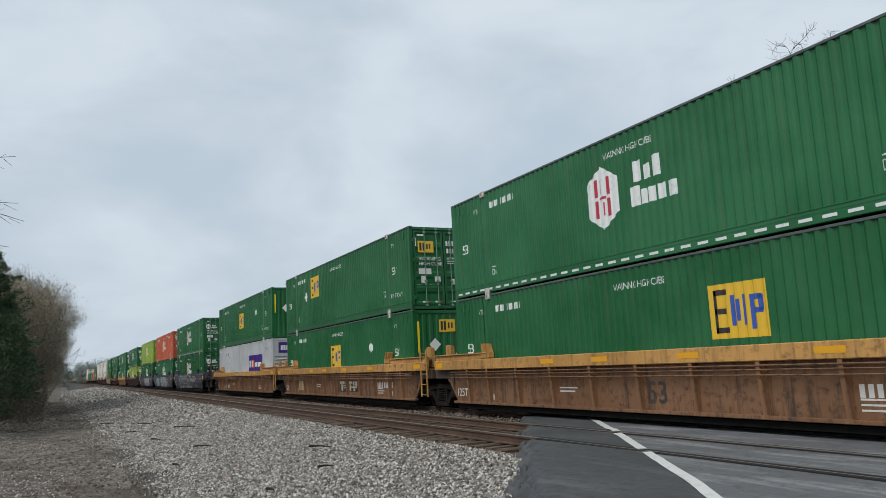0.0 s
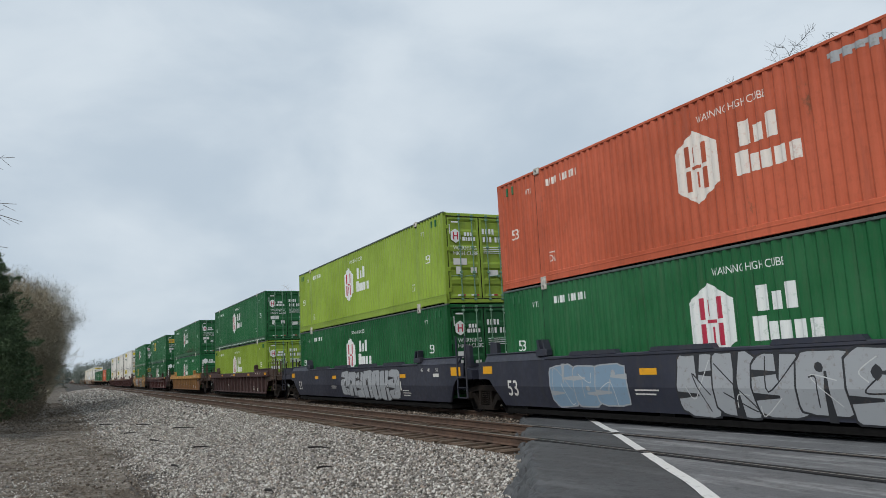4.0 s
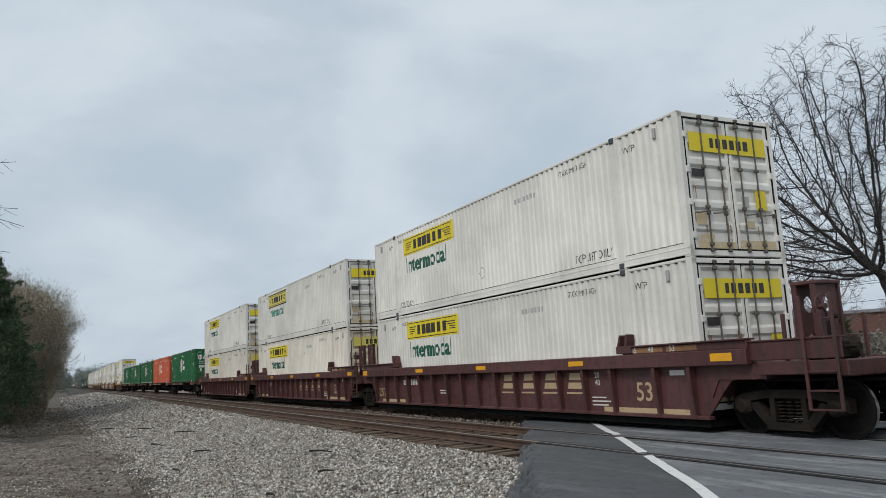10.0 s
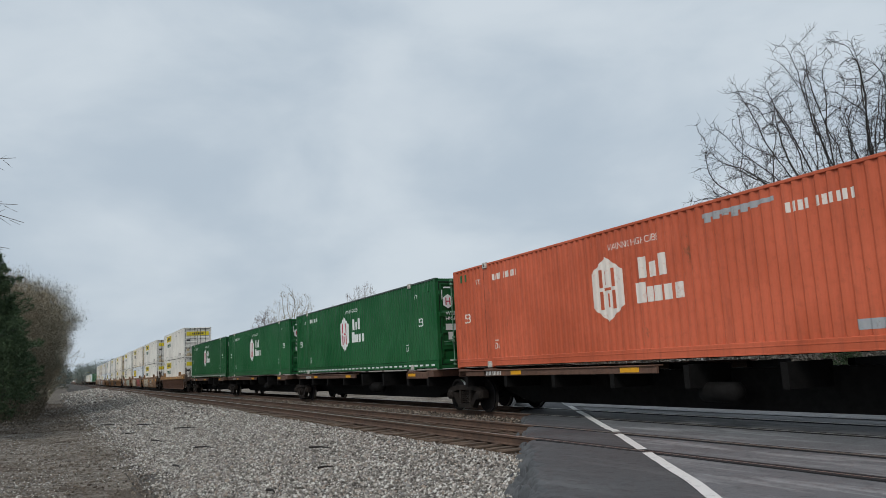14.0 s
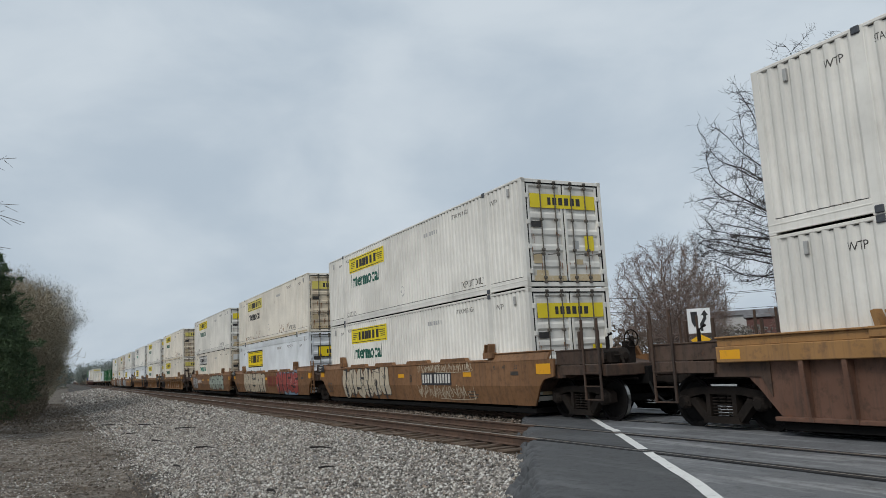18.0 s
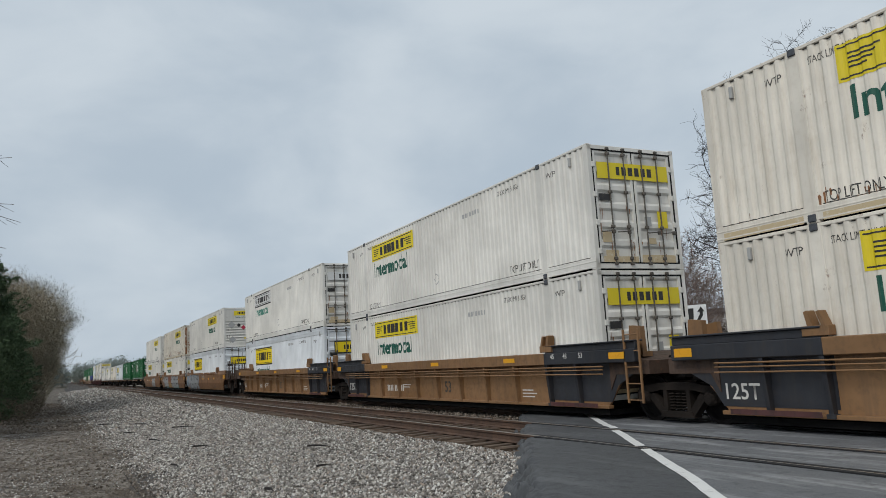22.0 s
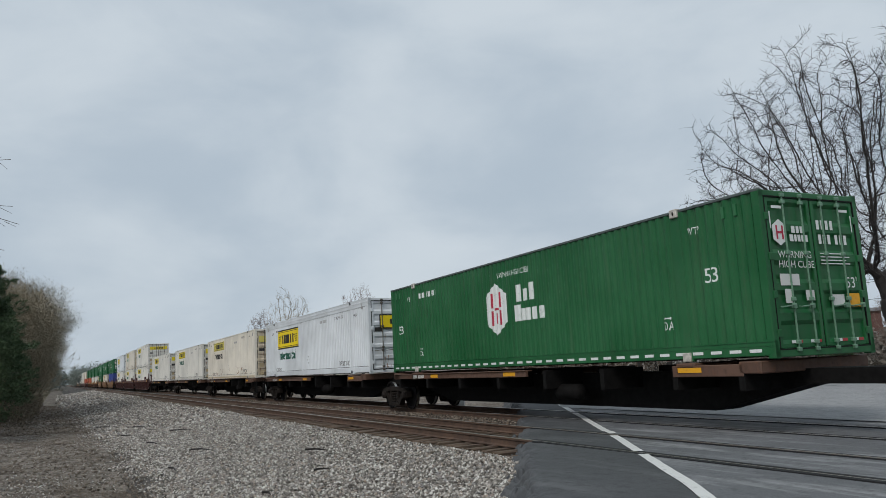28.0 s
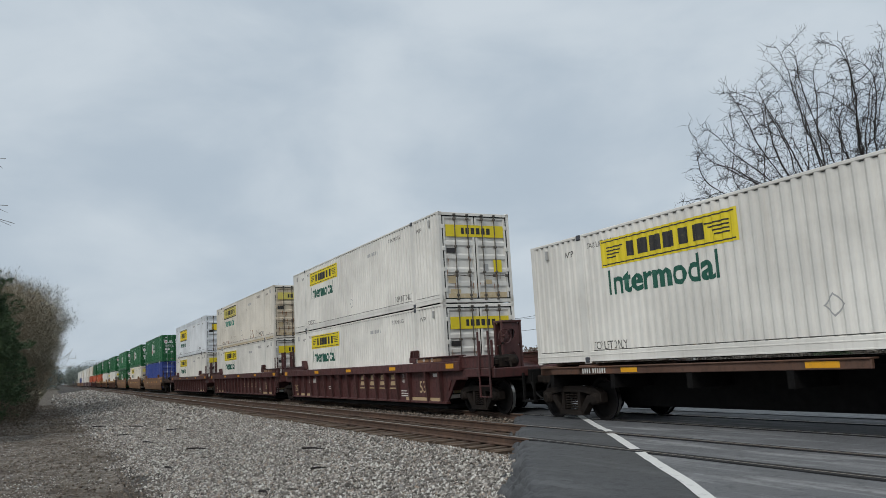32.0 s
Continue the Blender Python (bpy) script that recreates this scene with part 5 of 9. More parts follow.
def well_wagon(style, front_end, rear_end, tags=(), seed=0):
    """A well unit, origin at rail level below its middle. front_end, rear_end: True at a set's end with coupler and platform,
    False where the next unit shares its bogie. The rear bogie belongs to the unit; the front one only at a set's end."""
    side, chord, ends, ribbed, words_ = STYLE[style]
    w = new("well_wagon")
    ms, mc, me_ = MAT[side], MAT[chord], MAT[ends]
    ys = RECESS if ribbed else 1.47
    for s in (-1, 1):
        def plate(s=s):
            b = Build()
            ya, yb = sorted((s * (ys - 0.05), s * ys))
            poly = [(-XS + 0.12, 0.25), (XS - 0.12, 0.25), (XS + 0.30, 0.72), (XS + 0.52, 0.93), (XS + 0.95, 1.00), (XS + 1.0, 1.30), (-XS - 1.0, 1.30), (-XS - 0.95, 1.00), (-XS - 0.52, 0.93), (-XS - 0.30, 0.72)]
            if ribbed:
                b.prism(poly, ya, yb)
            else:
                xk = XS + 0.352
                b.prism([(-xk, FOLD), (xk, FOLD), (XS + 0.52, 0.93), (XS + 0.95, 1.00), (XS + 1.0, 1.42), (-XS - 1.0, 1.42), (-XS - 0.95, 1.00), (-XS - 0.52, 0.93)], ya, yb)
                k = len(b.v)
                b.prism([(-XS + 0.08, 0.27), (XS - 0.08, 0.27), (XS + 0.30, 0.72), (xk, FOLD), (-xk, FOLD), (-XS - 0.30, 0.72)], ya, yb)
                b.v[k:] = [(x, y - s * TUCK * (FOLD - z) / 0.5, z) for x, y, z in b.v[k:]]
            return b.mesh("side_plate", ms)
        part("side_plate", cached(("plate", side, ribbed, s), plate), w)

        def top(s=s):
            b = Build()
            if ribbed:
                ya, yb = sorted((s * 1.34, s * 1.52))
                b.box(-XS + 2.2, XS - 2.2, ya, yb, 1.20, 1.48, 0.015)
            else:
                ya, yb = sorted((s * 1.33, s * 1.49))
                b.box(-XS + 2.2, XS - 2.2, ya, yb, 1.40, 1.48, 0.02)
            return b.mesh("top_chord", mc)
        part("top_chord", cached(("chord", chord, ribbed, s), top), w)
        if not ribbed and s < 0:
            flap = cached(("flap", chord), lambda: Build().prism([(-0.85, 0.0), (0.85, 0.0), (0.78, 0.09), (-0.78, 0.09)], -0.05, 0.09).mesh("guide_flap", mc))
            for x in (-4.2, -1.5, 1.4, 4.0):
                part("guide_flap", flap, w, "", pose(x, -1.44, 1.475))
        for e in (-1, 1):
            def raised(s=s, e=e):
                b = Build()
                xa, xb = sorted((e * (XS - 2.2), e * (XS + 1.05)))
                if ribbed:
                    b.box(xa, xb, *sorted((s * 1.34, s * 1.52)), 1.20, 1.48, 0.015)
                    b.box(xa, xb, *sorted((s * 1.33, s * 1.47)), 1.478, 1.62, 0.01)
                    b.box(xa, xb, *sorted((s * 1.25, s * 1.52)), 1.62, 1.655, 0.01)
                else:
                    xa, xb = sorted((e * (XS - 2.2), e * (XS + 0.72)))
                    k = len(b.v)
                    b.box(xa, xb, *sorted((s * 1.41, s * 1.48)), 1.41, 1.60)
                    b.v[k:] = [(x, y - s * 0.10 * (z > 1.5), z) for x, y, z in b.v[k:]]
                    b.box(xa, xb, *sorted((s * 1.24, s * 1.41)), 1.598, 1.635, 0.012)
                return b.mesh("raised_chord", MAT["slate"] if style == "ochre" and not (rear_end if e < 0 else front_end) else mc)
            if style == "aok":
                part("top_chord", cached(("aokend", e, s), lambda s=s, e=e: Build().box(*sorted((e * (XS - 2.2), e * (XS + 1.05))), *sorted((s * 1.34, s * 1.52)), 1.24, 1.48, 0.015).mesh("top_chord", mc)), w)
            else:
                part("raised_chord", cached(("rc", style, s, e, rear_end, front_end), raised), w)
            part("lift_guide", cached(("guide", chord), lambda: Build().prism([(-0.20, 0.0), (-0.13, 0.0), (-0.05, 0.23), (-0.10, 0.25)], -0.10, 0.08).prism([(0.02, 0.0), (0.12, 0.0), (0.17, 0.24), (0.10, 0.26)], -0.10, 0.08).box(-0.24, 0.24, -0.10, 0.08, -0.14, 0.02, 0.01).mesh("lift_guide", mc)), w, "", pose(e * (XS - 2.1), s * 1.42, 1.64 if e > 0 else 1.64, 0, 0, 0 if e > 0 else 180))
        if ribbed:
            # Worn ribs get a lighter paint that also stands for the light they catch.
            mr = MAT[{"tan": "tan_dark", "yellow_rib": "tan_flat"}.get(style, side)]
            rib = cached(("rib", mr.name), lambda: rib_mesh(mr))
            if s < 0:
                dark = cached("rib_navy", lambda: rib_mesh(MAT["slate"]))
                for x in RIBS.get(style, RIBS[""]):
                    part("rib", dark if style == "ochre" and (x > 5.8 and not front_end or x < -5.8 and not rear_end) else rib, w, "", pose(x, -RECESS, 0))
                if style == "ochre":
                    for e in [q for q, shut in ((-1, rear_end), (1, front_end)) if not shut]:
                        part("end_panel", cached(("navyend", e), lambda e=e: Build().prism([(e * 6.0, 0.37), (e * (XS + 0.02), 0.37), (e * (XS + 0.27), 0.72), (e * (XS + 0.9), 1.02), (e * (XS + 0.9), 1.22), (e * 6.0, 1.22)][::e], -RECESS - 0.006, -RECESS + 0.01).mesh("end_panel", MAT["slate"])), w, "dark navy end panel")
                        part("kick_stripe", side_rects(("redkick", e), [(e * 7.1 - 0.9, 0.255, e * 7.1 + 0.9, 0.345)], "maroon", -1.505), w, "dull red stripe")
            else:
                def far_ribs():
                    b = Build()
                    for i in range(13):
                        x = -XS + 0.35 + i * (2 * XS - 0.7) / 12
                        b.box(x - 0.05, x + 0.05, RECESS - 0.01, 1.50, 0.14, 1.21)
                    return b.mesh("rib_row", ms)
                part("rib_row", cached(("farribs", side), far_ribs), w)
            def low(s=s):
                ya, yb = sorted((s * 1.28, s * 1.43))
                return Build().box(-XS, XS, ya, yb, 0.23, 0.30, 0.010).mesh("bottom_chord", ms)
            part("bottom_chord", cached(("low", side, s), low), w)
            if style in ("tan", "ochre", "aok"):
                part("brake_pipe", cached(("pipe", chord, s), lambda s=s: Build().tube([(-XS, s * 1.50, 1.13), (XS, s * 1.50, 1.13)], 0.018, 6).tube([(-XS, s * 1.51, 1.06), (XS, s * 1.51, 1.06)], 0.014, 6).tube([(-XS, s * 1.52, 0.97), (XS, s * 1.52, 0.97)], 0.016, 6).mesh("brake_pipe", ms)), w)
    # The near-black floor also draws the band of shade below the side plates.
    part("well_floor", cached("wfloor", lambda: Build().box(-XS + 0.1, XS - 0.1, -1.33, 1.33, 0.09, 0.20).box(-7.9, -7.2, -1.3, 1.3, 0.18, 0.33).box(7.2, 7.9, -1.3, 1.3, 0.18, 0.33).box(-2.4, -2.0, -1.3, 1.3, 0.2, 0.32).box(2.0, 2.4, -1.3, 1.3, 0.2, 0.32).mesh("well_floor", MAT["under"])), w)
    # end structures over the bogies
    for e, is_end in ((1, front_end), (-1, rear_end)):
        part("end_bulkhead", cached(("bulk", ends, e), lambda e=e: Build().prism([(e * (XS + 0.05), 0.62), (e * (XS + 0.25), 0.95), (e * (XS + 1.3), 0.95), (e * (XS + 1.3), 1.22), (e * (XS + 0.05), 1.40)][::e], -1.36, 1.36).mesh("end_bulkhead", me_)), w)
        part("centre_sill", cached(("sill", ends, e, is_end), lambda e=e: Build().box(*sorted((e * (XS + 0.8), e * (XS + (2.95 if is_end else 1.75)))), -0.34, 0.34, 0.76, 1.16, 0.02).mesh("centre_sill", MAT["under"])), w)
        if is_end:
            part("end_platform", cached(("plat", ends, e), lambda e=e: Build().box(*sorted((e * (XS + 1.1), e * (XS + 2.75))), -1.36, 1.36, 1.16, 1.22, 0.01).box(*sorted((e * (XS + 2.70), e * (XS + 2.85))), -1.40, 1.40, 0.98, 1.24, 0.02).box(*sorted((e * (XS + 1.2), e * (XS + 2.7))), -1.44, -1.36, 1.02, 1.24, 0.01).box(*sorted((e * (XS + 1.2), e * (XS + 2.7))), 1.36, 1.44, 1.02, 1.24, 0.01).mesh("end_platform", me_)), w)
            part("coupler", cached(("coup", e), lambda e=e: Build().box(*sorted((e * (XS + 2.9), e * (XS + 3.35))), -0.10, 0.10, 0.78, 0.98, 0.03).box(*sorted((e * (XS + 3.25), e * (XS + 3.50))), -0.17, 0.15, 0.74, 1.02, 0.05).mesh("coupler", MAT["bogie"])), w, "grimy steel knuckle coupler")
            part("air_hose", cached(("hose", e), lambda e=e: Build().tube([(e * (XS + 2.9), -0.3, 0.86), (e * (XS + 3.1), -0.32, 0.55), (e * (XS + 3.35), -0.28, 0.38), (e * (XS + 3.5), -0.2, 0.42)], 0.028, 6).mesh("air_hose", MAT["gap"])), w)
            part("side_board", cached(("sboard", ends, e), lambda e=e: Build().box(*sorted((e * (XS + 1.02), e * (XS + 2.78))), -1.41, -1.37, 1.26, 1.57, 0.01).box(*sorted((e * (XS + 1.02), e * (XS + 2.78))), -1.43, -1.30, 1.57, 1.60, 0.006).mesh("side_board", me_)), w)
            lad = cached(("ladder", ends), lambda: tall_ladder_mesh(me_))
            for s in (-1, 1):
                part("ladder", lad, w, "", pose(e * (XS + 2.45), s * 1.47, 0.47))
            post = cached(("hpost", ends), lambda: Build().box(-0.03, 0.03, -0.03, 0.03, 0, 0.82, 0.008).mesh("handrail_post", me_))
            for s in (-1, 1):
                for dx in (1.5, 2.2):
                    part("handrail_post", post, w, "", pose(e * (XS + dx), s * 1.05, 1.20))
            high = style == "navy" and e > 0
            part("brake_reservoir", cached("tank", lambda: Build().tube([(-0.5, 0, 0), (-0.42, 0, 0), (0.42, 0, 0), (0.5, 0, 0)], [0.08, 0.19, 0.19, 0.08], 12).mesh("brake_reservoir", MAT["bogie"])), w, "", pose(e * (XS + 1.1), -0.95, 1.92) if high else pose(e * (XS + 1.9), -0.45, 1.41))
            if high:
                part("tank_bracket", cached("tankbr", lambda: Build().box(-0.36, -0.30, -0.10, 0.10, 0.0, 0.56).box(0.30, 0.36, -0.10, 0.10, 0.0, 0.56).mesh("tank_bracket", MAT["bogie"])), w, "", pose(e * (XS + 1.1), -0.95, 1.20))
            part("grab_rail", cached(("grab", e), lambda e=e: Build().tube([(e * (XS + 1.15), -1.39, 1.56), (e * (XS + 2.75), -1.39, 1.56)], 0.016, 6).tube([(e * (XS + 1.15), -1.39, 1.40), (e * (XS + 2.75), -1.39, 1.40)], 0.016, 6).tube([(e * (XS + 2.72), -1.39, 1.2), (e * (XS + 2.72), -1.39, 1.58)], 0.016, 6).mesh("grab_rail", MAT["end_brown"])), w)
            part("brake_valve", cached("bvalve", lambda: Build().box(-0.20, 0.20, -0.16, 0.16, 0.0, 0.34, 0.05).box(-0.10, 0.10, -0.24, 0.24, 0.10, 0.26, 0.03).tube([(0.2, 0, 0.2), (0.42, 0, 0.2), (0.48, 0, 0.02)], 0.03, 7).tube([(-0.05, 0, 0.3), (-0.05, 0, 0.62), (0.12, 0, 0.70)], 0.035, 7).mesh("brake_valve", MAT["bogie"])), w, "grimy brake valve", pose(e * (XS + 2.15), -0.72, 1.22))
            part("train_pipe", cached(("tpipe", e), lambda e=e: Build().tube([(e * (XS + 0.9), -0.95, 0.92), (e * (XS + 1.9), -0.95, 0.92), (e * (XS + 2.8), -0.5, 0.90)], 0.03, 7).tube([(e * (XS + 1.1), -1.2, 1.30), (e * (XS + 2.6), -1.2, 1.30)], 0.022, 6).mesh("train_pipe", MAT["bogie"])), w)
            if e > 0:
                if style in ("maroon", "navy"):
                    hole = cached(("tower", ends), lambda: holed_plate(0.60, 1.32, 2, 0.13, 0.02, me_))
                    for dx in (1.20, 1.58):
                        part("tower_plate", hole, w, "", pose(XS + dx, 0, 1.20, 0, 0, 90))
                    part("tower_cap", cached(("towercap", ends), lambda: Build().box(-0.26, 0.26, -0.34, 0.34, 0.0, 0.07, 0.015).mesh("tower_cap", me_)), w, "", pose(XS + 1.39, 0, 2.52))
                    part("brake_wheel", cached(("bwheel", ends), lambda: brake_wheel_mesh(me_)), w, "spoked brake wheel", pose(XS + 1.72, -0.30, 2.12, 0, 0, 90))
                else:
                    part("brake_stand", cached("bstand", lambda: Build().box(-0.07, 0.07, -0.16, 0.16, 0, 0.55, 0.02).mesh("brake_stand", MAT["bogie"])), w, "", pose(XS + 1.55, 0.35, 1.20))
                    part("brake_wheel", cached("bwheel_dark", lambda: brake_wheel_mesh(MAT["bogie"])), w, "spoked brake wheel", pose(XS + 1.68, 0.35, 1.80, 0, 0, 90))
        else:
            lad = cached(("ladder", chord), lambda: ladder_mesh(mc))
            if e > 0:
                part("ladder", lad, w, "", pose(XS + 0.98, -1.50, 0.42))
            part("connector", cached(("conn", e), lambda e=e: Build().box(*sorted((e * (XS + 1.0), e * (XS + 1.42))), -0.6, 0.6, 0.80, 1.30, 0.04).mesh("connector", MAT["under"])), w)
            gp = cached(("gpost", chord), lambda: Build().prism([(-0.22, 0.0), (0.22, 0.0), (0.20, 0.62), (-0.14, 0.66)], -0.06, 0.06).box(-0.2, 0.2, -0.06, 0.22, 0.0, 0.10).mesh("guide_post", mc))
            if style == "brown_smooth":
                gp = cached("lowpost", lambda: Build().prism([(-0.16, 0.0), (0.16, 0.0), (0.10, 0.34), (-0.08, 0.38)], -0.04, 0.04).box(-0.2, 0.2, -0.06, 0.22, 0.0, 0.10).tube([(-0.3, 0.1, 0.16), (0.3, 0.1, 0.16)], 0.06, 8).mesh("guide_post", MAT["end_brown"]))
            if style == "maroon":
                gp = cached("holedpost", lambda: holed_plate(0.48, 1.22, 2, 0.11, 0.02, mc))
            for s in (-1, 1):
                part("guide_post", gp, w, "", pose(e * (XS + (1.0 if style == "maroon" else 0.72)), s * 1.12, 1.30 if style != "maroon" else 1.22, 0, 0, 0 if s < 0 else 180))
    bogie(w, -BOGIE)
    if front_end:
        bogie(w, BOGIE)
    # stencils and reflectors
    ym = -(1.525 if ribbed else 1.473)
    yp = -(RECESS + 0.005 if ribbed else 1.475)
    amber = [(x, 1.29, x + 0.55, 1.40) for x in ((-3.37, -1.38, 1.25, 4.2) if style == "tan" else (-4.3, -0.2, 4.2))] if ribbed else [(-7.12, 0.95, -6.68, 1.05), (-2.7, 0.95, -2.25, 1.05), (2.3, 0.95, 2.75, 1.05), (5.9, 0.95, 6.35, 1.05)] if style == "tan_smooth" else [(x, 1.02, x + 0.50, 1.15) for x in (-5.2, -2.7, -0.2, 2.3, 4.6)]
    for k, q in enumerate(amber):
        part("reflector", side_rects(("amb", style, k), [q], "m_amber", ym if ribbed else yp), w, "amber reflector strip")
    if ribbed:
        part("reflector", side_rects("amb2r", [(XS + 0.25, 1.28, XS + 0.75, 1.42)], "m_amber", -1.523), w, "amber end reflector")
        part("reflector", side_rects("amb3r", [(-XS - 0.95, 1.26, -XS - 0.50, 1.42)], "m_amber", -1.523), w, "amber end reflector")
    else:
        part("reflector", side_rects("amb2s", [(XS + 0.22, 1.06, XS + 0.84, 1.31)], "m_amber", yp), w, "amber end reflector")
        part("reflector", side_rects("amb3s", [(-XS - 0.84, 1.10, -XS - 0.34, 1.30)], "m_amber", yp), w, "amber end reflector")
    plate = {"tan": (4.75, 0.62, 0.20), "navy": (2.5, 0.60, 0.30), "maroon": (-5.74, 0.88, 0.19), "aok": (-5.62, 0.68, 0.23), "tan_smooth": (-7.4, 0.95, 0.15), "brown_smooth": (-5.1, 0.95, 0.19), "ochre": (-4.25, 0.50, 0.20), "yellow_rib": (-4.2, 0.62, 0.16), "dark_maroon": (-1.0, 1.29, 0.10), "rust": (2.2, 0.6, 0.2)}[style]
    if not any(q[0] == "#" for q in tags):
        part("registration_mark", side_rects(("wreg", style), number_bars(plate[0], plate[1], plate[2], 10), "m_white_w", yp if style != "dark_maroon" else ym), w)
    part("stencil_print", side_rects(("sten", ribbed), [(4.75, 0.42, 5.3, 0.45), (4.75, 0.50, 5.4, 0.53), (4.75, 0.58, 5.25, 0.61), (-2.9, 0.62, -2.3, 0.65), (-2.9, 0.70, -2.2, 0.73), (7.25, 1.04, 7.65, 1.14)], "m_white_w" if style != "brown_smooth" else "m_dark", yp), w)
    for s, u, v, h, mt in tags:
        if s == "#":
            n_ = number_bars(u, v, h, 10)
            part("stencil_patch", side_rects(("npatch", u, v), [(u - 0.08, v - 0.06, n_[-1][2] + 0.08, v + h + 0.06)], mt, yp - 0.0035, "stencil_patch"), w, "painted-over stencil patch")
            part("registration_mark", side_rects(("nbars", u, v), n_, "m_white_w", yp - 0.006), w)
            continue
        part("lettering", side_words(s, u, v, h, mt, yp - 0.004), w)
    if style == "tan" and tags[0][1] < 0:
        part("brand_panel", side_rects("tanpanel", [(0.36, 0.44, 1.46, 0.90), (1.60, 0.44, 2.62, 0.90)], "m_black", yp - 0.001, "brand_panel"), w, "black brand panel")
        part("brand_lettering", side_rects("tanblocks", [(0.42, 0.76, 1.02, 0.86), (0.62, 0.48, 0.82, 0.74), (0.88, 0.66, 1.46, 0.70), (0.88, 0.58, 1.46, 0.61), (1.60, 0.76, 1.98, 0.86), (1.64, 0.48, 1.82, 0.74), (1.86, 0.60, 2.5, 0.66), (2.08, 0.48, 2.3, 0.58), (2.3, 0.68, 2.56, 0.86), (2.06, 0.70, 2.24, 0.86)], "g_cream", yp - 0.003, "brand_lettering"), w, "pale letter blocks")
        part("stencil_patch", side_rects("tanpatch", [(-5.80, 0.46, -4.92, 0.86)], "m_cream", yp - 0.001, "stencil_patch"), w)
    if style == "yellow_rib":
        part("brand_panel", side_rects("ribpanel", [(3.36, 0.77, 3.86, 1.06), (3.95, 0.77, 4.85, 1.06)], "slate", yp - 0.001, "brand_panel"), w, "dark brand panel")
        part("brand_lettering", side_rects("ribblocks", [(3.42, 0.97, 3.84, 1.03), (3.54, 0.80, 3.68, 0.97)], "g_cream", yp - 0.003, "brand_lettering"), w, "pale letter block")
    if style == "tan_smooth":
        part("side_seam", side_rects("tanseams", [(x - 0.008, 0.78, x + 0.008, 1.40) for x in (-9.41, -8.29, -7.92, -7.11, -6.36, -3.05, 0.0, 3.05, 6.36, 7.11, 7.92, 8.29, 9.41)], "tan_dark", yp - 0.001, "side_seam"), w)
        part("stencil_patch", side_rects("tanold", [(-7.74, 0.98, -7.34, 1.25)], "tan_dark", yp - 0.002, "stencil_patch"), w, "painted-over brown patch")
        part("placard_box", cached("plbox", lambda: Build().box(-9.92, -9.64, -1.50, -1.47, 0.96, 1.10, 0.008).mesh("placard_box", MAT["end_brown"])), w)
    if style == "brown_smooth":
        part("stencil_patch", side_rects("dkpatch", [(-9.28, 1.33, -8.45, 1.60)], "slate", -1.529, "stencil_patch"), w, "dark stencil patch")
        part("lettering", side_words("125 T", -9.2, 1.38, 0.17, "m_white_w", -1.532), w)
    if style == "maroon":
        part("edge_stripe", side_rects("bnstripe", [(XS - 2.1, 1.50, XS - 1.0, 1.60), (XS - 0.9, 1.50, XS - 0.1, 1.60)], "tan_dark", -1.473, "edge_stripe"), w, "dirty yellow stripe")
    zt, yt = (1.505, -1.477) if style == "maroon" else (1.34, -1.523) if ribbed else (1.20, yp)
    part("lettering", side_words("45", 6.35, zt, 0.11, "m_white_w" if style not in ("tan", "tan_smooth", "brown_smooth") else "m_dark", yt), w)
    part("lettering", side_words("48", 6.85, zt, 0.11, "m_white_w" if style not in ("tan", "tan_smooth", "brown_smooth") else "m_dark", yt), w)
    part("lettering", side_words("53", 7.45, zt, 0.11, "m_white_w" if style not in ("tan", "tan_smooth", "brown_smooth") else "m_dark", yt), w)
    return w, words_, yp


def ladder_mesh(mat):
    b = Build()
    for x in (-0.22, 0.22):
        b.box(x - 0.025, x + 0.025, -0.02, 0.02, -0.04, 1.45, 0.006)
    for i in range(5):
        b.tube([(-0.22, 0, 0.02 + i * 0.33), (0.22, 0, 0.02 + i * 0.33)], 0.014, 5)
    return b.mesh("ladder", mat)


def tall_ladder_mesh(mat):
    """Two long stiles with steps on their lower half only."""
    b = Build()
    for x in (-0.28, 0.28):
        b.box(x - 0.028, x + 0.028, -0.02, 0.02, 0.0, 1.78, 0.006)
    for i in range(3):
        b.box(-0.28, 0.28, -0.03, 0.03, 0.29 * i, 0.29 * i + 0.025)
    return b.mesh("ladder", mat)


def brake_wheel_mesh(mat=None):
    b = Build()
    n = 20
    for i in range(n):
        a0, a1 = 6.28319 * i / n, 6.28319 * (i + 1) / n
        b.tube([(0.21 * math.cos(a0), 0, 0.21 * math.sin(a0)), (0.21 * math.cos(a1), 0, 0.21 * math.sin(a1))], 0.016, 5, False)
    for i in range(6):
        a = 6.28319 * i / 6
        b.tube([(0, 0, 0), (0.21 * math.cos(a), 0.02, 0.21 * math.sin(a))], 0.013, 5)
    b.lathe([(0.0, -0.05), (0.06, -0.05), (0.06, 0.05)], n=10)
    return b.mesh("brake_wheel", mat or MAT["under"])


DECK = 1.255          # underside of containers on spine wagons


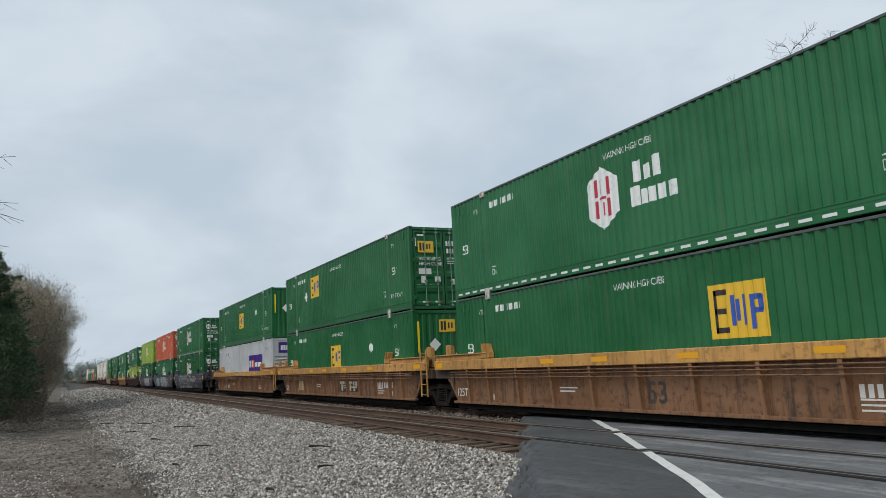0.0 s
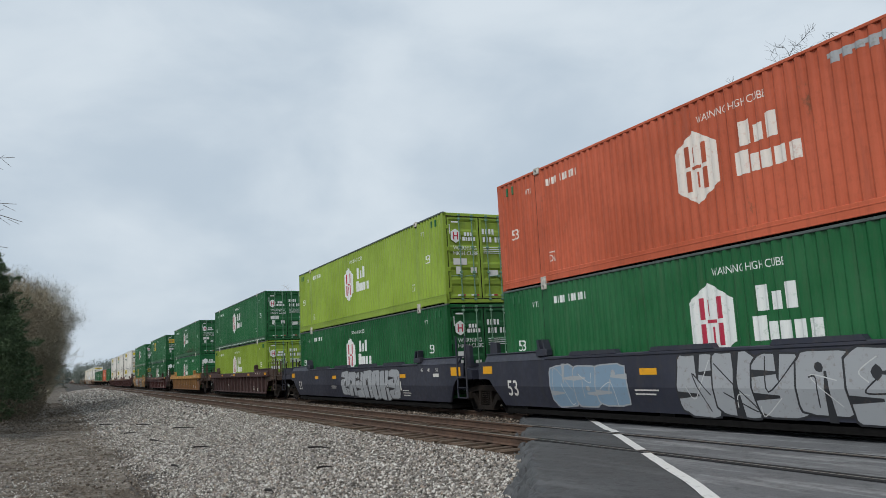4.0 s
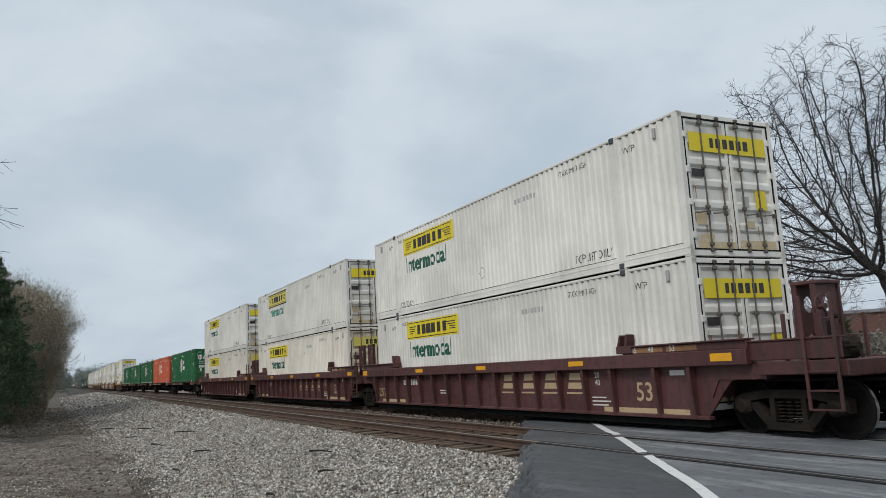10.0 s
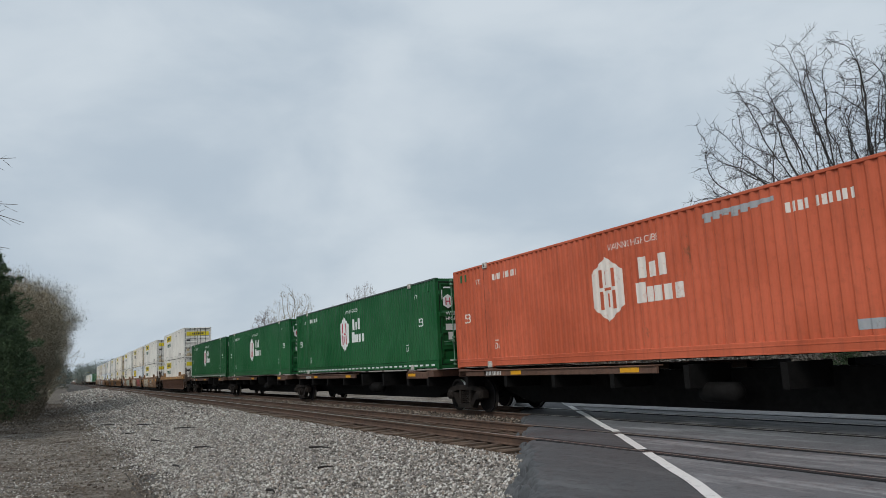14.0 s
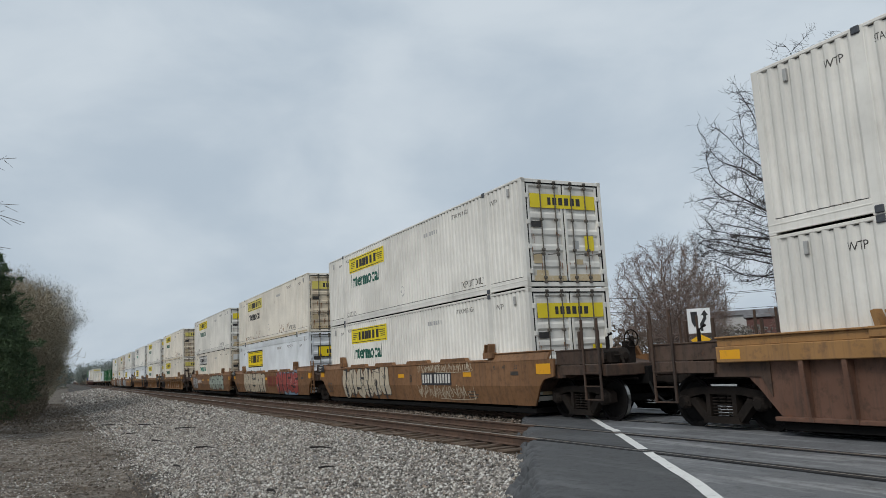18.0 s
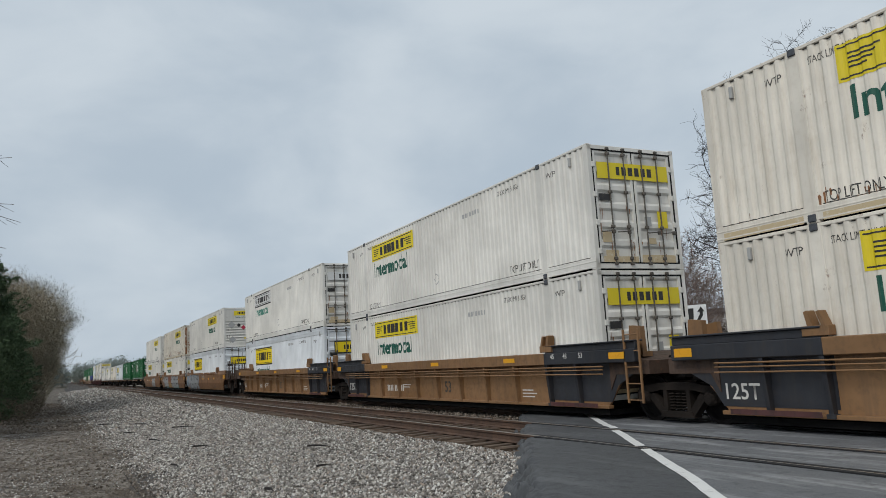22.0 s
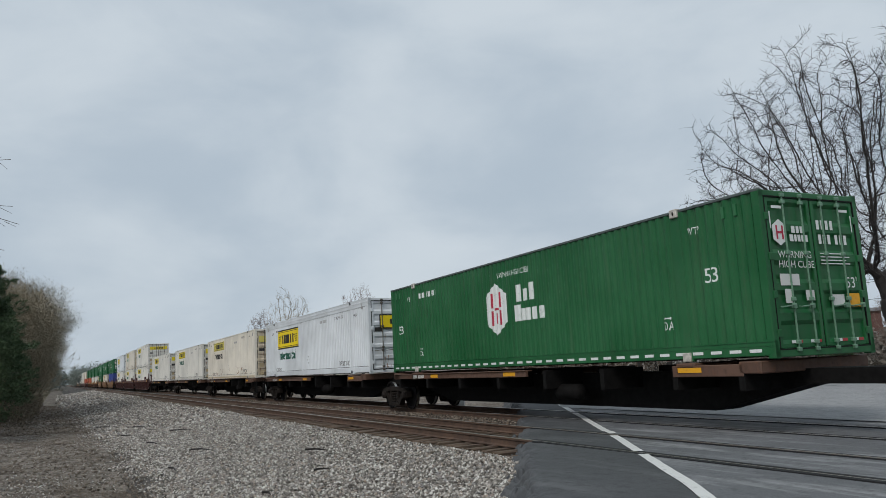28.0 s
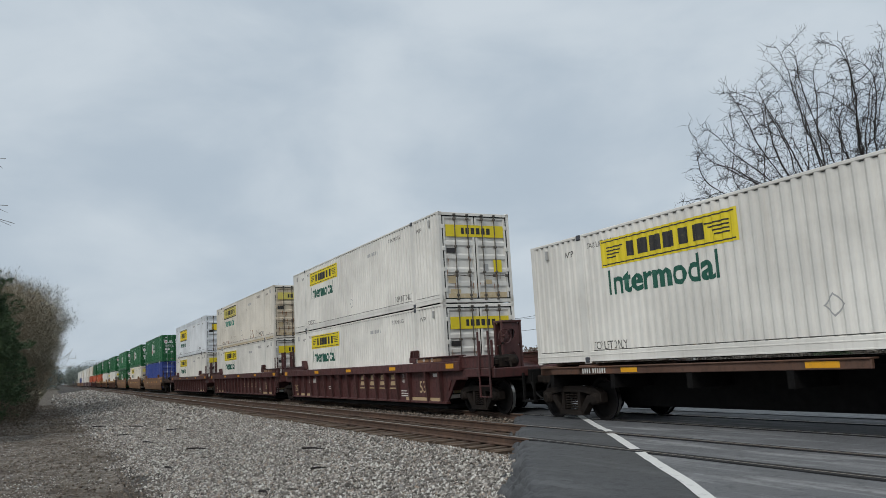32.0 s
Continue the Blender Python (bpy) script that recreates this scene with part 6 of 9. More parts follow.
def spine_wagon(front_end, rear_end, pitch_front, pitch_rear, mat_name="spine_rail"):
    """A spine unit: deep fish-bellied centre sill, outrigger brackets and shallow edge rails."""
    w = new("spine_wagon")
    xf = pitch_front
    xr = pitch_rear
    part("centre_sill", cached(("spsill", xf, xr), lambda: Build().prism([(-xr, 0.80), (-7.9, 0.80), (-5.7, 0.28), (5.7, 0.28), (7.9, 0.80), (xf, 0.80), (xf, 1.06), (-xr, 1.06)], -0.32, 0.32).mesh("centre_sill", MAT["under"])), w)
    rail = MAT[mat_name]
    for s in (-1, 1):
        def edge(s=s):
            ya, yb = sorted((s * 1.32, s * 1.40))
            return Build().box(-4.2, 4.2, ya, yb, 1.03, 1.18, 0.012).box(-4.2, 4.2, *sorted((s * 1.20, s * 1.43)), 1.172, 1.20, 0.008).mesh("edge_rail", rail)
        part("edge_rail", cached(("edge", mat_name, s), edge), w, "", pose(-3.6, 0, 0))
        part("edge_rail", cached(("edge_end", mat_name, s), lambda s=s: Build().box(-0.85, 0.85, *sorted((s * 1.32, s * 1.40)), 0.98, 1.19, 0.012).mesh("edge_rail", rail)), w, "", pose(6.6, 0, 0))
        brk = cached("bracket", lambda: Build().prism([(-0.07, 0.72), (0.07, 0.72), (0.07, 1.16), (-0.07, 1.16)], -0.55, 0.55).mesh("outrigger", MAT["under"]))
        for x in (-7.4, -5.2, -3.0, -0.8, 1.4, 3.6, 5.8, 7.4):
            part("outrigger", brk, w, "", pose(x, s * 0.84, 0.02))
    for x in (-7.6, 7.6, -POST, POST):
        part("container_pedestal", cached("pedestal", lambda: Build().box(-0.24, 0.24, -1.40, 1.40, 1.02, 1.235, 0.02).mesh("container_pedestal", rail)), w, "", pose(x, 0, 0))
    for k, q in enumerate(((-4.9, 1.06, -4.4, 1.16), (-0.5, 1.06, 0.1, 1.16), (5.9, 1.06, 6.5, 1.15))):
        part("reflector", side_rects(("spamb", k), [q], "m_amber", -1.404), w, "amber reflector strip")
    part("registration_mark", side_rects("spreg", number_bars(-6.2, 1.05, 0.11, 10), "m_white_w", -1.404), w)
    part("brake_reservoir", cached("sptank", lambda: Build().tube([(-0.47, 0, 0), (-0.40, 0, 0), (0.40, 0, 0), (0.47, 0, 0)], [0.1, 0.19, 0.19, 0.1], 20).mesh("brake_reservoir", MAT["under"], True)), w, "grimy air tank, darkened as if in shade", pose(1.75, -0.90, 0.65))
    bogie(w, -xr + (1.7 if rear_end else 0.65))
    if front_end:
        bogie(w, xf - 1.7)
    for e, is_end, x in ((1, front_end, xf), (-1, rear_end, -xr)):
        if is_end:
            part("coupler", cached(("spc", e), lambda e=e: Build().box(*sorted((0, e * 0.5)), -0.10, 0.10, 0.78, 0.98, 0.03).box(*sorted((e * 0.4, e * 0.62)), -0.17, 0.15, 0.74, 1.02, 0.05).mesh("coupler", MAT["bogie"])), w, "", pose(x, 0, 0))
            part("brake_stand", cached("spb", lambda: Build().box(-0.06, 0.06, -0.5, 0.5, 0.95, 1.5, 0.02).mesh("brake_stand", rail)), w, "", pose(x - e * 0.4, 0, 0))
            part("brake_wheel", cached("bwheel", brake_wheel_mesh), w, "spoked brake wheel", pose(x - e * 0.28, -0.45, 1.52, 0, 0, 90))
            part("step", cached("spstep", lambda: Build().box(-0.25, 0.25, -0.06, 0.06, 0.38, 0.43).box(-0.25, -0.21, -0.03, 0.03, 0.4, 1.1).box(0.21, 0.25, -0.03, 0.03, 0.4, 1.1).mesh("step", MAT["under"])), w, "", pose(x - e * 0.35, -1.36, 0))
    return w


# ---------------------------------------------------------------- ground, tracks and road
NEAR_Y, FAR_Y = 8.555, 11.913          # centre lines of the empty track and of the train's track
RD = Vector((-0.85, 0.527))            # the road's direction, away from the viewer
RN = Vector((0.527, 0.85))             # across the road, from its edge by the gravel inwards


def road_xy(s, o):
    return RD.x * s + RN.x * o, RD.y * s + RN.y * o


def earth(name):
    m, nd, lk, b = mat_base(name)
    big = tex_noise(nd, lk, 0.5, 5.0, 0.65)
    mid = tex_noise(nd, lk, 4.5, 8.0, 0.8)
    fine = tex_noise(nd, lk, 26.0, 5.0, 0.7)
    c = mixed(nd, lk, span(nd, lk, mid.outputs["Fac"], 0.42, 0.60), (0.085, 0.070, 0.056), (0.300, 0.262, 0.218))
    c = mixed(nd, lk, span(nd, lk, big.outputs["Fac"], 0.50, 0.60, 0, 0.8), c, (0.072, 0.050, 0.033))
    c = mixed(nd, lk, span(nd, lk, fine.outputs["Fac"], 0.58, 0.70, 0, 0.75), c, (0.36, 0.335, 0.30))
    lk.new(c, b.inputs["Base Color"])
    b.inputs["Roughness"].default_value = 0.95
    bumped(nd, lk, b, fine.outputs["Fac"], 1.0, 0.06)
    return m


def stone(name, dull=False):
    m, nd, lk, b = mat_base(name)
    geo = nd.new("ShaderNodeNewGeometry")
    ramp = nd.new("ShaderNodeValToRGB")
    el = ramp.color_ramp.elements
    el[0].position, el[0].color = 0.0, (0.055, 0.048, 0.042, 1)
    el[1].position, el[1].color = 1.0, (0.64, 0.63, 0.60, 1)
    for pos, col in ((0.22, (0.145, 0.133, 0.120, 1)), (0.5, (0.30, 0.281, 0.257, 1)), (0.56, (0.21, 0.21, 0.212, 1)), (0.64, (0.31, 0.245, 0.195, 1)), (0.72, (0.36, 0.333, 0.30, 1)), (0.82, (0.46, 0.435, 0.40, 1))):
        e = el.new(pos)
        e.color = col
    for e in el:
        e.color = (e.color[0] * 1.10, e.color[1] * 1.09, e.color[2] * 1.07, 1)
    if dull:
        for e in el:
            e.color = (e.color[0] * 0.42, e.color[1] * 0.36, e.color[2] * 0.31, 1)
    lk.new(geo.outputs["Random Per Island"], ramp.inputs["Fac"])
    n = tex_noise(nd, lk, 30.0, 4.0, 0.6)
    lk.new(mixed(nd, lk, span(nd, lk, n.outputs["Fac"], 0.4, 0.7, 0, 0.4), ramp.outputs["Color"], (0.12, 0.10, 0.085)), b.inputs["Base Color"])
    b.inputs["Roughness"].default_value = 0.9
    return m


def gravel_bed(name):
    m, nd, lk, b = mat_base(name)
    vor = nd.new("ShaderNodeTexVoronoi")
    vor.inputs["Scale"].default_value = 17.0
    co = nd.new("ShaderNodeTexCoord")
    lk.new(co.outputs["Object"], vor.inputs["Vector"])
    sep = nd.new("ShaderNodeSeparateColor")
    lk.new(vor.outputs["Color"], sep.inputs["Color"])
    big = tex_noise(nd, lk, 0.35, 4.0, 0.6)
    # Dark tones and darker cell edges paint in the shade between the stones.
    c = mixed(nd, lk, sep.outputs["Red"], (0.022, 0.020, 0.018), (0.15, 0.142, 0.13))
    c = mixed(nd, lk, span(nd, lk, vor.outputs["Distance"], 0.25, 0.62), c, (0.05, 0.045, 0.04))
    c = mixed(nd, lk, span(nd, lk, big.outputs["Fac"], 0.5, 0.75, 0, 0.35), c, (0.14, 0.11, 0.085))
    lk.new(c, b.inputs["Base Color"])
    b.inputs["Roughness"].default_value = 0.95
    inv = nd.new("ShaderNodeMath")
    inv.operation = "SUBTRACT"
    inv.inputs[0].default_value = 1.0
    lk.new(vor.outputs["Distance"], inv.inputs[1])
    bumped(nd, lk, b, inv.outputs["Value"], 1.0, 0.05)
    return m


def asphalt(name, col, worn):
    m, nd, lk, b = mat_base(name)
    big = tex_noise(nd, lk, 0.6, 5.0, 0.65)
    drag = tex_noise(nd, lk, 1.1, 4.0, 0.6)
    mp = drag.inputs["Vector"].links[0].from_node
    mp.inputs["Rotation"].default_value = (0, 0, radians(32))
    mp.inputs["Scale"].default_value = (0.35, 2.6, 1)
    fine = tex_noise(nd, lk, 55.0, 4.0, 0.7)
    c = mixed(nd, lk, span(nd, lk, big.outputs["Fac"], 0.35, 0.7), col, tuple(v * 1.5 for v in col))
    c = mixed(nd, lk, span(nd, lk, drag.outputs["Fac"], 0.50, 0.66, 0, worn), c, (0.30, 0.303, 0.306))
    c = mixed(nd, lk, span(nd, lk, fine.outputs["Fac"], 0.50, 0.68, 0, 0.5), c, tuple(v * 2.6 for v in col))
    patch = tex_noise(nd, lk, 5.0, 6.0, 0.75)
    c = mixed(nd, lk, span(nd, lk, patch.outputs["Fac"], 0.50, 0.64, 0, 0.55), c, tuple(v * 0.45 for v in col))
    lk.new(c, b.inputs["Base Color"])
    lk.new(span(nd, lk, big.outputs["Fac"], 0.3, 0.7, 0.62, 0.85), b.inputs["Roughness"])
    bumped(nd, lk, b, patch.outputs["Fac"], 0.5, 0.012)
    return m


MAT["earth"] = earth("brown_gravelly_earth")
MAT["stone"] = stone("crushed_grey_stone")
MAT["grimy_stone"] = stone("oily_brown_stone", True)
MAT["clod"] = rusty("brown_clods", (0.080, 0.062, 0.048), (0.245, 0.205, 0.165), 0.95)
MAT["bed"] = gravel_bed("gap_shaded_ballast")
MAT["asphalt"] = asphalt("grey_asphalt", (0.088, 0.091, 0.096), 0.75)
MAT["skylit_asphalt"] = asphalt("skylit_worn_asphalt", (0.20, 0.202, 0.205), 0.8)
MAT["fresh_asphalt"] = asphalt("fresh_dark_asphalt", (0.044, 0.0455, 0.048), 0.12)
MAT["fresh_asphalt"].node_tree.nodes["Principled BSDF"].inputs["Specular IOR Level"].default_value = 0.4
MAT["road_paint"] = worn_mark("road_paint", (0.66, 0.66, 0.64), (0.20, 0.20, 0.20), 0.6)
MAT["rail"] = rusty("rust_brown_rail", (0.052, 0.030, 0.020), (0.115, 0.064, 0.040))
MAT["rail_top"] = plain("worn_rail_head", (0.34, 0.31, 0.28), 0.38, 0.7, 0.2, 10, 0)
MAT["sleeper"] = rusty("weathered_brown_timber", (0.040, 0.028, 0.020), (0.175, 0.118, 0.078), 0.9)
MAT["groove"] = plain("black_flangeway_rubber", (0.010, 0.010, 0.011), 0.8, 0, 0.3, 10, 0)


def bed_height(y):
    """Height of the ground across the railway."""
    pts = ((-60, -0.9), (-6, -0.80), (-2.5, -0.62), (-0.6, -0.78), (1.3, -0.86), (1.9, -0.80), (6.5, -0.32), (7.05, -0.235), (7.25, -0.275), (7.75, -0.305), (9.25, -0.30), (9.55, -0.165), (11.0, -0.165), (11.3, -0.20), (13.2, -0.20), (14.0, -0.30), (17.0, -0.60), (60, -0.6))
    for (a, za), (b, zb) in zip(pts, pts[1:]):
        if y <= b:
            return za + (zb - za) * (y - a) / (b - a)
    return -0.6


def lumps(x, y):
    """Unevenness of the earth path."""
    return 0.17 * noise.noise((x * 0.22, y * 0.45, 0)) + 0.06 * noise.noise((x * 1.1, y * 1.3, 3))


def ground():
    b = Build()
    ys = [-2500, -400, -60, -20, -10] + [-6 + 0.3 * i for i in range(26)]
    xs = [-4000, -1200, -500, -260, -160] + [-110 + 0.5 * i for i in range(260)] + [24, 40, 80, 200, 800, 3000]
    idx = {}
    for i, x in enumerate(xs):
        for j, y in enumerate(ys):
            z = bed_height(max(y, -60)) + (lumps(x, y) if -111 < x < 25 and y > -7 else 0)
            idx[i, j] = len(b.v)
            b.v.append((x, y, z))
    for i in range(len(xs) - 1):
        for j in range(len(ys) - 1):
            b.f.append((idx[i, j], idx[i + 1, j], idx[i + 1, j + 1], idx[i, j + 1]))
    ys2 = [1.5, 1.9, 14.0, 17.0, 60, 400, 2500]
    for j in range(len(ys2) - 1):
        za, zb = bed_height(ys2[j]) - 0.10, bed_height(ys2[j + 1]) - 0.10
        if ys2[j] == 1.5:
            za += 0.08
        b.face([(-4000, ys2[j], za), (3000, ys2[j], za), (3000, ys2[j + 1], zb), (-4000, ys2[j + 1], zb)])
    tagged(new("ground", b.mesh("ground", MAT["earth"], True)), "brown gravelly earth with dead weeds beside the railway", kind="structure")


def ballast_bed():
    b = Build()
    ys = [1.3, 1.9, 2.6, 3.4, 4.2, 5.0, 5.8, 6.5, 7.05, 7.25, 7.75, 9.25, 9.55, 11.0, 11.3, 13.2, 14.2, 17.0]
    xs = [-1500, -500, -250, -150, -100] + [-80 + 0.7 * i for i in range(130)] + [30, 100, 500]
    idx = {}
    for i, x in enumerate(xs):
        for j, y in enumerate(ys):
            z = bed_height(y) + 0.035 * noise.noise((x * 0.8, y * 0.9, 7)) * (1 if x > -90 else 0)
            yy = y + (0.28 * noise.noise((x * 0.3, 0, 2)) if j < 2 else 0)
            idx[i, j] = len(b.v)
            b.v.append((x, yy, z - (0.16 if j == 0 else 0.0)))
    for i in range(len(xs) - 1):
        for j in range(len(ys) - 1):
            b.f.append((idx[i, j], idx[i + 1, j], idx[i + 1, j + 1], idx[i, j + 1]))
    tagged(new("ballast_bed", b.mesh("ballast_bed", MAT["bed"], True)), "sloping bed of crushed grey stone under two tracks", kind="structure")


def stones(name, n, x0, x1, y0, y1, smin, smax, seed, label, keep=None, lift=0.0, mat="stone"):
    """Loose stones as real geometry, one joined mesh."""
    rng = np.random.default_rng(seed)
    base = np.array([(1, 0, 0), (-1, 0, 0), (0, 1, 0), (0, -1, 0), (0.25, 0.2, 1), (-0.2, -0.25, -1)]) * 1.0
    tri = np.array([(4, 0, 2), (4, 2, 1), (4, 1, 3), (4, 3, 0), (5, 2, 0), (5, 1, 2), (5, 3, 1), (5, 0, 3)])
    x = x1 - (x1 - x0) * rng.random(n) ** 1.6
    y = y0 + (y1 - y0) * rng.random(n)
    if keep is not None:
        ok = keep(x, y)
        x, y = x[ok], y[ok]
        n = len(x)
    z = np.array([bed_height(v) + (lumps(u, v) if v < 1.45 else 0) for u, v in zip(x.tolist(), y.tolist())]) + lift
    size = rng.uniform(smin, smax, n) * (0.7 + 0.6 * rng.random(n))
    v = (base[None] * rng.uniform(0.75, 1.25, (n, 6, 1)) + rng.normal(0, 0.22, (n, 6, 3))) * size[:, None, None] * rng.uniform(0.65, 1.2, (n, 1, 3))
    a = rng.uniform(0, 6.283, n)
    ca, sa = np.cos(a)[:, None], np.sin(a)[:, None]
    vx = v[:, :, 0] * ca - v[:, :, 1] * sa + x[:, None]
    vy = v[:, :, 0] * sa + v[:, :, 1] * ca + y[:, None]
    vz = v[:, :, 2] * 0.8 + (z + size * rng.uniform(0.15, 0.95, n))[:, None]
    verts = np.stack([vx, vy, vz], 2).reshape(-1, 3)
    faces = (tri[None] + (np.arange(n) * 6)[:, None, None]).reshape(-1, 3)
    me = bpy.data.meshes.new(name)
    me.vertices.add(len(verts))
    me.vertices.foreach_set("co", verts.ravel())
    me.loops.add(faces.size)
    me.loops.foreach_set("vertex_index", faces.ravel())
    me.polygons.add(len(faces))
    me.polygons.foreach_set("loop_start", np.arange(len(faces)) * 3)
    me.polygons.foreach_set("loop_total", np.full(len(faces), 3))
    me.update(calc_edges=True)
    me.materials.append(MAT[mat])
    return tagged(new(name, me), label, "gravel", kind="stuff")


def rail_mesh(x0, x1):
    b = Build()
    poly = [(-0.075, -0.172), (0.075, -0.172), (0.075, -0.158), (0.014, -0.138), (0.012, -0.05), (0.036, -0.036), (0.036, -0.006), (0.030, -0.001), (-0.030, -0.001), (-0.036, -0.006), (-0.036, -0.036), (-0.012, -0.05), (-0.014, -0.138), (-0.075, -0.158)]
    k = len(poly)
    b.v += [(x0, y, z) for y, z in poly] + [(x1, y, z) for y, z in poly]
    b.f += [(i, (i + 1) % k, k + (i + 1) % k, k + i) for i in range(k)]
    return b.mesh("rail", MAT["rail"])


def tracks():
    plate = Build().box(-0.09, 0.09, -0.18, 0.18, -0.186, -0.168, 0.004).mesh("tie_plate", MAT["rail"])
    for nm, yc, parts in (("railway_track", NEAR_Y, 250), ("railway_track", FAR_Y, 0)):
        t = tagged(new(nm), "rust-brown steel rails on weathered timber sleepers", "railway track", kind="structure")
        t.location = (0, yc, 0)
        for s in (-0.7525, 0.7525):
            r = part("rail", cached("rail", lambda: rail_mesh(-1500, 400)), t, "", pose(0, s, 0))
            part("rail_head", cached("railtop", lambda: Build().box(-1500, 400, -0.031, 0.031, -0.002, 0.0015).mesh("rail_head", MAT["rail_top"])), r, "worn bright running surface")
        shapes = []
        rnd = random.Random(5)
        for k in range(5):
            b = Build().box(-0.10, 0.10, -1.40, 1.40, -0.36, -0.172, 0.02)
            b.v = [(x + rnd.uniform(-0.02, 0.02), y + rnd.uniform(-0.05, 0.05), z + rnd.uniform(-0.008, 0.004)) for x, y, z in b.v]
            shapes.append(b.mesh("sleeper", MAT["sleeper"]))
        rest = Build()
        for i in range(460):
            x = -7.4 - 0.495 * i
            if parts and i < parts:
                q = part("sleeper", shapes[rnd.randrange(5)], t, "", pose(x + rnd.uniform(-0.03, 0.03), rnd.uniform(-0.09, 0.09), rnd.uniform(-0.02, 0.0), rnd.uniform(-0.6, 0.6), 0, rnd.uniform(-2.2, 2.2)))
                if i < 60:
                    for s in (-0.7525, 0.7525):
                        part("tie_plate", plate, q, "", pose(0, s, 0))
            else:
                rest.box(x - 0.115, x + 0.115, -1.3, 1.3, -0.36, -0.174)
        part("sleeper_rows", rest.mesh("sleeper_rows", MAT["sleeper"]), t)["kind"] = "stuff"


def road():
    rd = tagged(new("road"), "grey worn asphalt road crossing the railway at an angle", "road", kind="structure")
    rnd = random.Random(3)

    def sheet(o0, o1, s0, s1, z, name, mat, ragged=0.0):
        b = Build()
        n = 90
        os_ = [o0 + (o1 - o0) * k / 6 for k in range(7)]
        for i in range(n + 1):
            s = s0 + (s1 - s0) * i / n
            for k, o in enumerate(os_):
                oo = o + (rnd.uniform(-ragged, ragged) if k in (0, 6) else 0)
                x, y = road_xy(s, oo)
                b.v.append((x, y, z + 0.012 * noise.noise((x * 0.5, y * 0.5, 1)) - 0.006))
        for i in range(n):
            for k in range(6):
                a = i * 7 + k
                b.f.append((a, a + 1, a + 8, a + 7))
        return b.mesh(name, mat)
    part("carriageway", sheet(1.70, 11.5, -25, 75, -0.010, "carriageway", MAT["asphalt"]), rd)
    # newer dark shoulder that slumps towards the gravel
    b = Build()
    coarse = ((1.80, -0.004), (1.0, -0.008), (0.45, -0.014), (0.15, -0.035), (0.05, -0.11), (-0.08, -0.26), (-0.25, -0.42), (-0.45, -0.60), (-0.8, -0.95))
    prof = list(coarse[:2])
    for (oa, za), (ob, zb) in zip(coarse[1:], coarse[2:]):
        prof += [(oa + (ob - oa) * q / 5, za + (zb - za) * q / 5) for q in range(1, 6)]
    n = 900
    for i in range(n + 1):
        s = -10 + 52 * i / n
        for k, (o, z) in enumerate(prof):
            wob = 0.07 * noise.noise((s * 0.9, o * 0.9, 4)) + 0.05 * noise.noise((s * 4.0, o * 3, 9))
            x, y = road_xy(s, o + (wob if o < 0.8 else 0))
            rough = min(1.0, max(0.0, (0.26 - o) / 0.3))
            b.v.append((x, y, z + rough * (0.06 * noise.noise((s * 2.4, o * 2.6, 2)) - 0.22 * (1.0 - abs(noise.noise((s * 1.4 + o * 3.0, o * 6.0, 5)))) ** 7 + 0.12 * noise.noise((s * 7.0, o * 10, 8)) + 0.03)))
    m = len(prof)
    for i in range(n):
        for k in range(m - 1):
            a = i * m + k
            b.f.append((a, a + 1, a + m + 1, a + m))
    part("shoulder", b.mesh("shoulder", MAT["fresh_asphalt"], True), rd, "newer dark asphalt shoulder slumping to the gravel")
    # painted edge line, ragged and broken at the rails
    b = Build()
    prev = None
    for i in range(347):
        s = -24.1667 + 46 * i / 240
        y = 0.527 * s + 0.85 * 1.8
        off = 1.87 - max(0.0, y - 6.2) * 0.033 - max(0.0, y - 9.2) * 0.028
        gap = min(abs(y - r) for r in (NEAR_Y - 0.7525, NEAR_Y + 0.7525, FAR_Y - 0.7525, FAR_Y + 0.7525)) < 0.035
        jog = 0.03 * noise.noise((s * 0.7, 0, 5)) + (0.05 if 9.34 < y < 9.7 else 0.0)
        half = 0.075 + 0.018 * noise.noise((s * 5, 1, 5))
        cur = [(*road_xy(s, off + jog - half), 0.004), (*road_xy(s, off + jog + half), 0.004)]
        if prev and not gap:
            b.face([prev[0], prev[1], cur[1], cur[0]])
        prev = None if gap else cur
    part("edge_line", b.mesh("edge_line", MAT["road_paint"]), rd, "ragged white painted edge line")
    # flangeways beside the rails where they cross the asphalt
    for yc in (NEAR_Y, FAR_Y):
        for s in (-0.7525, 0.7525):
            thin = 0.045 if yc == NEAR_Y and s < 0 else 0.018
            for off in (0.085, -0.055):
                y = yc + s + (off if s < 0 else -off)
                x_left = (RD.x / RD.y) * (y - RN.y * 0.3) + RN.x * 0.3
                part("flangeway", Build().box(x_left, x_left + 24, y - thin, y + thin, -0.03, 0.002).mesh("flangeway", MAT["groove"]), rd)
    # worn pavement beyond the tracks, its sky light painted in as a paler colour
    b = Build()
    for i in range(9):
        y = 13.55 + 1.6 * i
        for o in (1.4, 4.5, 8.0, 13.0):
            x = (o - RN.y * y) / RN.x
            b.v.append((x, y, 0.004 - 0.01 * noise.noise((x, y, 6)) - 0.003 * i))
    for i in range(8):
        for k in range(3):
            a = i * 4 + k
            b.f.append((a, a + 1, a + 5, a + 4))
    part("far_approach", b.mesh("far_approach", MAT["skylit_asphalt"]), rd, "worn pavement beyond the tracks, lightened as if lit by sky")
    return rd


ground()
ballast_bed()
tracks()
road()


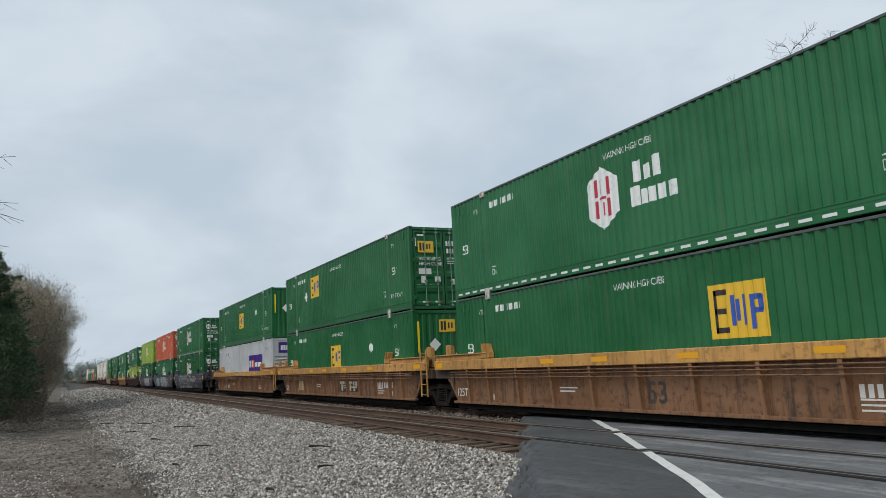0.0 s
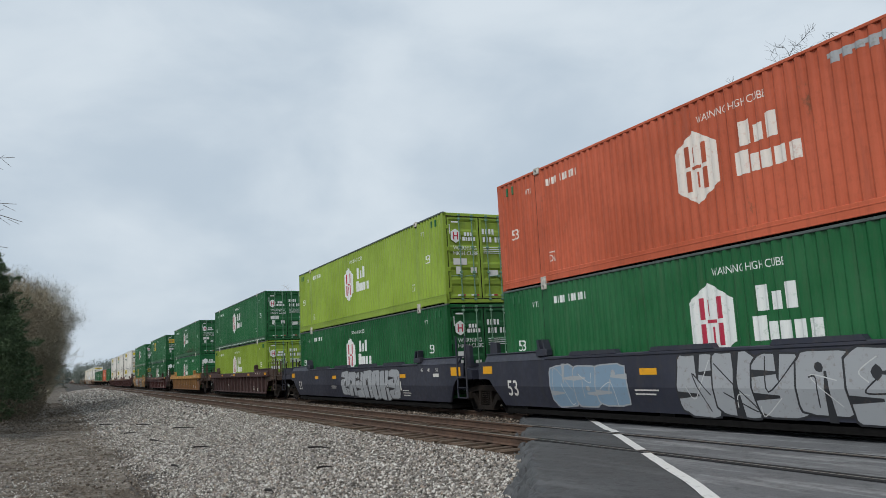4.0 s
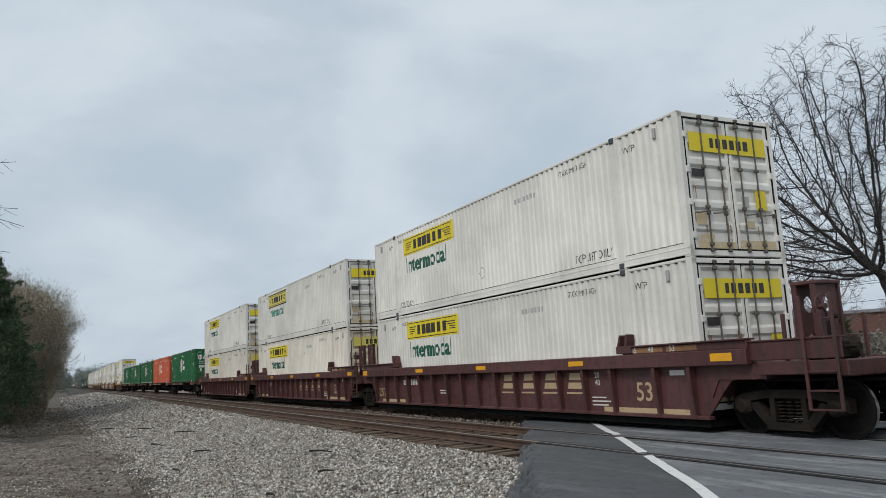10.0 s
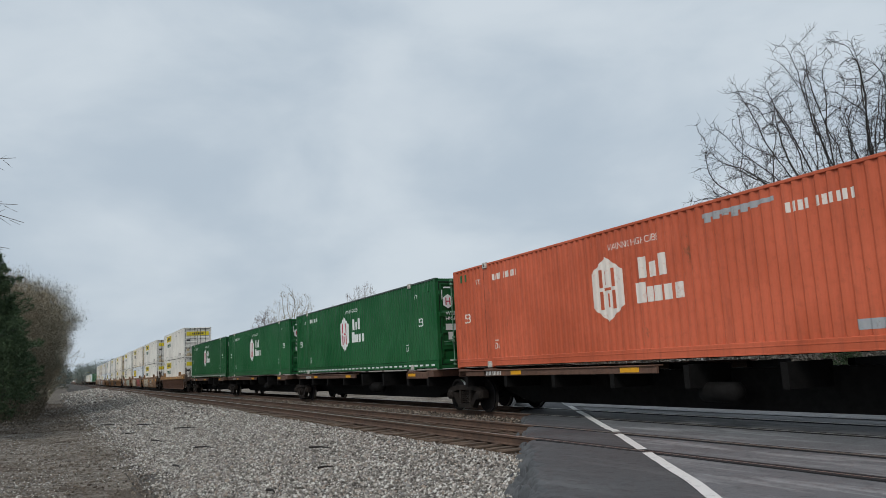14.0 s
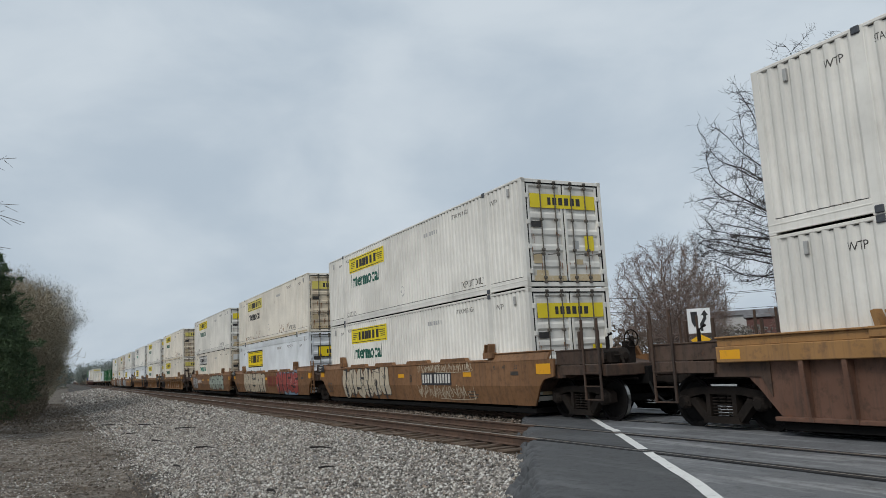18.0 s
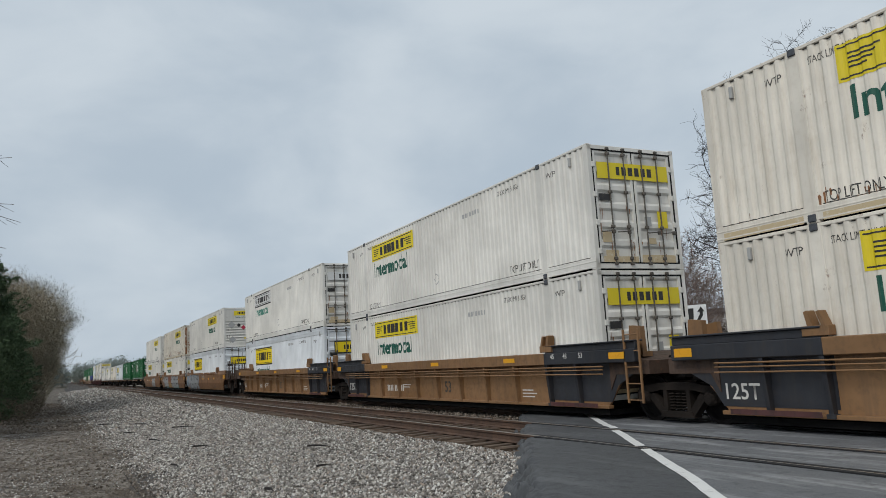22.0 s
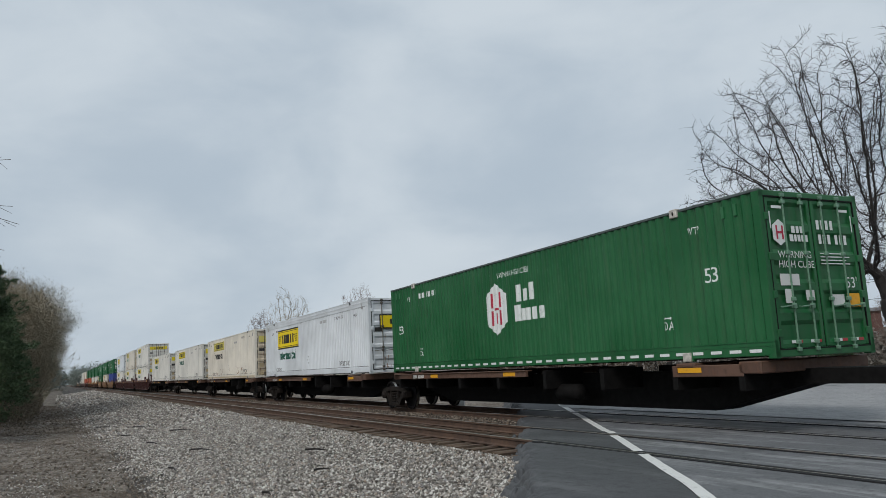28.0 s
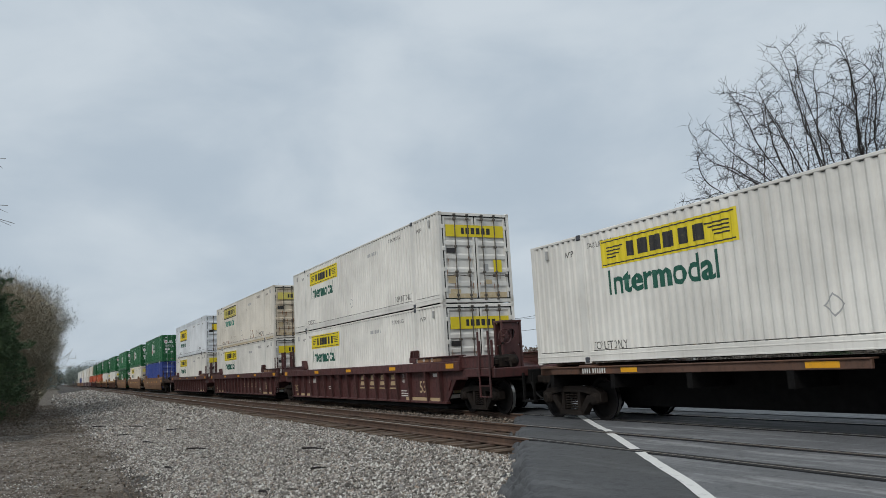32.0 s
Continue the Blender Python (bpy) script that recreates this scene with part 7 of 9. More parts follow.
def scatter(x, y):
    """An even spread of values from 0 to 1, one for each spot."""
    return np.abs(np.modf(np.sin(x * 127.1 + y * 311.7) * 43758.5453)[0])


def on_gravel(x, y):
    """True where the gravel is not covered by the road; it thins out towards the earth path."""
    edge = 2.35 + 0.0215 * np.maximum(x, -95) + 0.22 * np.sin(x * 0.9) + 0.16 * np.sin(x * 2.3 + 1) + 0.1 * np.sin(x * 5.1)
    chance = scatter(x, y)
    return (RN.x * x + RN.y * y < 0.0) & (chance < (y - edge + 0.35) / 0.75)


stones("loose_ballast", 118000, -34, -8.6, 1.0, 7.3, 0.015, 0.034, 11, "loose crushed grey ballast stones on the slope", on_gravel)
stones("loose_ballast", 19000, -80, -34, 0.4, 7.5, 0.036, 0.062, 12, "loose crushed grey ballast stones farther along the slope", on_gravel)
stones("loose_ballast", 9000, -190, -80, 0.0, 7.5, 0.07, 0.13, 16, "grey ballast far along the slope", on_gravel)
stones("loose_ballast", 12000, -50, -7.0, 9.3, 11.15, 0.024, 0.046, 13, "brown-grimed ballast stones between the two tracks", on_gravel, 0.0, "grimy_stone")
stones("loose_ballast", 8000, -40, -10.0, 6.95, 7.7, 0.018, 0.036, 15, "brown-grimed ballast stones along the sleeper ends", on_gravel, -0.01, "grimy_stone")
stones("earth_clods", 13000, -52, -10, -4.0, 2.3, 0.010, 0.042, 17, "brown clods and litter on the earth path", lambda x, y: (RN.x * x + RN.y * y < -0.3) & (np.sin(x * 1.7 + y) + np.sin(y * 2.9 - x * 0.6) > -3.4 + 2.6 * scatter(x, y)), -0.005, "clod")
stones("earth_clods", 5000, -95, -40, -3.5, 1.6, 0.03, 0.09, 19, "brown clods farther along the earth path", lambda x, y: scatter(x, y) < 0.9, -0.02, "clod")
def on_path(x, y):
    """Drifts of grey gravel on the worn path, thin in the weedy strip beside the ballast."""
    drift = np.sin(x * 0.55 + 0.8 * np.sin(y * 1.3)) + np.sin(y * 1.9 + x * 0.21) + 0.6 * np.sin(x * 1.7 - y * 2.3)
    bare = np.exp(-((y - 0.9 - 0.02 * x) / 0.55) ** 2)
    return (RN.x * x + RN.y * y < -0.3) & (scatter(x, y) < 0.55 + 0.30 * drift - 0.7 * bare)


stones("scattered_gravel", 52000, -60, -9, -4.2, 2.4, 0.009, 0.027, 14, "grey gravel in drifts over brown earth", on_path, -0.004)


# ---------------------------------------------------------------- trees and background
MAT["bark"] = rusty("grey_brown_bark", (0.040, 0.034, 0.028), (0.085, 0.072, 0.060), 0.95)
MAT["dark_bark"] = rusty("dark_bark", (0.016, 0.014, 0.013), (0.040, 0.034, 0.031), 0.95)
MAT["twig"] = plain("brown_twigs", (0.105, 0.080, 0.060), 0.9, 0, 0.35, 3, 0)
MAT["bud_twig"] = plain("reddish_budding_twigs", (0.165, 0.118, 0.098), 0.9, 0, 0.35, 2, 0)
def twig_mix(name, dark, light, scale):
    """Fine twigs: each one of its own tone, in broad lighter and darker drifts."""
    m, nd, lk, b = mat_base(name)
    geo = nd.new("ShaderNodeNewGeometry")
    n = tex_noise(nd, lk, scale, 3.0, 0.6)
    c = mixed(nd, lk, geo.outputs["Random Per Island"], dark, light)
    lk.new(mixed(nd, lk, span(nd, lk, n.outputs["Fac"], 0.38, 0.66, 0, 0.75), c, tuple(v * 0.8 for v in light)), b.inputs["Base Color"])
    b.inputs["Roughness"].default_value = 0.9
    return m


MAT["tan_twig"] = twig_mix("tan_dry_twigs", (0.135, 0.113, 0.078), (0.36, 0.305, 0.215), 0.7)
MAT["pale_twig"] = plain("pale_grey_twigs", (0.16, 0.145, 0.125), 0.9, 0, 0.35, 2, 0)
MAT["grey_twig"] = twig_mix("grey_brown_twigs", (0.130, 0.118, 0.086), (0.32, 0.290, 0.215), 0.7)
MAT["cedar"] = twig_mix("dark_evergreen_foliage", (0.020, 0.042, 0.020), (0.078, 0.122, 0.056), 0.9)
# Grey-green foliage, made paler to put distance haze into the colour.
MAT["far_leaf"] = plain("haze_pale_far_foliage", (0.175, 0.20, 0.18), 0.95, 0, 0.4, 0.2, 0)
MAT["brush"] = twig_mix("dead_brush", (0.035, 0.032, 0.024), (0.15, 0.122, 0.085), 0.8)
MAT["weed"] = plain("dead_weeds", (0.165, 0.115, 0.070), 0.95, 0, 0.4, 3, 0)


def limb(b, rnd, p, d, length, r, depth, spread, up, min_r, fork=(2, 3)):
    """A branch that bends, tapers and forks."""
    n = 3 if depth > 1 else 2
    pts, rad = [p], [r]
    q = Vector(p)
    for i in range(n):
        d = (d + Vector((rnd.uniform(-1, 1), rnd.uniform(-1, 1), rnd.uniform(-0.6, 1.0))) * 0.16 + Vector((0, 0, up))).normalized()
        q = q + d * length / n
        pts.append(q.copy())
        rad.append(max(min_r, r * (1 - 0.42 * (i + 1) / n)))
    b.tube(pts, rad, 6 if depth > 4 else (4 if depth > 3 else 3), False)
    if depth == 0:
        return
    k = rnd.randint(*fork)
    for j in range(k):
        t = rnd.uniform(0.35, 1.0) if j else 1.0
        i = min(n - 1, int(t * n))
        base = pts[i] + (pts[i + 1] - pts[i]) * (t * n - i) if i < n else pts[-1]
        a = rnd.uniform(0, 6.283)
        side = d.cross(Vector((math.cos(a), math.sin(a), 0.3))).normalized()
        nd = (d + side * rnd.uniform(0.35, 1.0) * spread).normalized()
        limb(b, rnd, base, nd, length * rnd.uniform(0.62, 0.86), max(min_r, rad[i] * rnd.uniform(0.5, 0.72)), depth - 1, spread, up, min_r, fork)


def bare_tree(seed, height, trunk_r, limbs, depth, spread, mat="twig", trunk_h=0.3, up=0.03, min_r=0.006, lean=(0, 0), reach=0.36, twigs=2500, tw=0.010, rise=(0.5, 1.25), dome=0):
    rnd = random.Random(seed)
    t = new("bare_tree")
    tb, bb = Build(), Build()
    th = height * trunk_h
    pts = [Vector((lean[0] * k * th, lean[1] * k * th, -0.5 + (th + 0.5) * k)) + Vector((rnd.uniform(-0.05, 0.05), rnd.uniform(-0.05, 0.05), 0)) for k in (0, 0.2, 0.5, 0.8, 1.0)]
    tb.tube(pts, [trunk_r * k for k in (1.5, 1.12, 1.0, 0.9, 0.82)], 10)
    top = pts[-1]
    for i in range(limbs):
        a = 6.283 * i / limbs + rnd.uniform(-0.4, 0.4)
        z = rnd.uniform(*rise) if i else 2.2
        d = Vector((math.cos(a), math.sin(a), z)).normalized()
        st = pts[3] + (top - pts[3]) * rnd.random()
        limb(bb, rnd, st, d, height * reach * rnd.uniform(0.8, 1.1), trunk_r * rnd.uniform(0.42, 0.62), depth, spread, up, min_r)
    # fine twigs at the branch ends
    nb = len(bb.v)
    for i in range(twigs):
        p = Vector(bb.v[rnd.randrange(nb // 4, nb)])
        d = (Vector((rnd.gauss(0, 1), rnd.gauss(0, 1), rnd.gauss(0.5, 0.8)))).normalized() * rnd.uniform(0.25, 0.8) * height / 12
        q = Vector((d.y, -d.x, d.z * 0.2)).normalized() * tw
        bb.face((p - q, p + q, p + d))
    # a dense dome of fine twigs in uneven clumps
    clumps = []
    for i in range(dome // 45):
        d = Vector((rnd.gauss(0, 1), rnd.gauss(0, 1), rnd.gauss(0, 1))).normalized()
        lump = 0.86 + 0.22 * noise.noise((d.x * 2.2 + seed, d.y * 2.2, d.z * 2.2))
        rr = lump * rnd.random() ** 0.26
        wide = height * 0.365 * (1.0 if d.z > 0 else 1.0 + 0.62 * d.z)
        clumps.append((d, Vector((d.x * rr * wide, d.y * rr * wide, height * 0.62 + d.z * rr * height * (0.385 if d.z > 0 else 0.55)))))
    for i in range(dome):
        d, c = clumps[i % len(clumps)]
        p = c + Vector((rnd.gauss(0, 0.26), rnd.gauss(0, 0.26), rnd.gauss(0, 0.26)))
        e = (d * 0.8 + Vector((rnd.gauss(0, 0.9), rnd.gauss(0, 0.9), 0.25 + rnd.gauss(0, 0.8)))).normalized() * rnd.uniform(0.10, 0.42)
        q = Vector((e.y, -e.x, rnd.gauss(0, 0.1))).normalized() * tw
        bb.face((p - q, p + q, p + e))
    part("trunk", tb.mesh("trunk", MAT["bark"], True), t)
    part("crown", bb.mesh("crown", MAT[mat]), t)
    return t


def branching_tree(seed, height, trunk_r, fork, cz, rx, ru, rd, n, step, tip, mat, droop=0.0, twigs=2, lean=0.0, up=0.0, sprigs=0):
    """A leafless tree whose limbs grow towards points spread through its crown."""
    rng = np.random.default_rng(seed)
    d = rng.normal(0, 1, (n, 3))
    d /= np.linalg.norm(d, axis=1)[:, None]
    lump = np.array([0.88 + 0.18 * noise.noise((v[0] * 1.9 + seed, v[1] * 1.9, v[2] * 1.9)) for v in d.tolist()])
    rad = lump * rng.random(n) ** 0.42
    goal = d * rad[:, None] * np.where(d[:, 2:] > 0, np.array([[rx, rx, ru]]), np.array([[rx, rx, rd]])) + np.array([[lean * cz, 0, cz]])
    m = max(4, int(fork / step))
    pos = [np.array([lean * fork * k / m, 0.04 * math.sin(k), -0.4 + (fork + 0.4) * k / m]) for k in range(m + 1)]
    par = [-1] + list(range(m))
    live = np.ones(n, bool)
    count = [0] * (m + 1)
    P = np.array(pos)
    near = np.array([np.argmin(((P[m // 2:] - g) ** 2).sum(1)) + m // 2 for g in goal])
    dist = np.linalg.norm(goal - P[near], axis=1)
    for it in range(140):
        act = np.nonzero(live)[0]
        if len(act) < 6 or len(pos) > 15000:
            break
        pull = {}
        for a in act.tolist():
            k = int(near[a])
            v = (goal[a] - pos[k]) / max(dist[a], 1e-6)
            pull[k] = pull[k] + v if k in pull else v
        first = len(pos)
        for k, v in pull.items():
            along = pos[k] - pos[par[k]] if par[k] >= 0 else np.array([0, 0, 1.0])
            w = v / max(np.linalg.norm(v), 1e-6) + 0.8 * along / max(np.linalg.norm(along), 1e-6) + rng.normal(0, 0.13, 3) + np.array([0, 0, up - droop])
            q = pos[k] + step * w / np.linalg.norm(w)
            o = q - np.array([lean * cz, 0, cz])
            if count[k] > 2 or math.hypot(math.hypot(o[0], o[1]) / rx, o[2] / (ru if o[2] > 0 else 99)) > 1.03:
                continue
            count[k] += 1
            count.append(0)
            pos.append(q)
            par.append(k)
        if len(pos) == first:
            break
        fresh = np.array(pos[first:])
        d2 = ((goal[act][:, None] - fresh[None]) ** 2).sum(2)
        j = d2.argmin(1)
        dn = np.sqrt(d2[np.arange(len(act)), j])
        better = dn < dist[act]
        near[act[better]] = j[better] + first
        dist[act[better]] = dn[better]
        live &= dist > step * 2.3
        if it > 60:
            live &= rng.random(n) > 0.09
    size = np.zeros(len(pos))
    kids = [[] for _ in pos]
    for k in range(len(pos) - 1, 0, -1):
        if not kids[k]:
            size[k] = tip ** 2.0
        size[par[k]] += size[k]
        kids[par[k]].append(k)
    r = size ** (1 / 2.0)
    r *= np.where(r > tip * 2, np.minimum(1.0, trunk_r / r.max()) if r.max() > trunk_r else 1.0, 1.0)
    t = new("bare_tree")
    tb, bb = Build(), Build()
    tb.tube([Vector(pos[k]) for k in range(m + 1)], [max(r[k], trunk_r * (1.25 if k == 0 else 1.0 - 0.2 * k / m)) for k in range(m + 1)], 9)
    todo = [(k, c) for k in range(m + 1) for c in kids[k] if c > m]
    while todo:
        a, c = todo.pop()
        chain, rr = [Vector(pos[a])], [r[c]]
        while True:
            chain.append(Vector(pos[c]))
            rr.append(r[c])
            ks = sorted(kids[c], key=lambda q: -r[q])
            if not ks:
                break
            todo += [(c, q) for q in ks[1:]]
            c = ks[0]
        rr[-1] *= 0.5
        bb.tube(chain, rr, 6 if rr[0] > 0.06 else (4 if rr[0] > 0.02 else 3), False)
        for q in range(twigs):
            p = chain[-1] if q == 0 else chain[max(0, len(chain) - 1 - q)]
            e = (chain[-1] - chain[-2]).normalized() * 0.8 + Vector(rng.normal(0, 0.6, 3).tolist())
            e = e.normalized() * float(rng.uniform(0.5, 1.3)) * step
            s = Vector((e.y, -e.x, 0.05)).normalized() * tip * 0.8
            bb.face((p - s, p + s, p + e))
    # crooked side twigs on the thinner branches
    thin = [k for k in range(m + 1, len(pos)) if r[k] < tip * 5]
    for i in range(sprigs):
        k = thin[int(rng.integers(len(thin)))]
        a = Vector(pos[k])
        along = Vector((pos[k] - pos[par[k]]).tolist()).normalized()
        e = (along * 0.7 + Vector(rng.normal(0, 0.75, 3).tolist())).normalized() * float(rng.uniform(0.12, 0.34))
        f = (e.normalized() + Vector(rng.normal(0, 0.5, 3).tolist())).normalized() * float(rng.uniform(0.10, 0.30))
        bb.tube([a, a + e, a + e + f], [tip * 0.75, tip * 0.6, tip * 0.35], 3, False)
    part("trunk", tb.mesh("trunk", MAT["dark_bark"], True), t)
    part("crown", bb.mesh("crown", MAT[mat]), t)
    return t


def put(t, x, y, z, turn=0.0, k=1.0):
    t.matrix_world = Matrix.LocRotScale((x, y, z), Euler((0, 0, radians(turn))), (k, k, k))
    return t


def evergreen(seed, height, radius, boughs, per):
    """A cedar: trunk and ragged boughs, each set with many small sprays."""
    rng = np.random.default_rng(seed)
    t = new("cedar_tree")
    tb = Build()
    tb.tube([(0, 0, -0.4), (0.03, 0, height * 0.4), (0, 0.02, height * 0.93)], [0.17, 0.10, 0.02], 7)
    h = 0.03 + 0.95 * rng.random(boughs) ** 0.9
    a = rng.uniform(0, 6.283, boughs)
    ln = radius * np.clip(1.02 - h, 0, 1) ** 0.55 * np.clip(0.30 + 2.4 * h, 0, 1) * rng.uniform(0.50, 1.22, boughs)
    rise = rng.uniform(-0.15, 0.55, boughs)
    for i in range(0, boughs, 4):
        tb.tube([(0, 0, h[i] * height), (ln[i] * 0.8 * math.cos(a[i]), ln[i] * 0.8 * math.sin(a[i]), h[i] * height + ln[i] * rise[i] * 0.8)], [0.03, 0.008], 3, False)
    part("trunk", tb.mesh("trunk", MAT["bark"]), t)
    n = boughs * per
    k = np.repeat(np.arange(boughs), per)
    u = rng.random(n) ** 0.6
    spread = 0.06 + 0.17 * (1 - u) * ln[k]
    c = np.stack([u * ln[k] * np.cos(a[k]), u * ln[k] * np.sin(a[k]), h[k] * height + u * ln[k] * rise[k]], 1) + rng.normal(0, 1, (n, 3)) * spread[:, None]
    s = rng.uniform(0.04, 0.12, n)
    d = np.stack([np.cos(a[k]), np.sin(a[k]), rng.uniform(-0.2, 1.2, n)], 1) + rng.normal(0, 0.6, (n, 3))
    d /= np.linalg.norm(d, axis=1)[:, None]
    e = np.cross(d, rng.normal(0, 1, (n, 3)))
    e /= np.linalg.norm(e, axis=1)[:, None]
    v = np.stack([c - e * (s * 0.42)[:, None], c + d * (s * 1.6)[:, None], c + e * (s * 0.42)[:, None]], 1).reshape(-1, 3)
    me = bpy.data.meshes.new("crown")
    me.from_pydata(v.tolist(), [], np.arange(3 * n).reshape(-1, 3).tolist())
    me.materials.append(MAT["cedar"])
    part("crown", me, t)
    return t


def leaf_cloud(name, seed, n, box, mat, size):
    rng = np.random.default_rng(seed)
    x0, x1, y0, y1, z0, z1 = box
    x = rng.uniform(x0, x1, n)
    y = rng.uniform(y0, y1, n)
    top = z1 * (0.62 + 0.25 * np.sin(x * 0.13 + seed) + 0.13 * np.sin(x * 0.41 + 2) + 0.08 * np.sin(x * 1.1))
    z = z0 + (top - z0) * rng.random(n)
    c = np.stack([x, y, z], 1)
    v = (c[:, None] + rng.normal(0, size, (n, 3, 3))).reshape(-1, 3)
    me = bpy.data.meshes.new(name)
    me.from_pydata(v.tolist(), [], np.arange(3 * n).reshape(-1, 3).tolist())
    me.materials.append(mat)
    return new(name, me)


def far_wood(seed, trees, per, box, hgt, mat, size):
    """A wood too far off to count: many crowns of small leaves in one mesh."""
    rng = np.random.default_rng(seed)
    x0, x1, y0, y1 = box
    tx, ty, th = rng.uniform(x0, x1, trees), rng.uniform(y0, y1, trees), hgt * rng.uniform(0.6, 1.0, trees)
    k = np.repeat(np.arange(trees), per)
    n = len(k)
    d = rng.normal(0, 1, (n, 3))
    d /= np.linalg.norm(d, axis=1)[:, None]
    d *= (rng.random(n) ** 0.4 * rng.uniform(0.8, 1.1, n))[:, None]
    c = np.stack([tx[k] + d[:, 0] * th[k] * 0.36, ty[k] + d[:, 1] * th[k] * 0.36, -0.6 + th[k] * (0.52 + 0.48 * d[:, 2])], 1)
    v = (c[:, None] + rng.normal(0, size, (n, 3, 3))).reshape(-1, 3)
    me = bpy.data.meshes.new("far_woods")
    me.from_pydata(v.tolist(), [], np.arange(3 * n).reshape(-1, 3).tolist())
    me.materials.append(mat)
    return tagged(new("far_woods", me), "grey-green woods far along the railway, haze put into their colour", "woods", kind="stuff")


# the large bare tree across the road
big = put(branching_tree(23, 14, 0.42, 3.4, 6.3, 8.0, 7.7, 2.6, 5200, 0.17, 0.0085, "dark_bark", 0.0, 3, -0.20, 0.0, 15000), -16.4, 26.6, -0.5, 0)
tagged(big, "large spreading leafless tree with grey-brown bark beside the road", "tree")
# middle-distance bare trees behind the crossing
mid = {}
for seed, x, y, rx, top, n, m, lb in ((31, -41.0, 41.5, 2.2, 5.6, 1500, "pale_twig", "slender leafless tree with pale grey twigs"), (32, -52, 47, 3.4, 4.2, 700, "twig", "low leafless tree with brown twigs"), (33, -33.6, 44.0, 3.6, 5.2, 1900, "bud_twig", "spreading leafless tree with reddish budding twigs"), (34, -60, 52, 3.4, 4.6, 600, "twig", "low leafless tree with brown twigs"), (36, -30.6, 28.6, 3.5, 4.6, 5200, "bud_twig", "spreading leafless tree with fine reddish twigs"), (35, -27, 50, 3.4, 5.0, 600, "bud_twig", "spreading leafless tree with reddish budding twigs")):
    mid[seed] = tagged(put(branching_tree(seed, 9, 0.14, 1.6, 4.2, rx, top, 2.0, n, 0.135 if n > 2000 else 0.28, 0.0075 if n > 2000 else 0.011, m, 0, 4, 0, 0.03, 9000 if n > 2000 else 2500), x, y, -0.6, seed * 40), lb, "tree", "trees behind the crossing")
for k, (x, y, sc) in enumerate(((-25.0, 40.5, 0.62), (-37.5, 36.5, 0.9), (-20.5, 40.5, 0.7))):
    tagged(put(copy_thing(mid[36], Matrix()), x, y, -0.6, 70 * k + 30, sc), "spreading leafless tree with fine grey twigs", "tree", "trees behind the crossing")
for seed, x, y, rx, top, n, m in ((41, -73.5, 27.8, 3.5, 6.4, 2600, "bud_twig"), (42, -70, 30.8, 2.6, 4.9, 1800, "bud_twig"), (43, -87.5, 24.2, 3.6, 7.4, 2600, "tan_twig"), (44, -89, 21.2, 2.2, 5.0, 1500, "bud_twig"), (45, -82, 27.6, 2.2, 4.6, 1500, "tan_twig")):
    tagged(put(branching_tree(seed, 9, 0.16, 1.8, 5.2, rx, top, 2.6, n, 0.17, 0.010, m, 0, 4, 0, 0.12, 3000), x, y, -0.6, seed * 31), "leafless tree with fine brown twigs beyond the railway", "tree", "trees beyond the railway")
# evergreens and bare woods on the near side of the railway
ev = [evergreen(1, 9.4, 3.1, 210, 170), evergreen(2, 8.2, 3.0, 190, 170)]
spots = [(-46, -3.5, 0, 0.98, 10), (-40, -4.6, 1, 0.98, 70), (-52, -3.0, 1, 0.84, 140), (-58, -2.9, 0, 0.66, 220), (-64, -2.6, 1, 0.46, 250), (-36, -5.5, 0, 0.9, 300), (-47, -6.0, 1, 1.1, 30)]
for i, (x, y, k, sc, turn) in enumerate(spots):
    t = ev[k] if i in (0, 1) else copy_thing(ev[k], Matrix())
    tagged(put(t, x, y, -0.85, turn, sc), "dark green ragged cedar at the edge of the gravel track", "tree", "cedars beside the railway")
bt = [bare_tree(51, 10.6, 0.17, 11, 4, 0.8, "tan_twig", 0.10, 0.05, 0.012, (0, 0), 0.145, 1500, 0.013, (0.7, 1.7), 30000), bare_tree(52, 10.8, 0.17, 11, 4, 0.8, "grey_twig", 0.10, 0.05, 0.012, (0, 0), 0.145, 1500, 0.013, (0.7, 1.7), 30000), bare_tree(53, 10.4, 0.17, 11, 4, 0.8, "tan_twig", 0.10, 0.05, 0.012, (0, 0), 0.145, 1500, 0.013, (0.7, 1.7), 30000)]
wood = [(-60.5, -2.9, 0.95, 0), (-64.5, -2.15, 1.0, 1), (-57.0, -4.2, 0.98, 2), (-70.0, -2.6, 1.05, 2), (-76.0, -2.3, 1.05, 1), (-84.0, -2.6, 1.05, 0), (-66.0, -6.0, 1.15, 1), (-93.0, -2.3, 1.0, 2), (-103.0, -2.6, 1.05, 1), (-114.0, -2.2, 1.0, 0), (-130.0, -2.4, 1.05, 2)]
for i, (x, y, sc, k) in enumerate(wood):
    t = bt[k] if i < 3 else copy_thing(bt[k], Matrix())
    tagged(put(t, x, y, -0.9, 137.0 * i, sc), "bare brown tree in the wood along the railway", "tree", "wood along the railway")
tagged(leaf_cloud("undergrowth", 3, 45000, (-260, -58, -9, -1.4, -0.9, 5.5), MAT["grey_twig"], 0.11), "brown leafless undergrowth below the wood", "undergrowth", kind="stuff")
tagged(leaf_cloud("low_brush", 13, 42000, (-100, -44, -4.6, -1.2, -0.95, 0.8), MAT["brush"], 0.032), "low dead brush below the trees", "brush", kind="stuff")
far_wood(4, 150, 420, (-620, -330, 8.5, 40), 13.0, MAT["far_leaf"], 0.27)
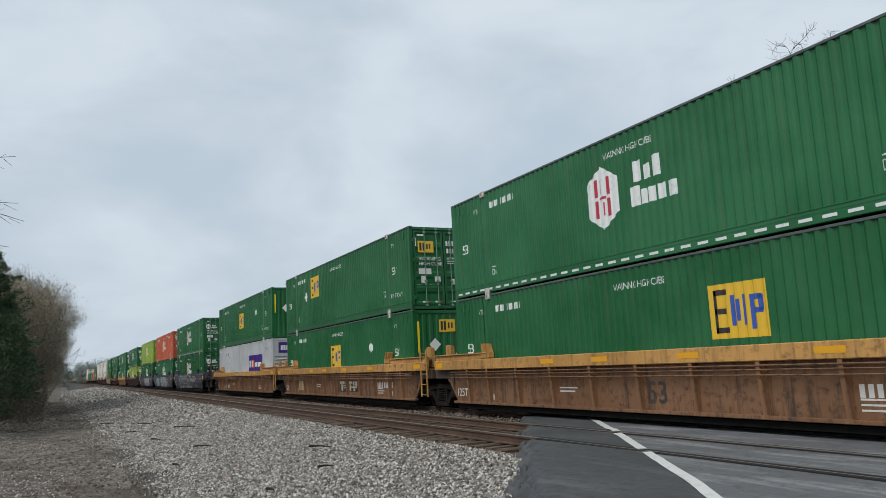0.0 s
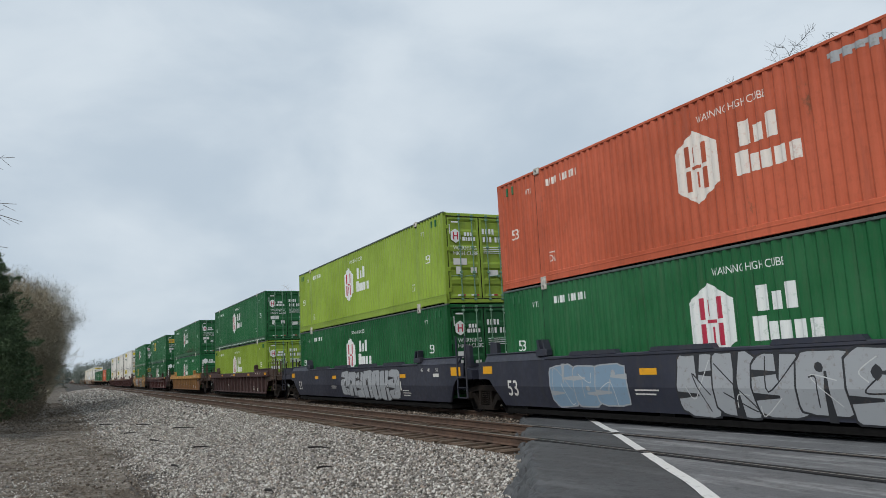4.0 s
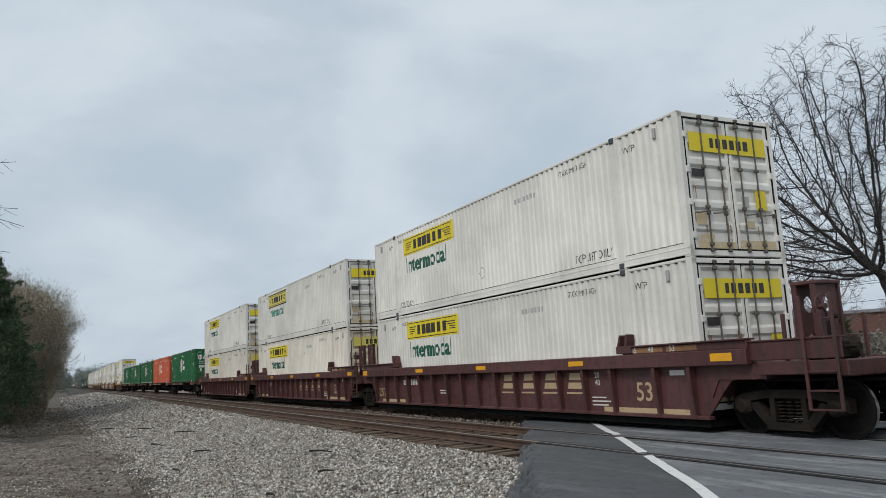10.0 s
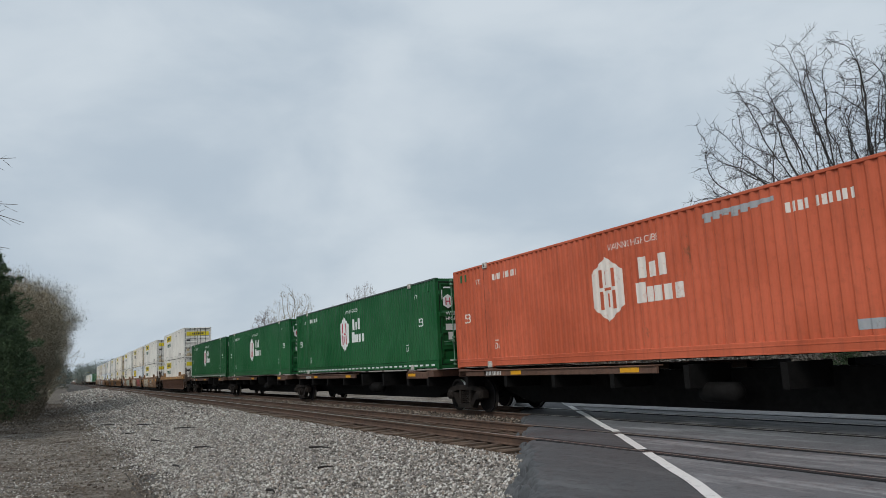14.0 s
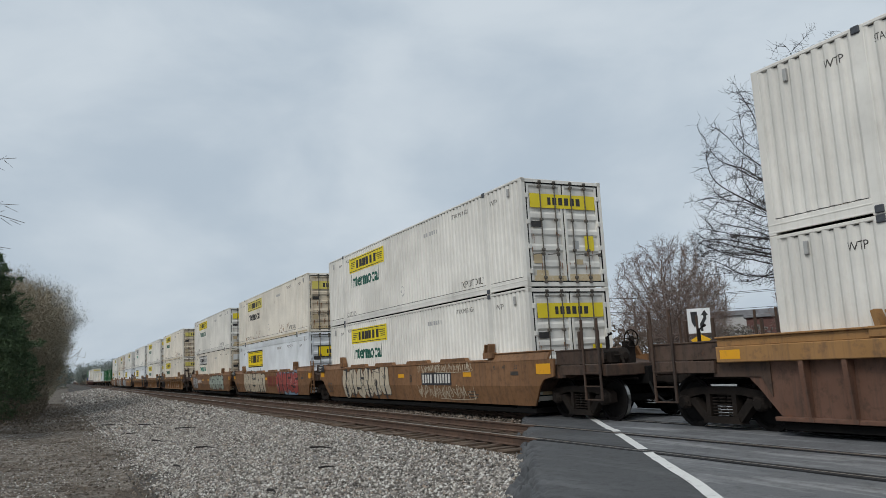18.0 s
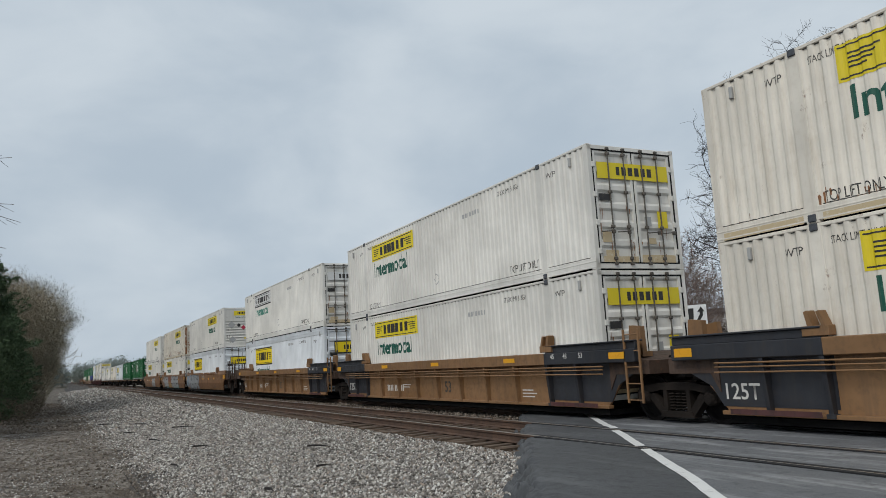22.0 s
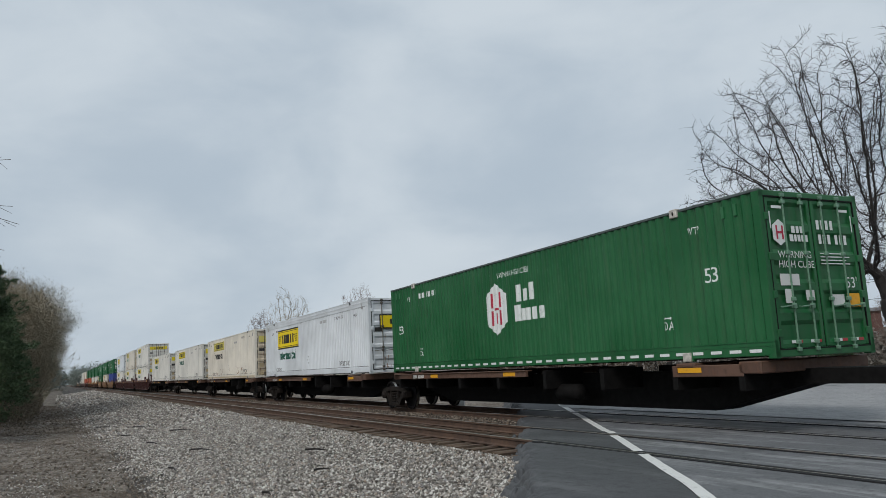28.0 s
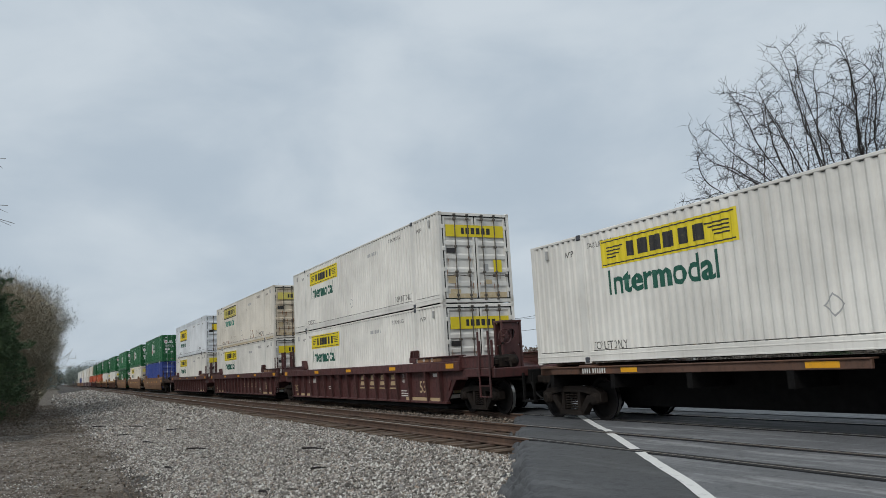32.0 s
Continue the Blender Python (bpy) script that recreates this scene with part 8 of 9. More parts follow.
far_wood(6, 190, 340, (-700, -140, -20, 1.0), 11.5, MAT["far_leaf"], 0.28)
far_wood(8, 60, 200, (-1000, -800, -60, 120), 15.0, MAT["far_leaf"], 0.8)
tagged(leaf_cloud("far_hedge", 5, 22000, (-120, 30, 62, 74, -0.6, 5.0), MAT["twig"], 0.22), "brown leafless hedge beyond the buildings", "hedge", kind="stuff")
tagged(leaf_cloud("shrubs", 15, 26000, (-52, -26, 45.5, 52, -0.6, 3.9), MAT["pale_twig"], 0.10), "grey leafless shrubs before the buildings", "shrubs", kind="stuff")
# twigs that hang in from a bush near the viewer
bb = Build()
rnd = random.Random(77)
for a, e in (((-11.6, -1.7, 4.2), (-11.7, -0.62, 4.55)), ((-11.7, -1.8, 3.9), (-11.8, -0.50, 3.66)), ((-11.8, -1.7, 3.3), (-11.7, -0.66, 3.28)), ((-11.7, -1.8, 3.75), (-11.75, -0.58, 3.9))):
    a, e = Vector(a), Vector(e)
    mid = (a + e) / 2 + Vector((0, 0, 0.08))
    bb.tube([a, mid, e], [0.010, 0.007, 0.003], 4)
    for j in range(7):
        q = a.lerp(e, 0.35 + 0.6 * j / 7)
        bb.tube([q, q + Vector((rnd.uniform(-0.1, 0.1), rnd.uniform(0.06, 0.2), rnd.uniform(-0.10, 0.12)))], [0.004, 0.002], 3)
bb.tube([(-11.6, -2.0, -0.9), (-11.65, -1.9, 2.0), (-11.65, -1.75, 4.4)], [0.05, 0.035, 0.012], 6)
tw = new("bare_bush")
part("crown", bb.mesh("crown", MAT["twig"]), tw)
tagged(tw, "thin leafless bush beside the gravel", "bush")
# dead weeds on the earth path
b = Build()
rnd = random.Random(8)
for i in range(22000):
    x, y = -9 - 50 * rnd.random() ** 1.5, rnd.uniform(-5.0, 2.3)
    if RN.x * x + RN.y * y > -0.6 or rnd.random() < 0.5 * (1 + noise.noise((x * 0.4, y * 0.8, 4))):
        continue
    z = bed_height(y) - 0.04
    h = rnd.uniform(0.03, 0.12 + 0.16 * max(0.0, noise.noise((x * 0.5, y * 0.9, 9))))
    dx, dy = rnd.uniform(-0.1, 0.1), rnd.uniform(-0.1, 0.1)
    b.face(((x - 0.006, y, z), (x + 0.006, y, z), (x + dx, y + dy, z + h)))
for i in range(15000):
    x = -10 - 42 * rnd.random() ** 1.4
    y = 0.95 + 0.02 * x + rnd.gauss(0, 0.42) + 0.35 * math.sin(x * 0.7)
    if RN.x * x + RN.y * y > -0.6 or noise.noise((x * 0.8, y * 1.5, 12)) < -0.05:
        continue
    z = bed_height(y) + lumps(x, y) - 0.03
    h = rnd.uniform(0.05, 0.24)
    dx, dy, k = rnd.uniform(-0.12, 0.12), rnd.uniform(-0.12, 0.12), rnd.uniform(0.003, 0.008)
    b.face(((x - k, y, z), (x + k, y, z), (x + dx, y + dy, z + h)))
tagged(new("dead_weeds", b.mesh("dead_weeds", MAT["weed"])), "sparse dead weeds on the earth", "weeds", kind="stuff")
for i, (x, y, z, a, ln) in enumerate(((-17.3, 5.35, -0.38, 60, 0.55), (-13.4, 3.25, -0.62, 20, 0.28), (-33, 2.6, -0.72, 120, 0.7), (-27.5, 2.9, -0.68, 30, 0.6), (-41, 2.2, -0.75, 80, 0.9), (-22.4, 3.6, -0.58, 75, 0.5), (-30.5, 4.2, -0.52, 95, 0.8), (-36.0, 3.4, -0.61, 50, 1.0), (-14.6, 4.6, -0.48, 110, 0.34), (-19.5, 2.5, -0.71, 15, 0.45))):
    st = new("stick", Build().tube([(-ln / 2, 0, 0.02), (0, 0.03, 0.035), (ln / 2, -0.02, 0.02)], [0.026, 0.021, 0.009], 6).mesh("stick", MAT["dark_bark"]))
    st.matrix_world = pose(x, y, z + 0.04, 0, 4, a)
    tagged(st, "dark broken stick lying on the ballast", "stick", "sticks on the ballast")

# signs and signals across the tracks
MAT["galv"] = plain("galvanised_post", (0.34, 0.35, 0.35), 0.5, 0.5, 0.15, 10, 0)
MAT["sign_white"] = plain("white_sign_sheet", (0.72, 0.73, 0.73), 0.4, 0, 0.06, 5, 0)
MAT["sign_black"] = plain("black_sign_paint", (0.02, 0.02, 0.02), 0.5, 0, 0.1, 5, 0)
MAT["sign_yellow"] = plain("yellow_sign_sheet", (0.72, 0.40, 0.01), 0.4, 0, 0.08, 5, 0)
lit, nd, lk, bs = mat_base("lit_red_lens")
bs.inputs["Base Color"].default_value = (0.5, 0.01, 0.005, 1)
bs.inputs["Emission Color"].default_value = (1.0, 0.06, 0.03, 1)
bs.inputs["Emission Strength"].default_value = 2.2
MAT["lit"] = lit
MAT["dim"] = plain("dark_red_lens", (0.16, 0.012, 0.010), 0.25, 0, 0.1, 5, 0)


def facing(x, y, z):
    """A pose whose -y side is turned to the viewer."""
    return pose(x, y, z, 0, 0, math.degrees(math.atan2(x, -y)) + 180)


def crossing_signal(x, y):
    g = new("crossing_signal")
    g.matrix_world = facing(x, y, -0.5)
    part("post", Build().tube([(0, 0, 0), (0, 0, 4.35)], 0.055, 10).mesh("post", MAT["galv"]), g)
    part("base", Build().box(-0.25, 0.25, -0.25, 0.25, 0, 0.35, 0.03).mesh("base", MAT["galv"]), g)
    for s in (-1, 1):
        arm = Build().box(-0.62, 0.62, -0.012, 0.012, -0.11, 0.11)
        part("crossbuck", arm.mesh("crossbuck", MAT["sign_white"]), g, "white crossbuck board", pose(0, -0.09 - 0.03 * s, 3.92, 0, 45 * s, 0))
        hd = part("lamp_head", Build().lathe([(0.0, 0.1), (0.16, 0.1), (0.17, -0.05), (0.26, -0.05), (0.26, -0.07), (0.16, -0.08)], n=24).mesh("lamp_head", MAT["sign_black"]), g, "", pose(0.32 * s, -0.12, 3.02))
        part("lens", Build().lathe([(0.0, -0.10), (0.10, -0.095), (0.15, -0.08)], n=20).mesh("lens", MAT["lit" if s < 0 else "dim"]), hd, "glowing red lens" if s < 0 else "unlit red lens")
    part("cross_arm", Build().box(-0.5, 0.5, -0.04, 0.04, 3.0, 3.08).mesh("cross_arm", MAT["galv"]), g)
    return tagged(g, "railway crossing signal with crossbuck and red lamps", "crossing signal")


crossing_signal(-30.55, 16.03)
g = new("keep_right_sign")
g.matrix_world = facing(-17.7, 17.7, -0.5)
part("post", Build().box(-0.03, 0.03, -0.03, 0.03, 0, 3.2).mesh("post", MAT["galv"]), g)
part("sign_panel", Build().box(-0.34, 0.34, -0.06, -0.045, 2.45, 3.22, 0.005).mesh("sign_panel", MAT["sign_white"]), g, "white sign panel")
ar = Build()
ar.prism([(0.02, 2.52), (0.10, 2.52), (0.10, 2.70), (0.22, 2.88), (0.22, 3.00), (0.28, 3.00), (0.18, 3.16), (0.06, 3.00), (0.13, 3.00), (0.13, 2.92), (0.02, 2.74)], -0.066, -0.061)
ar.prism([(-0.24, 3.12), (-0.04, 3.12), (-0.06, 2.80), (-0.14, 2.62), (-0.22, 2.80)], -0.066, -0.061)
part("arrow", ar.mesh("arrow", MAT["sign_black"]), g, "black arrow bending past an island")
part("hazard_marker", Build().prism([(0, 1.95), (0.3, 2.25), (0, 2.42), (-0.3, 2.25)], -0.06, -0.045).mesh("hazard_marker", MAT["sign_yellow"]), g, "yellow hazard marker")
tagged(g, "white traffic sign with black arrow on a post", "sign")
# median kerb island
isl = new("median_island", Build().box(-1.0, 7.0, -0.35, 0.35, -0.4, 0.14, 0.04).mesh("median_island", plain("pale_concrete", (0.40, 0.39, 0.37), 0.85, 0, 0.2, 4)))
isl.matrix_world = pose(-17.0, 17.3, 0, 0, 0, 148)
tagged(isl, "pale concrete median island", kind="structure")

# evergreen bushes beyond the road
for x, y, k in ((-26.5, 36.5, 0.42), (-24.0, 39.5, 0.5)):
    tagged(put(copy_thing(ev[1], Matrix()), x, y, -0.6, 50 * k, k), "dark green evergreen bush beyond the road", "bush", "bushes beyond the road")
# far buildings
MAT["brick"] = rusty("dull_red_brick", (0.105, 0.050, 0.043), (0.15, 0.075, 0.062), 0.9)
MAT["pale_wall"] = plain("pale_plaster_wall", (0.42, 0.41, 0.40), 0.8, 0, 0.12, 1)
MAT["roofing"] = plain("grey_roof_edge", (0.20, 0.20, 0.21), 0.8, 0, 0.2, 2)
MAT["frame_white"] = plain("white_window_frame", (0.42, 0.42, 0.42), 0.5, 0, 0.05, 5, 0)
glass, nd, lk, bs = mat_base("dark_window_glass")
bs.inputs["Base Color"].default_value = (0.03, 0.035, 0.04, 1)
bs.inputs["Roughness"].default_value = 0.08
MAT["glass"] = glass


def building(x, y, turn, w, d, h, wall, wins, label, roof_h=0.3):
    g = new("building")
    part("wall", Build().box(-w / 2, w / 2, 0, d, 0, h).mesh("wall", MAT[wall]), g)
    part("roof", Build().box(-w / 2 - 0.2, w / 2 + 0.2, -0.2, d + 0.2, h, h + roof_h, 0.04).mesh("roof", MAT["roofing"]), g)
    for i in range(wins):
        wx = -w / 2 + w * (i + 0.5) / wins
        f = part("window", Build().box(-0.62, 0.62, -0.05, 0.02, 1.1, 2.9, 0.02).mesh("window", MAT["frame_white"]), g, "white framed window", pose(wx, 0, 0))
        for s in (-0.29, 0.29):
            for z in (1.2, 2.05):
                part("pane", Build().box(s - 0.24, s + 0.24, -0.06, -0.045, z, z + 0.75).mesh("pane", MAT["glass"]), f)
    g.matrix_world = pose(x, y, -0.6, 0, 0, turn)
    return tagged(g, label, "building")


building(-42.8, 55.6, 40, 10.5, 9, 4.5, "brick", 5, "low dull red brick building with white windows")
building(-54.5, 60.0, 40, 14, 9, 5.2, "pale_wall", 4, "low pale flat-roofed building", 0.5)
# timber utility poles and wires
MAT["pole"] = rusty("weathered_pole_timber", (0.085, 0.070, 0.058), (0.13, 0.11, 0.09), 0.95)
poles = []
for x, y in ((-52.0, 41.0), (-70, 39.5), (-92, 37.0), (-12, 49.5), (-70, 60)):
    g = new("utility_pole")
    part("pole", Build().tube([(0, 0, 0), (0, 0, 7.0)], [0.13, 0.09], 8).mesh("pole", MAT["pole"]), g)
    part("cross_arm", Build().box(-0.06, 0.06, -1.1, 1.1, 6.5, 6.6).mesh("cross_arm", MAT["pole"]), g)
    for dy in (-0.95, 0.95):
        part("insulator", Build().tube([(0, dy, 6.6), (0, dy, 6.76)], 0.045, 7).mesh("insulator", MAT["galv"]), g)
    g.location = (x, y, -0.6)
    tagged(g, "weathered timber utility pole with cross arm", "utility pole", "utility poles")
    poles.append((x, y))
for i, j in ((3, 0), (0, 1), (1, 2)):
    for dy, z in ((-0.95, 6.15), (0.95, 6.15), (0, 5.0)):
        a, e = Vector((poles[i][0], poles[i][1] + dy, z)), Vector((poles[j][0], poles[j][1] + dy, z))
        pts = [a.lerp(e, k / 10) - Vector((0, 0, 0.9 * (1 - (2 * k / 10 - 1) ** 2))) for k in range(11)]
        tagged(new("overhead_wire", Build().tube(pts, 0.014, 4).mesh("overhead_wire", MAT["gap"])), "black overhead wire sagging between poles", "wire", "overhead wires")


# ---------------------------------------------------------------- the train
# front corner of each unit's containers along the track when the train's travel is 0
D5 = (("53", 6.9, 0.76, 0.36, "m_dark"),)
WHITE53 = (("53", -7.85, 0.54, 0.38, "m_white_w"),)
TAN53 = (("53", -5.72, 0.50, 0.32, "m_dark"), ("125T", -8.12, 0.44, 0.22, "m_white_w"))
OCHRE = (("53", 0.35, 0.50, 0.32, "m_dark"), ("125T", -8.20, 0.50, 0.27, "m_white_w"))
REAR5 = (("53", -8.05, 0.46, 0.40, "m_dark"),)
BN = (("125T", -8.12, 0.50, 0.28, "m_cream"), ("53", 6.25, 0.55, 0.36, "m_cream"), ("20", 4.9, 1.02, 0.12, "m_white_w"), ("40", 4.9, 0.86, 0.12, "m_white_w"))
TRAIN = [
    # x, wagon style, set ends (front, rear), bottom, top, stencils, graffiti rows (x0, x1, z0, z1, fill, line, back)
    (-5.83, "tan", (1, 0), ("emp", "doors", 0, "right"), ("hub_light", "doors", 1, ""), (("53", 0.15, 0.44, 0.42, "m_dark"), ("125T", -8.12, 0.44, 0.22, "m_white_w")), ()),
    (-25.20, "tan", (0, 0), ("emp", "nose", 0, "mid"), ("emp", "doors", 0, ""), TAN53, ()),
    (-44.51, "tan", (0, 1), ("fedex", "nose", 0, ""), ("emp", "nose", 0, "mid"), (("53", 0.29, 0.40, 0.42, "m_dark"), ("#", -5.44, 0.42, 0.20, "brown_side")), ((-0.84, 1.06, 1.22, 1.42, "g_white", "g_pale", "", "tag"),)),
    (-67.97, "navy", (1, 0), ("hub_deep", "doors", 0, ""), ("hub", "doors", 1, ""), WHITE53 + (("#", 2.66, 0.86, 0.25, "navy"), ("B", 1.75, 0.86, 0.22, "m_white_w")), ((-5.2, 2.5, 0.3, 1.46, "g_dark", "g_silver", "g_pale", "wild"), (3.1, 4.9, 1.16, 1.36, "g_white", "g_dark", "", "tag"), (2.7, 3.4, 0.5, 0.75, "g_white", "g_dark", "", "tag"))),
    (-87.34, "navy", (0, 0), ("hub", "doors", 0, ""), ("orange", "doors", 0, ""), WHITE53, ((-5.8, -3.2, 0.3, 1.3, "g_sky", "g_silver", ""), (-1.6, 3.7, 0.25, 1.4, "g_silver", "g_dark", ""))),
    (-106.88, "navy", (0, 1), ("hub_deep", "doors", 0, ""), ("lime", "doors", 0, ""), WHITE53, ((-1.5, 4.5, 0.25, 1.35, "g_silver", "g_dark", ""),)),
    (-130.21, "dark_maroon", (1, 1), ("lime", "doors", 0, ""), ("hub", "doors", 1, ""), (), ()),
    (-153.74, "yellow_rib", (1, 1), ("hub_light", "nose", 0, "numbers"), ("hub", "doors", 0, "stained"), (("53", 5.17, 0.80, 0.34, "m_dark"),), ((-0.95, -0.15, 0.6, 1.0, "g_white", "tan_dark", "", "tag"), (0.25, 1.9, 0.60, 1.0, "g_silver", "tan_dark", "", "tag"), (2.25, 3.0, 0.55, 1.0, "g_white", "tan_dark", "", "tag"))),
    (-176.92, "aok", (1, 1), ("hub_deep", "nose", 0, "numbers"), ("emp", "doors", 0, ""), (("53", -7.42, 0.50, 0.40, "m_cream"),), ((1.55, 2.75, 0.38, 1.12, "maroon_dark", "g_silver", "", "wild"), (3.0, 4.4, 0.38, 1.12, "tan_dark", "g_silver", "", "wild"))),
    (-200.00, "tan_smooth", (1, 1), ("emp", "doors", 0, ""), ("hub", "doors", 1, ""), D5 + (("#", -6.45, 0.86, 0.17, "slate"),), ((-4.5, -1.35, 0.32, 1.42, "g_silver", "g_dark", "tan_dark", "wild"), (1.0, 4.9, 0.3, 1.44, "g_dark", "g_cream", "g_silver", "wild"))),
    (-223.52, "maroon", (1, 0), ("jb", "doors", 0, ""), ("jb", "doors", 0, ""), BN, ()),
    (-243.05, "maroon", (0, 0), ("jb_cream", "doors", 0, ""), ("jb", "doors", 0, "faded"), BN, ()),
    (-262.52, "maroon", (0, 1), ("jb_cream", "doors", 0, ""), ("jb", "doors", 0, ""), BN, ()),
    (-283.70, "spine", (1, 0), None, ("hub_light", "doors", 0, ""), (), ()),
    (-302.02, "spine", (0, 0), None, ("orange", "doors", 0, ""), (), ()),
    (-319.46, "spine", (0, 0), None, ("hub_deep", "doors", 1, ""), (), ()),
    (-337.00, "spine", (0, 0), None, ("hub", "doors", 0, ""), (), ()),
    (-354.40, "spine", (0, 1), None, ("hub_deep", "doors", 1, ""), (), ()),
    (-375.50, "rust", (1, 1), ("jb", "doors", 0, ""), ("jb", "doors", 0, ""), (), ((-2.6, 3.0, 0.34, 1.18, "g_clay", "rust_brown", "", "block"), (3.1, 4.9, 0.36, 1.15, "g_cream", "rust_brown", "g_clay", "wild"))),
    (-399.17, "brown_smooth", (1, 0), ("jb", "doors", 0, ""), ("jb", "doors", 0, ""), REAR5 + (("#", 1.80, 0.84, 0.27, "slate"), ("B", 0.78, 0.88, 0.24, "m_dark")), ((-6.1, -1.05, 0.28, 1.44, "g_cream", "g_dark", "", "wild"), (1.4, 5.2, 1.16, 1.44, "g_cream", "g_dark", "", "tag"), (1.4, 5.2, 0.36, 0.78, "g_cream", "g_dark", "", "tag"))),
    (-418.73, "brown_smooth", (0, 0), ("jb_new", "doors", 0, ""), ("jb_cream", "doors", 0, "dark"), REAR5, ((-5.8, -0.3, 0.28, 1.46, "g_cream", "g_dark", "", "block"), (2.4, 6.6, 0.28, 1.46, "g_red", "g_dark", "g_sky", "wild"))),
    (-438.19, "brown_smooth", (0, 1), ("jb_cream", "doors", 0, "grey"), ("jb", "doors", 0, ""), REAR5 + (("#", -5.12, 0.85, 0.26, "tan_dark"), ("A", -1.55, 0.88, 0.24, "m_dark")), ((0.7, 6.5, 0.30, 1.46, "g_pale", "g_dark", "", "round"), (-7.55, -5.3, 0.34, 1.32, "g_silver", "g_dark", "", "round"))),
    (-461.82, "ochre", (1, 0), ("jb_cream", "doors", 0, ""), ("jb_cream", "doors", 0, ""), OCHRE, ()),
    (-481.48, "ochre", (0, 0), ("jb", "doors", 0, ""), ("jb", "doors", 0, ""), OCHRE, ()),
    (-501.09, "ochre", (0, 1), ("jb_new", "doors", 0, ""), ("jb", "doors", 0, "grey"), OCHRE, ()),
    (-524.51, "brown_smooth", (1, 0), ("jb_new", "doors", 0, ""), ("jb", "nose", 0, "right"), REAR5, ((-8.75, -7.25, 0.40, 1.40, "g_sky", "g_silver", "ochre", "round"), (-7.2, -2.2, 0.30, 1.44, "g_silver", "g_dark", "g_sky", "round"), (-0.6, 0.8, 1.1, 1.4, "g_white", "g_dark", "", "tag"))),
    (-543.74, "brown_smooth", (0, 0), ("jb", "doors", 0, ""), ("jb_rust", "nose", 0, "right"), REAR5, ((-5.95, -2.75, 0.28, 1.46, "g_silver", "g_dark", "g_teal", "wild"), (-0.3, 4.6, 0.28, 1.46, "g_silver", "g_dark", "g_teal", "wild"), (-7.6, -6.3, 0.85, 1.25, "g_white", "g_dark", "", "tag"))),
    (-563.06, "brown_smooth", (0, 1), ("jb", "doors", 0, ""), ("jb", "nose", 0, "right"), REAR5, ((0.6, 3.8, 0.25, 1.3, "g_silver", "g_dark", ""),)),
    (-584.50, "spine", (1, 0), None, ("hub_deep", "doors", 1, ""), (), ()),
    (-605.23, "spine", (0, 0), None, ("hub", "doors", 1, ""), (), ()),
    (-623.68, "spine", (0, 1), None, ("jb_new", "doors", 0, ""), (), ()),
    (-642.50, "spine", (1, 0), None, ("jb_cream", "doors", 0, "dark"), (), ()),
    (-661.04, "spine", (0, 0), None, ("jb", "doors", 0, ""), (), ()),
    (-681.75, "spine", (0, 1), None, ("jb", "doors", 0, ""), (), ()),
    (-702.89, "maroon", (1, 0), ("jb", "doors", 0, ""), ("jb", "doors", 0, ""), BN, ()),
    (-723.00, "maroon", (0, 0), ("jb", "doors", 0, ""), ("jb_cream", "doors", 0, "faded"), BN, ()),
    (-743.60, "maroon", (0, 1), ("jb", "doors", 0, ""), ("jb_new", "doors", 0, ""), BN, ()),
    (-770.60, "brown_smooth", (1, 0), ("blue", "doors", 0, ""), ("hub_light", "doors", 0, ""), (), ()),
    (-792.80, "brown_smooth", (0, 0), ("jb_cream", "doors", 0, ""), ("hub", "doors", 0, ""), (), ()),
    (-815.60, "brown_smooth", (0, 1), ("hub_deep", "doors", 0, ""), ("hub_light", "doors", 0, ""), (), ()),
    (-839.70, "rust", (1, 0), ("jb", "doors", 0, ""), ("hub", "doors", 0, ""), (), ()),
    (-863.20, "rust", (0, 0), ("jb", "doors", 0, ""), ("hub", "doors", 0, ""), (), ()),
    (-887.70, "rust", (0, 1), ("orange", "doors", 0, ""), ("hub", "doors", 0, ""), (), ()),
    (-911.10, "maroon", (1, 1), ("orange", "doors", 0, ""), ("hub_deep", "doors", 0, ""), (), ()),
]
# the far end of the train: front corner, low and top container
TAIL = [(-936 - 24.0 * k, low, top, col) for k, (low, top, col) in enumerate((
    ("orange", "jb_cream", "maroon"), ("jb_cream", "jb_cream", "maroon"), ("jb", "jb", "maroon"), ("jb", "jb_cream", "tan_dark"), ("blue", "jb", "tan_dark"),
    ("jb", "jb", "tan_dark"), ("jb", "fedex", "maroon"), ("jb_cream", "jb", "maroon"), ("jb", "jb", "maroon"), ("blue", "jb", "maroon"),
    ("jb", "jb", "tan_dark"), ("hub", "jb", "tan_dark"), ("jb", "jb", "maroon"), ("jb", "hub", "maroon")))]
# dull brand slabs on smooth-sided units: u0, u1, z0, z1, colour, panel
SLABS = {-200.00: (-1.05, 0.75, 0.66, 1.14, "m_dullred", ""), -418.73: (0.40, 2.20, 0.64, 1.22, "m_dullred", ""), -543.74: (-2.55, -0.52, 0.84, 1.40, "m_dullred", "m_ochrepanel")}
WELL_Z = 0.358
ROLLING = []


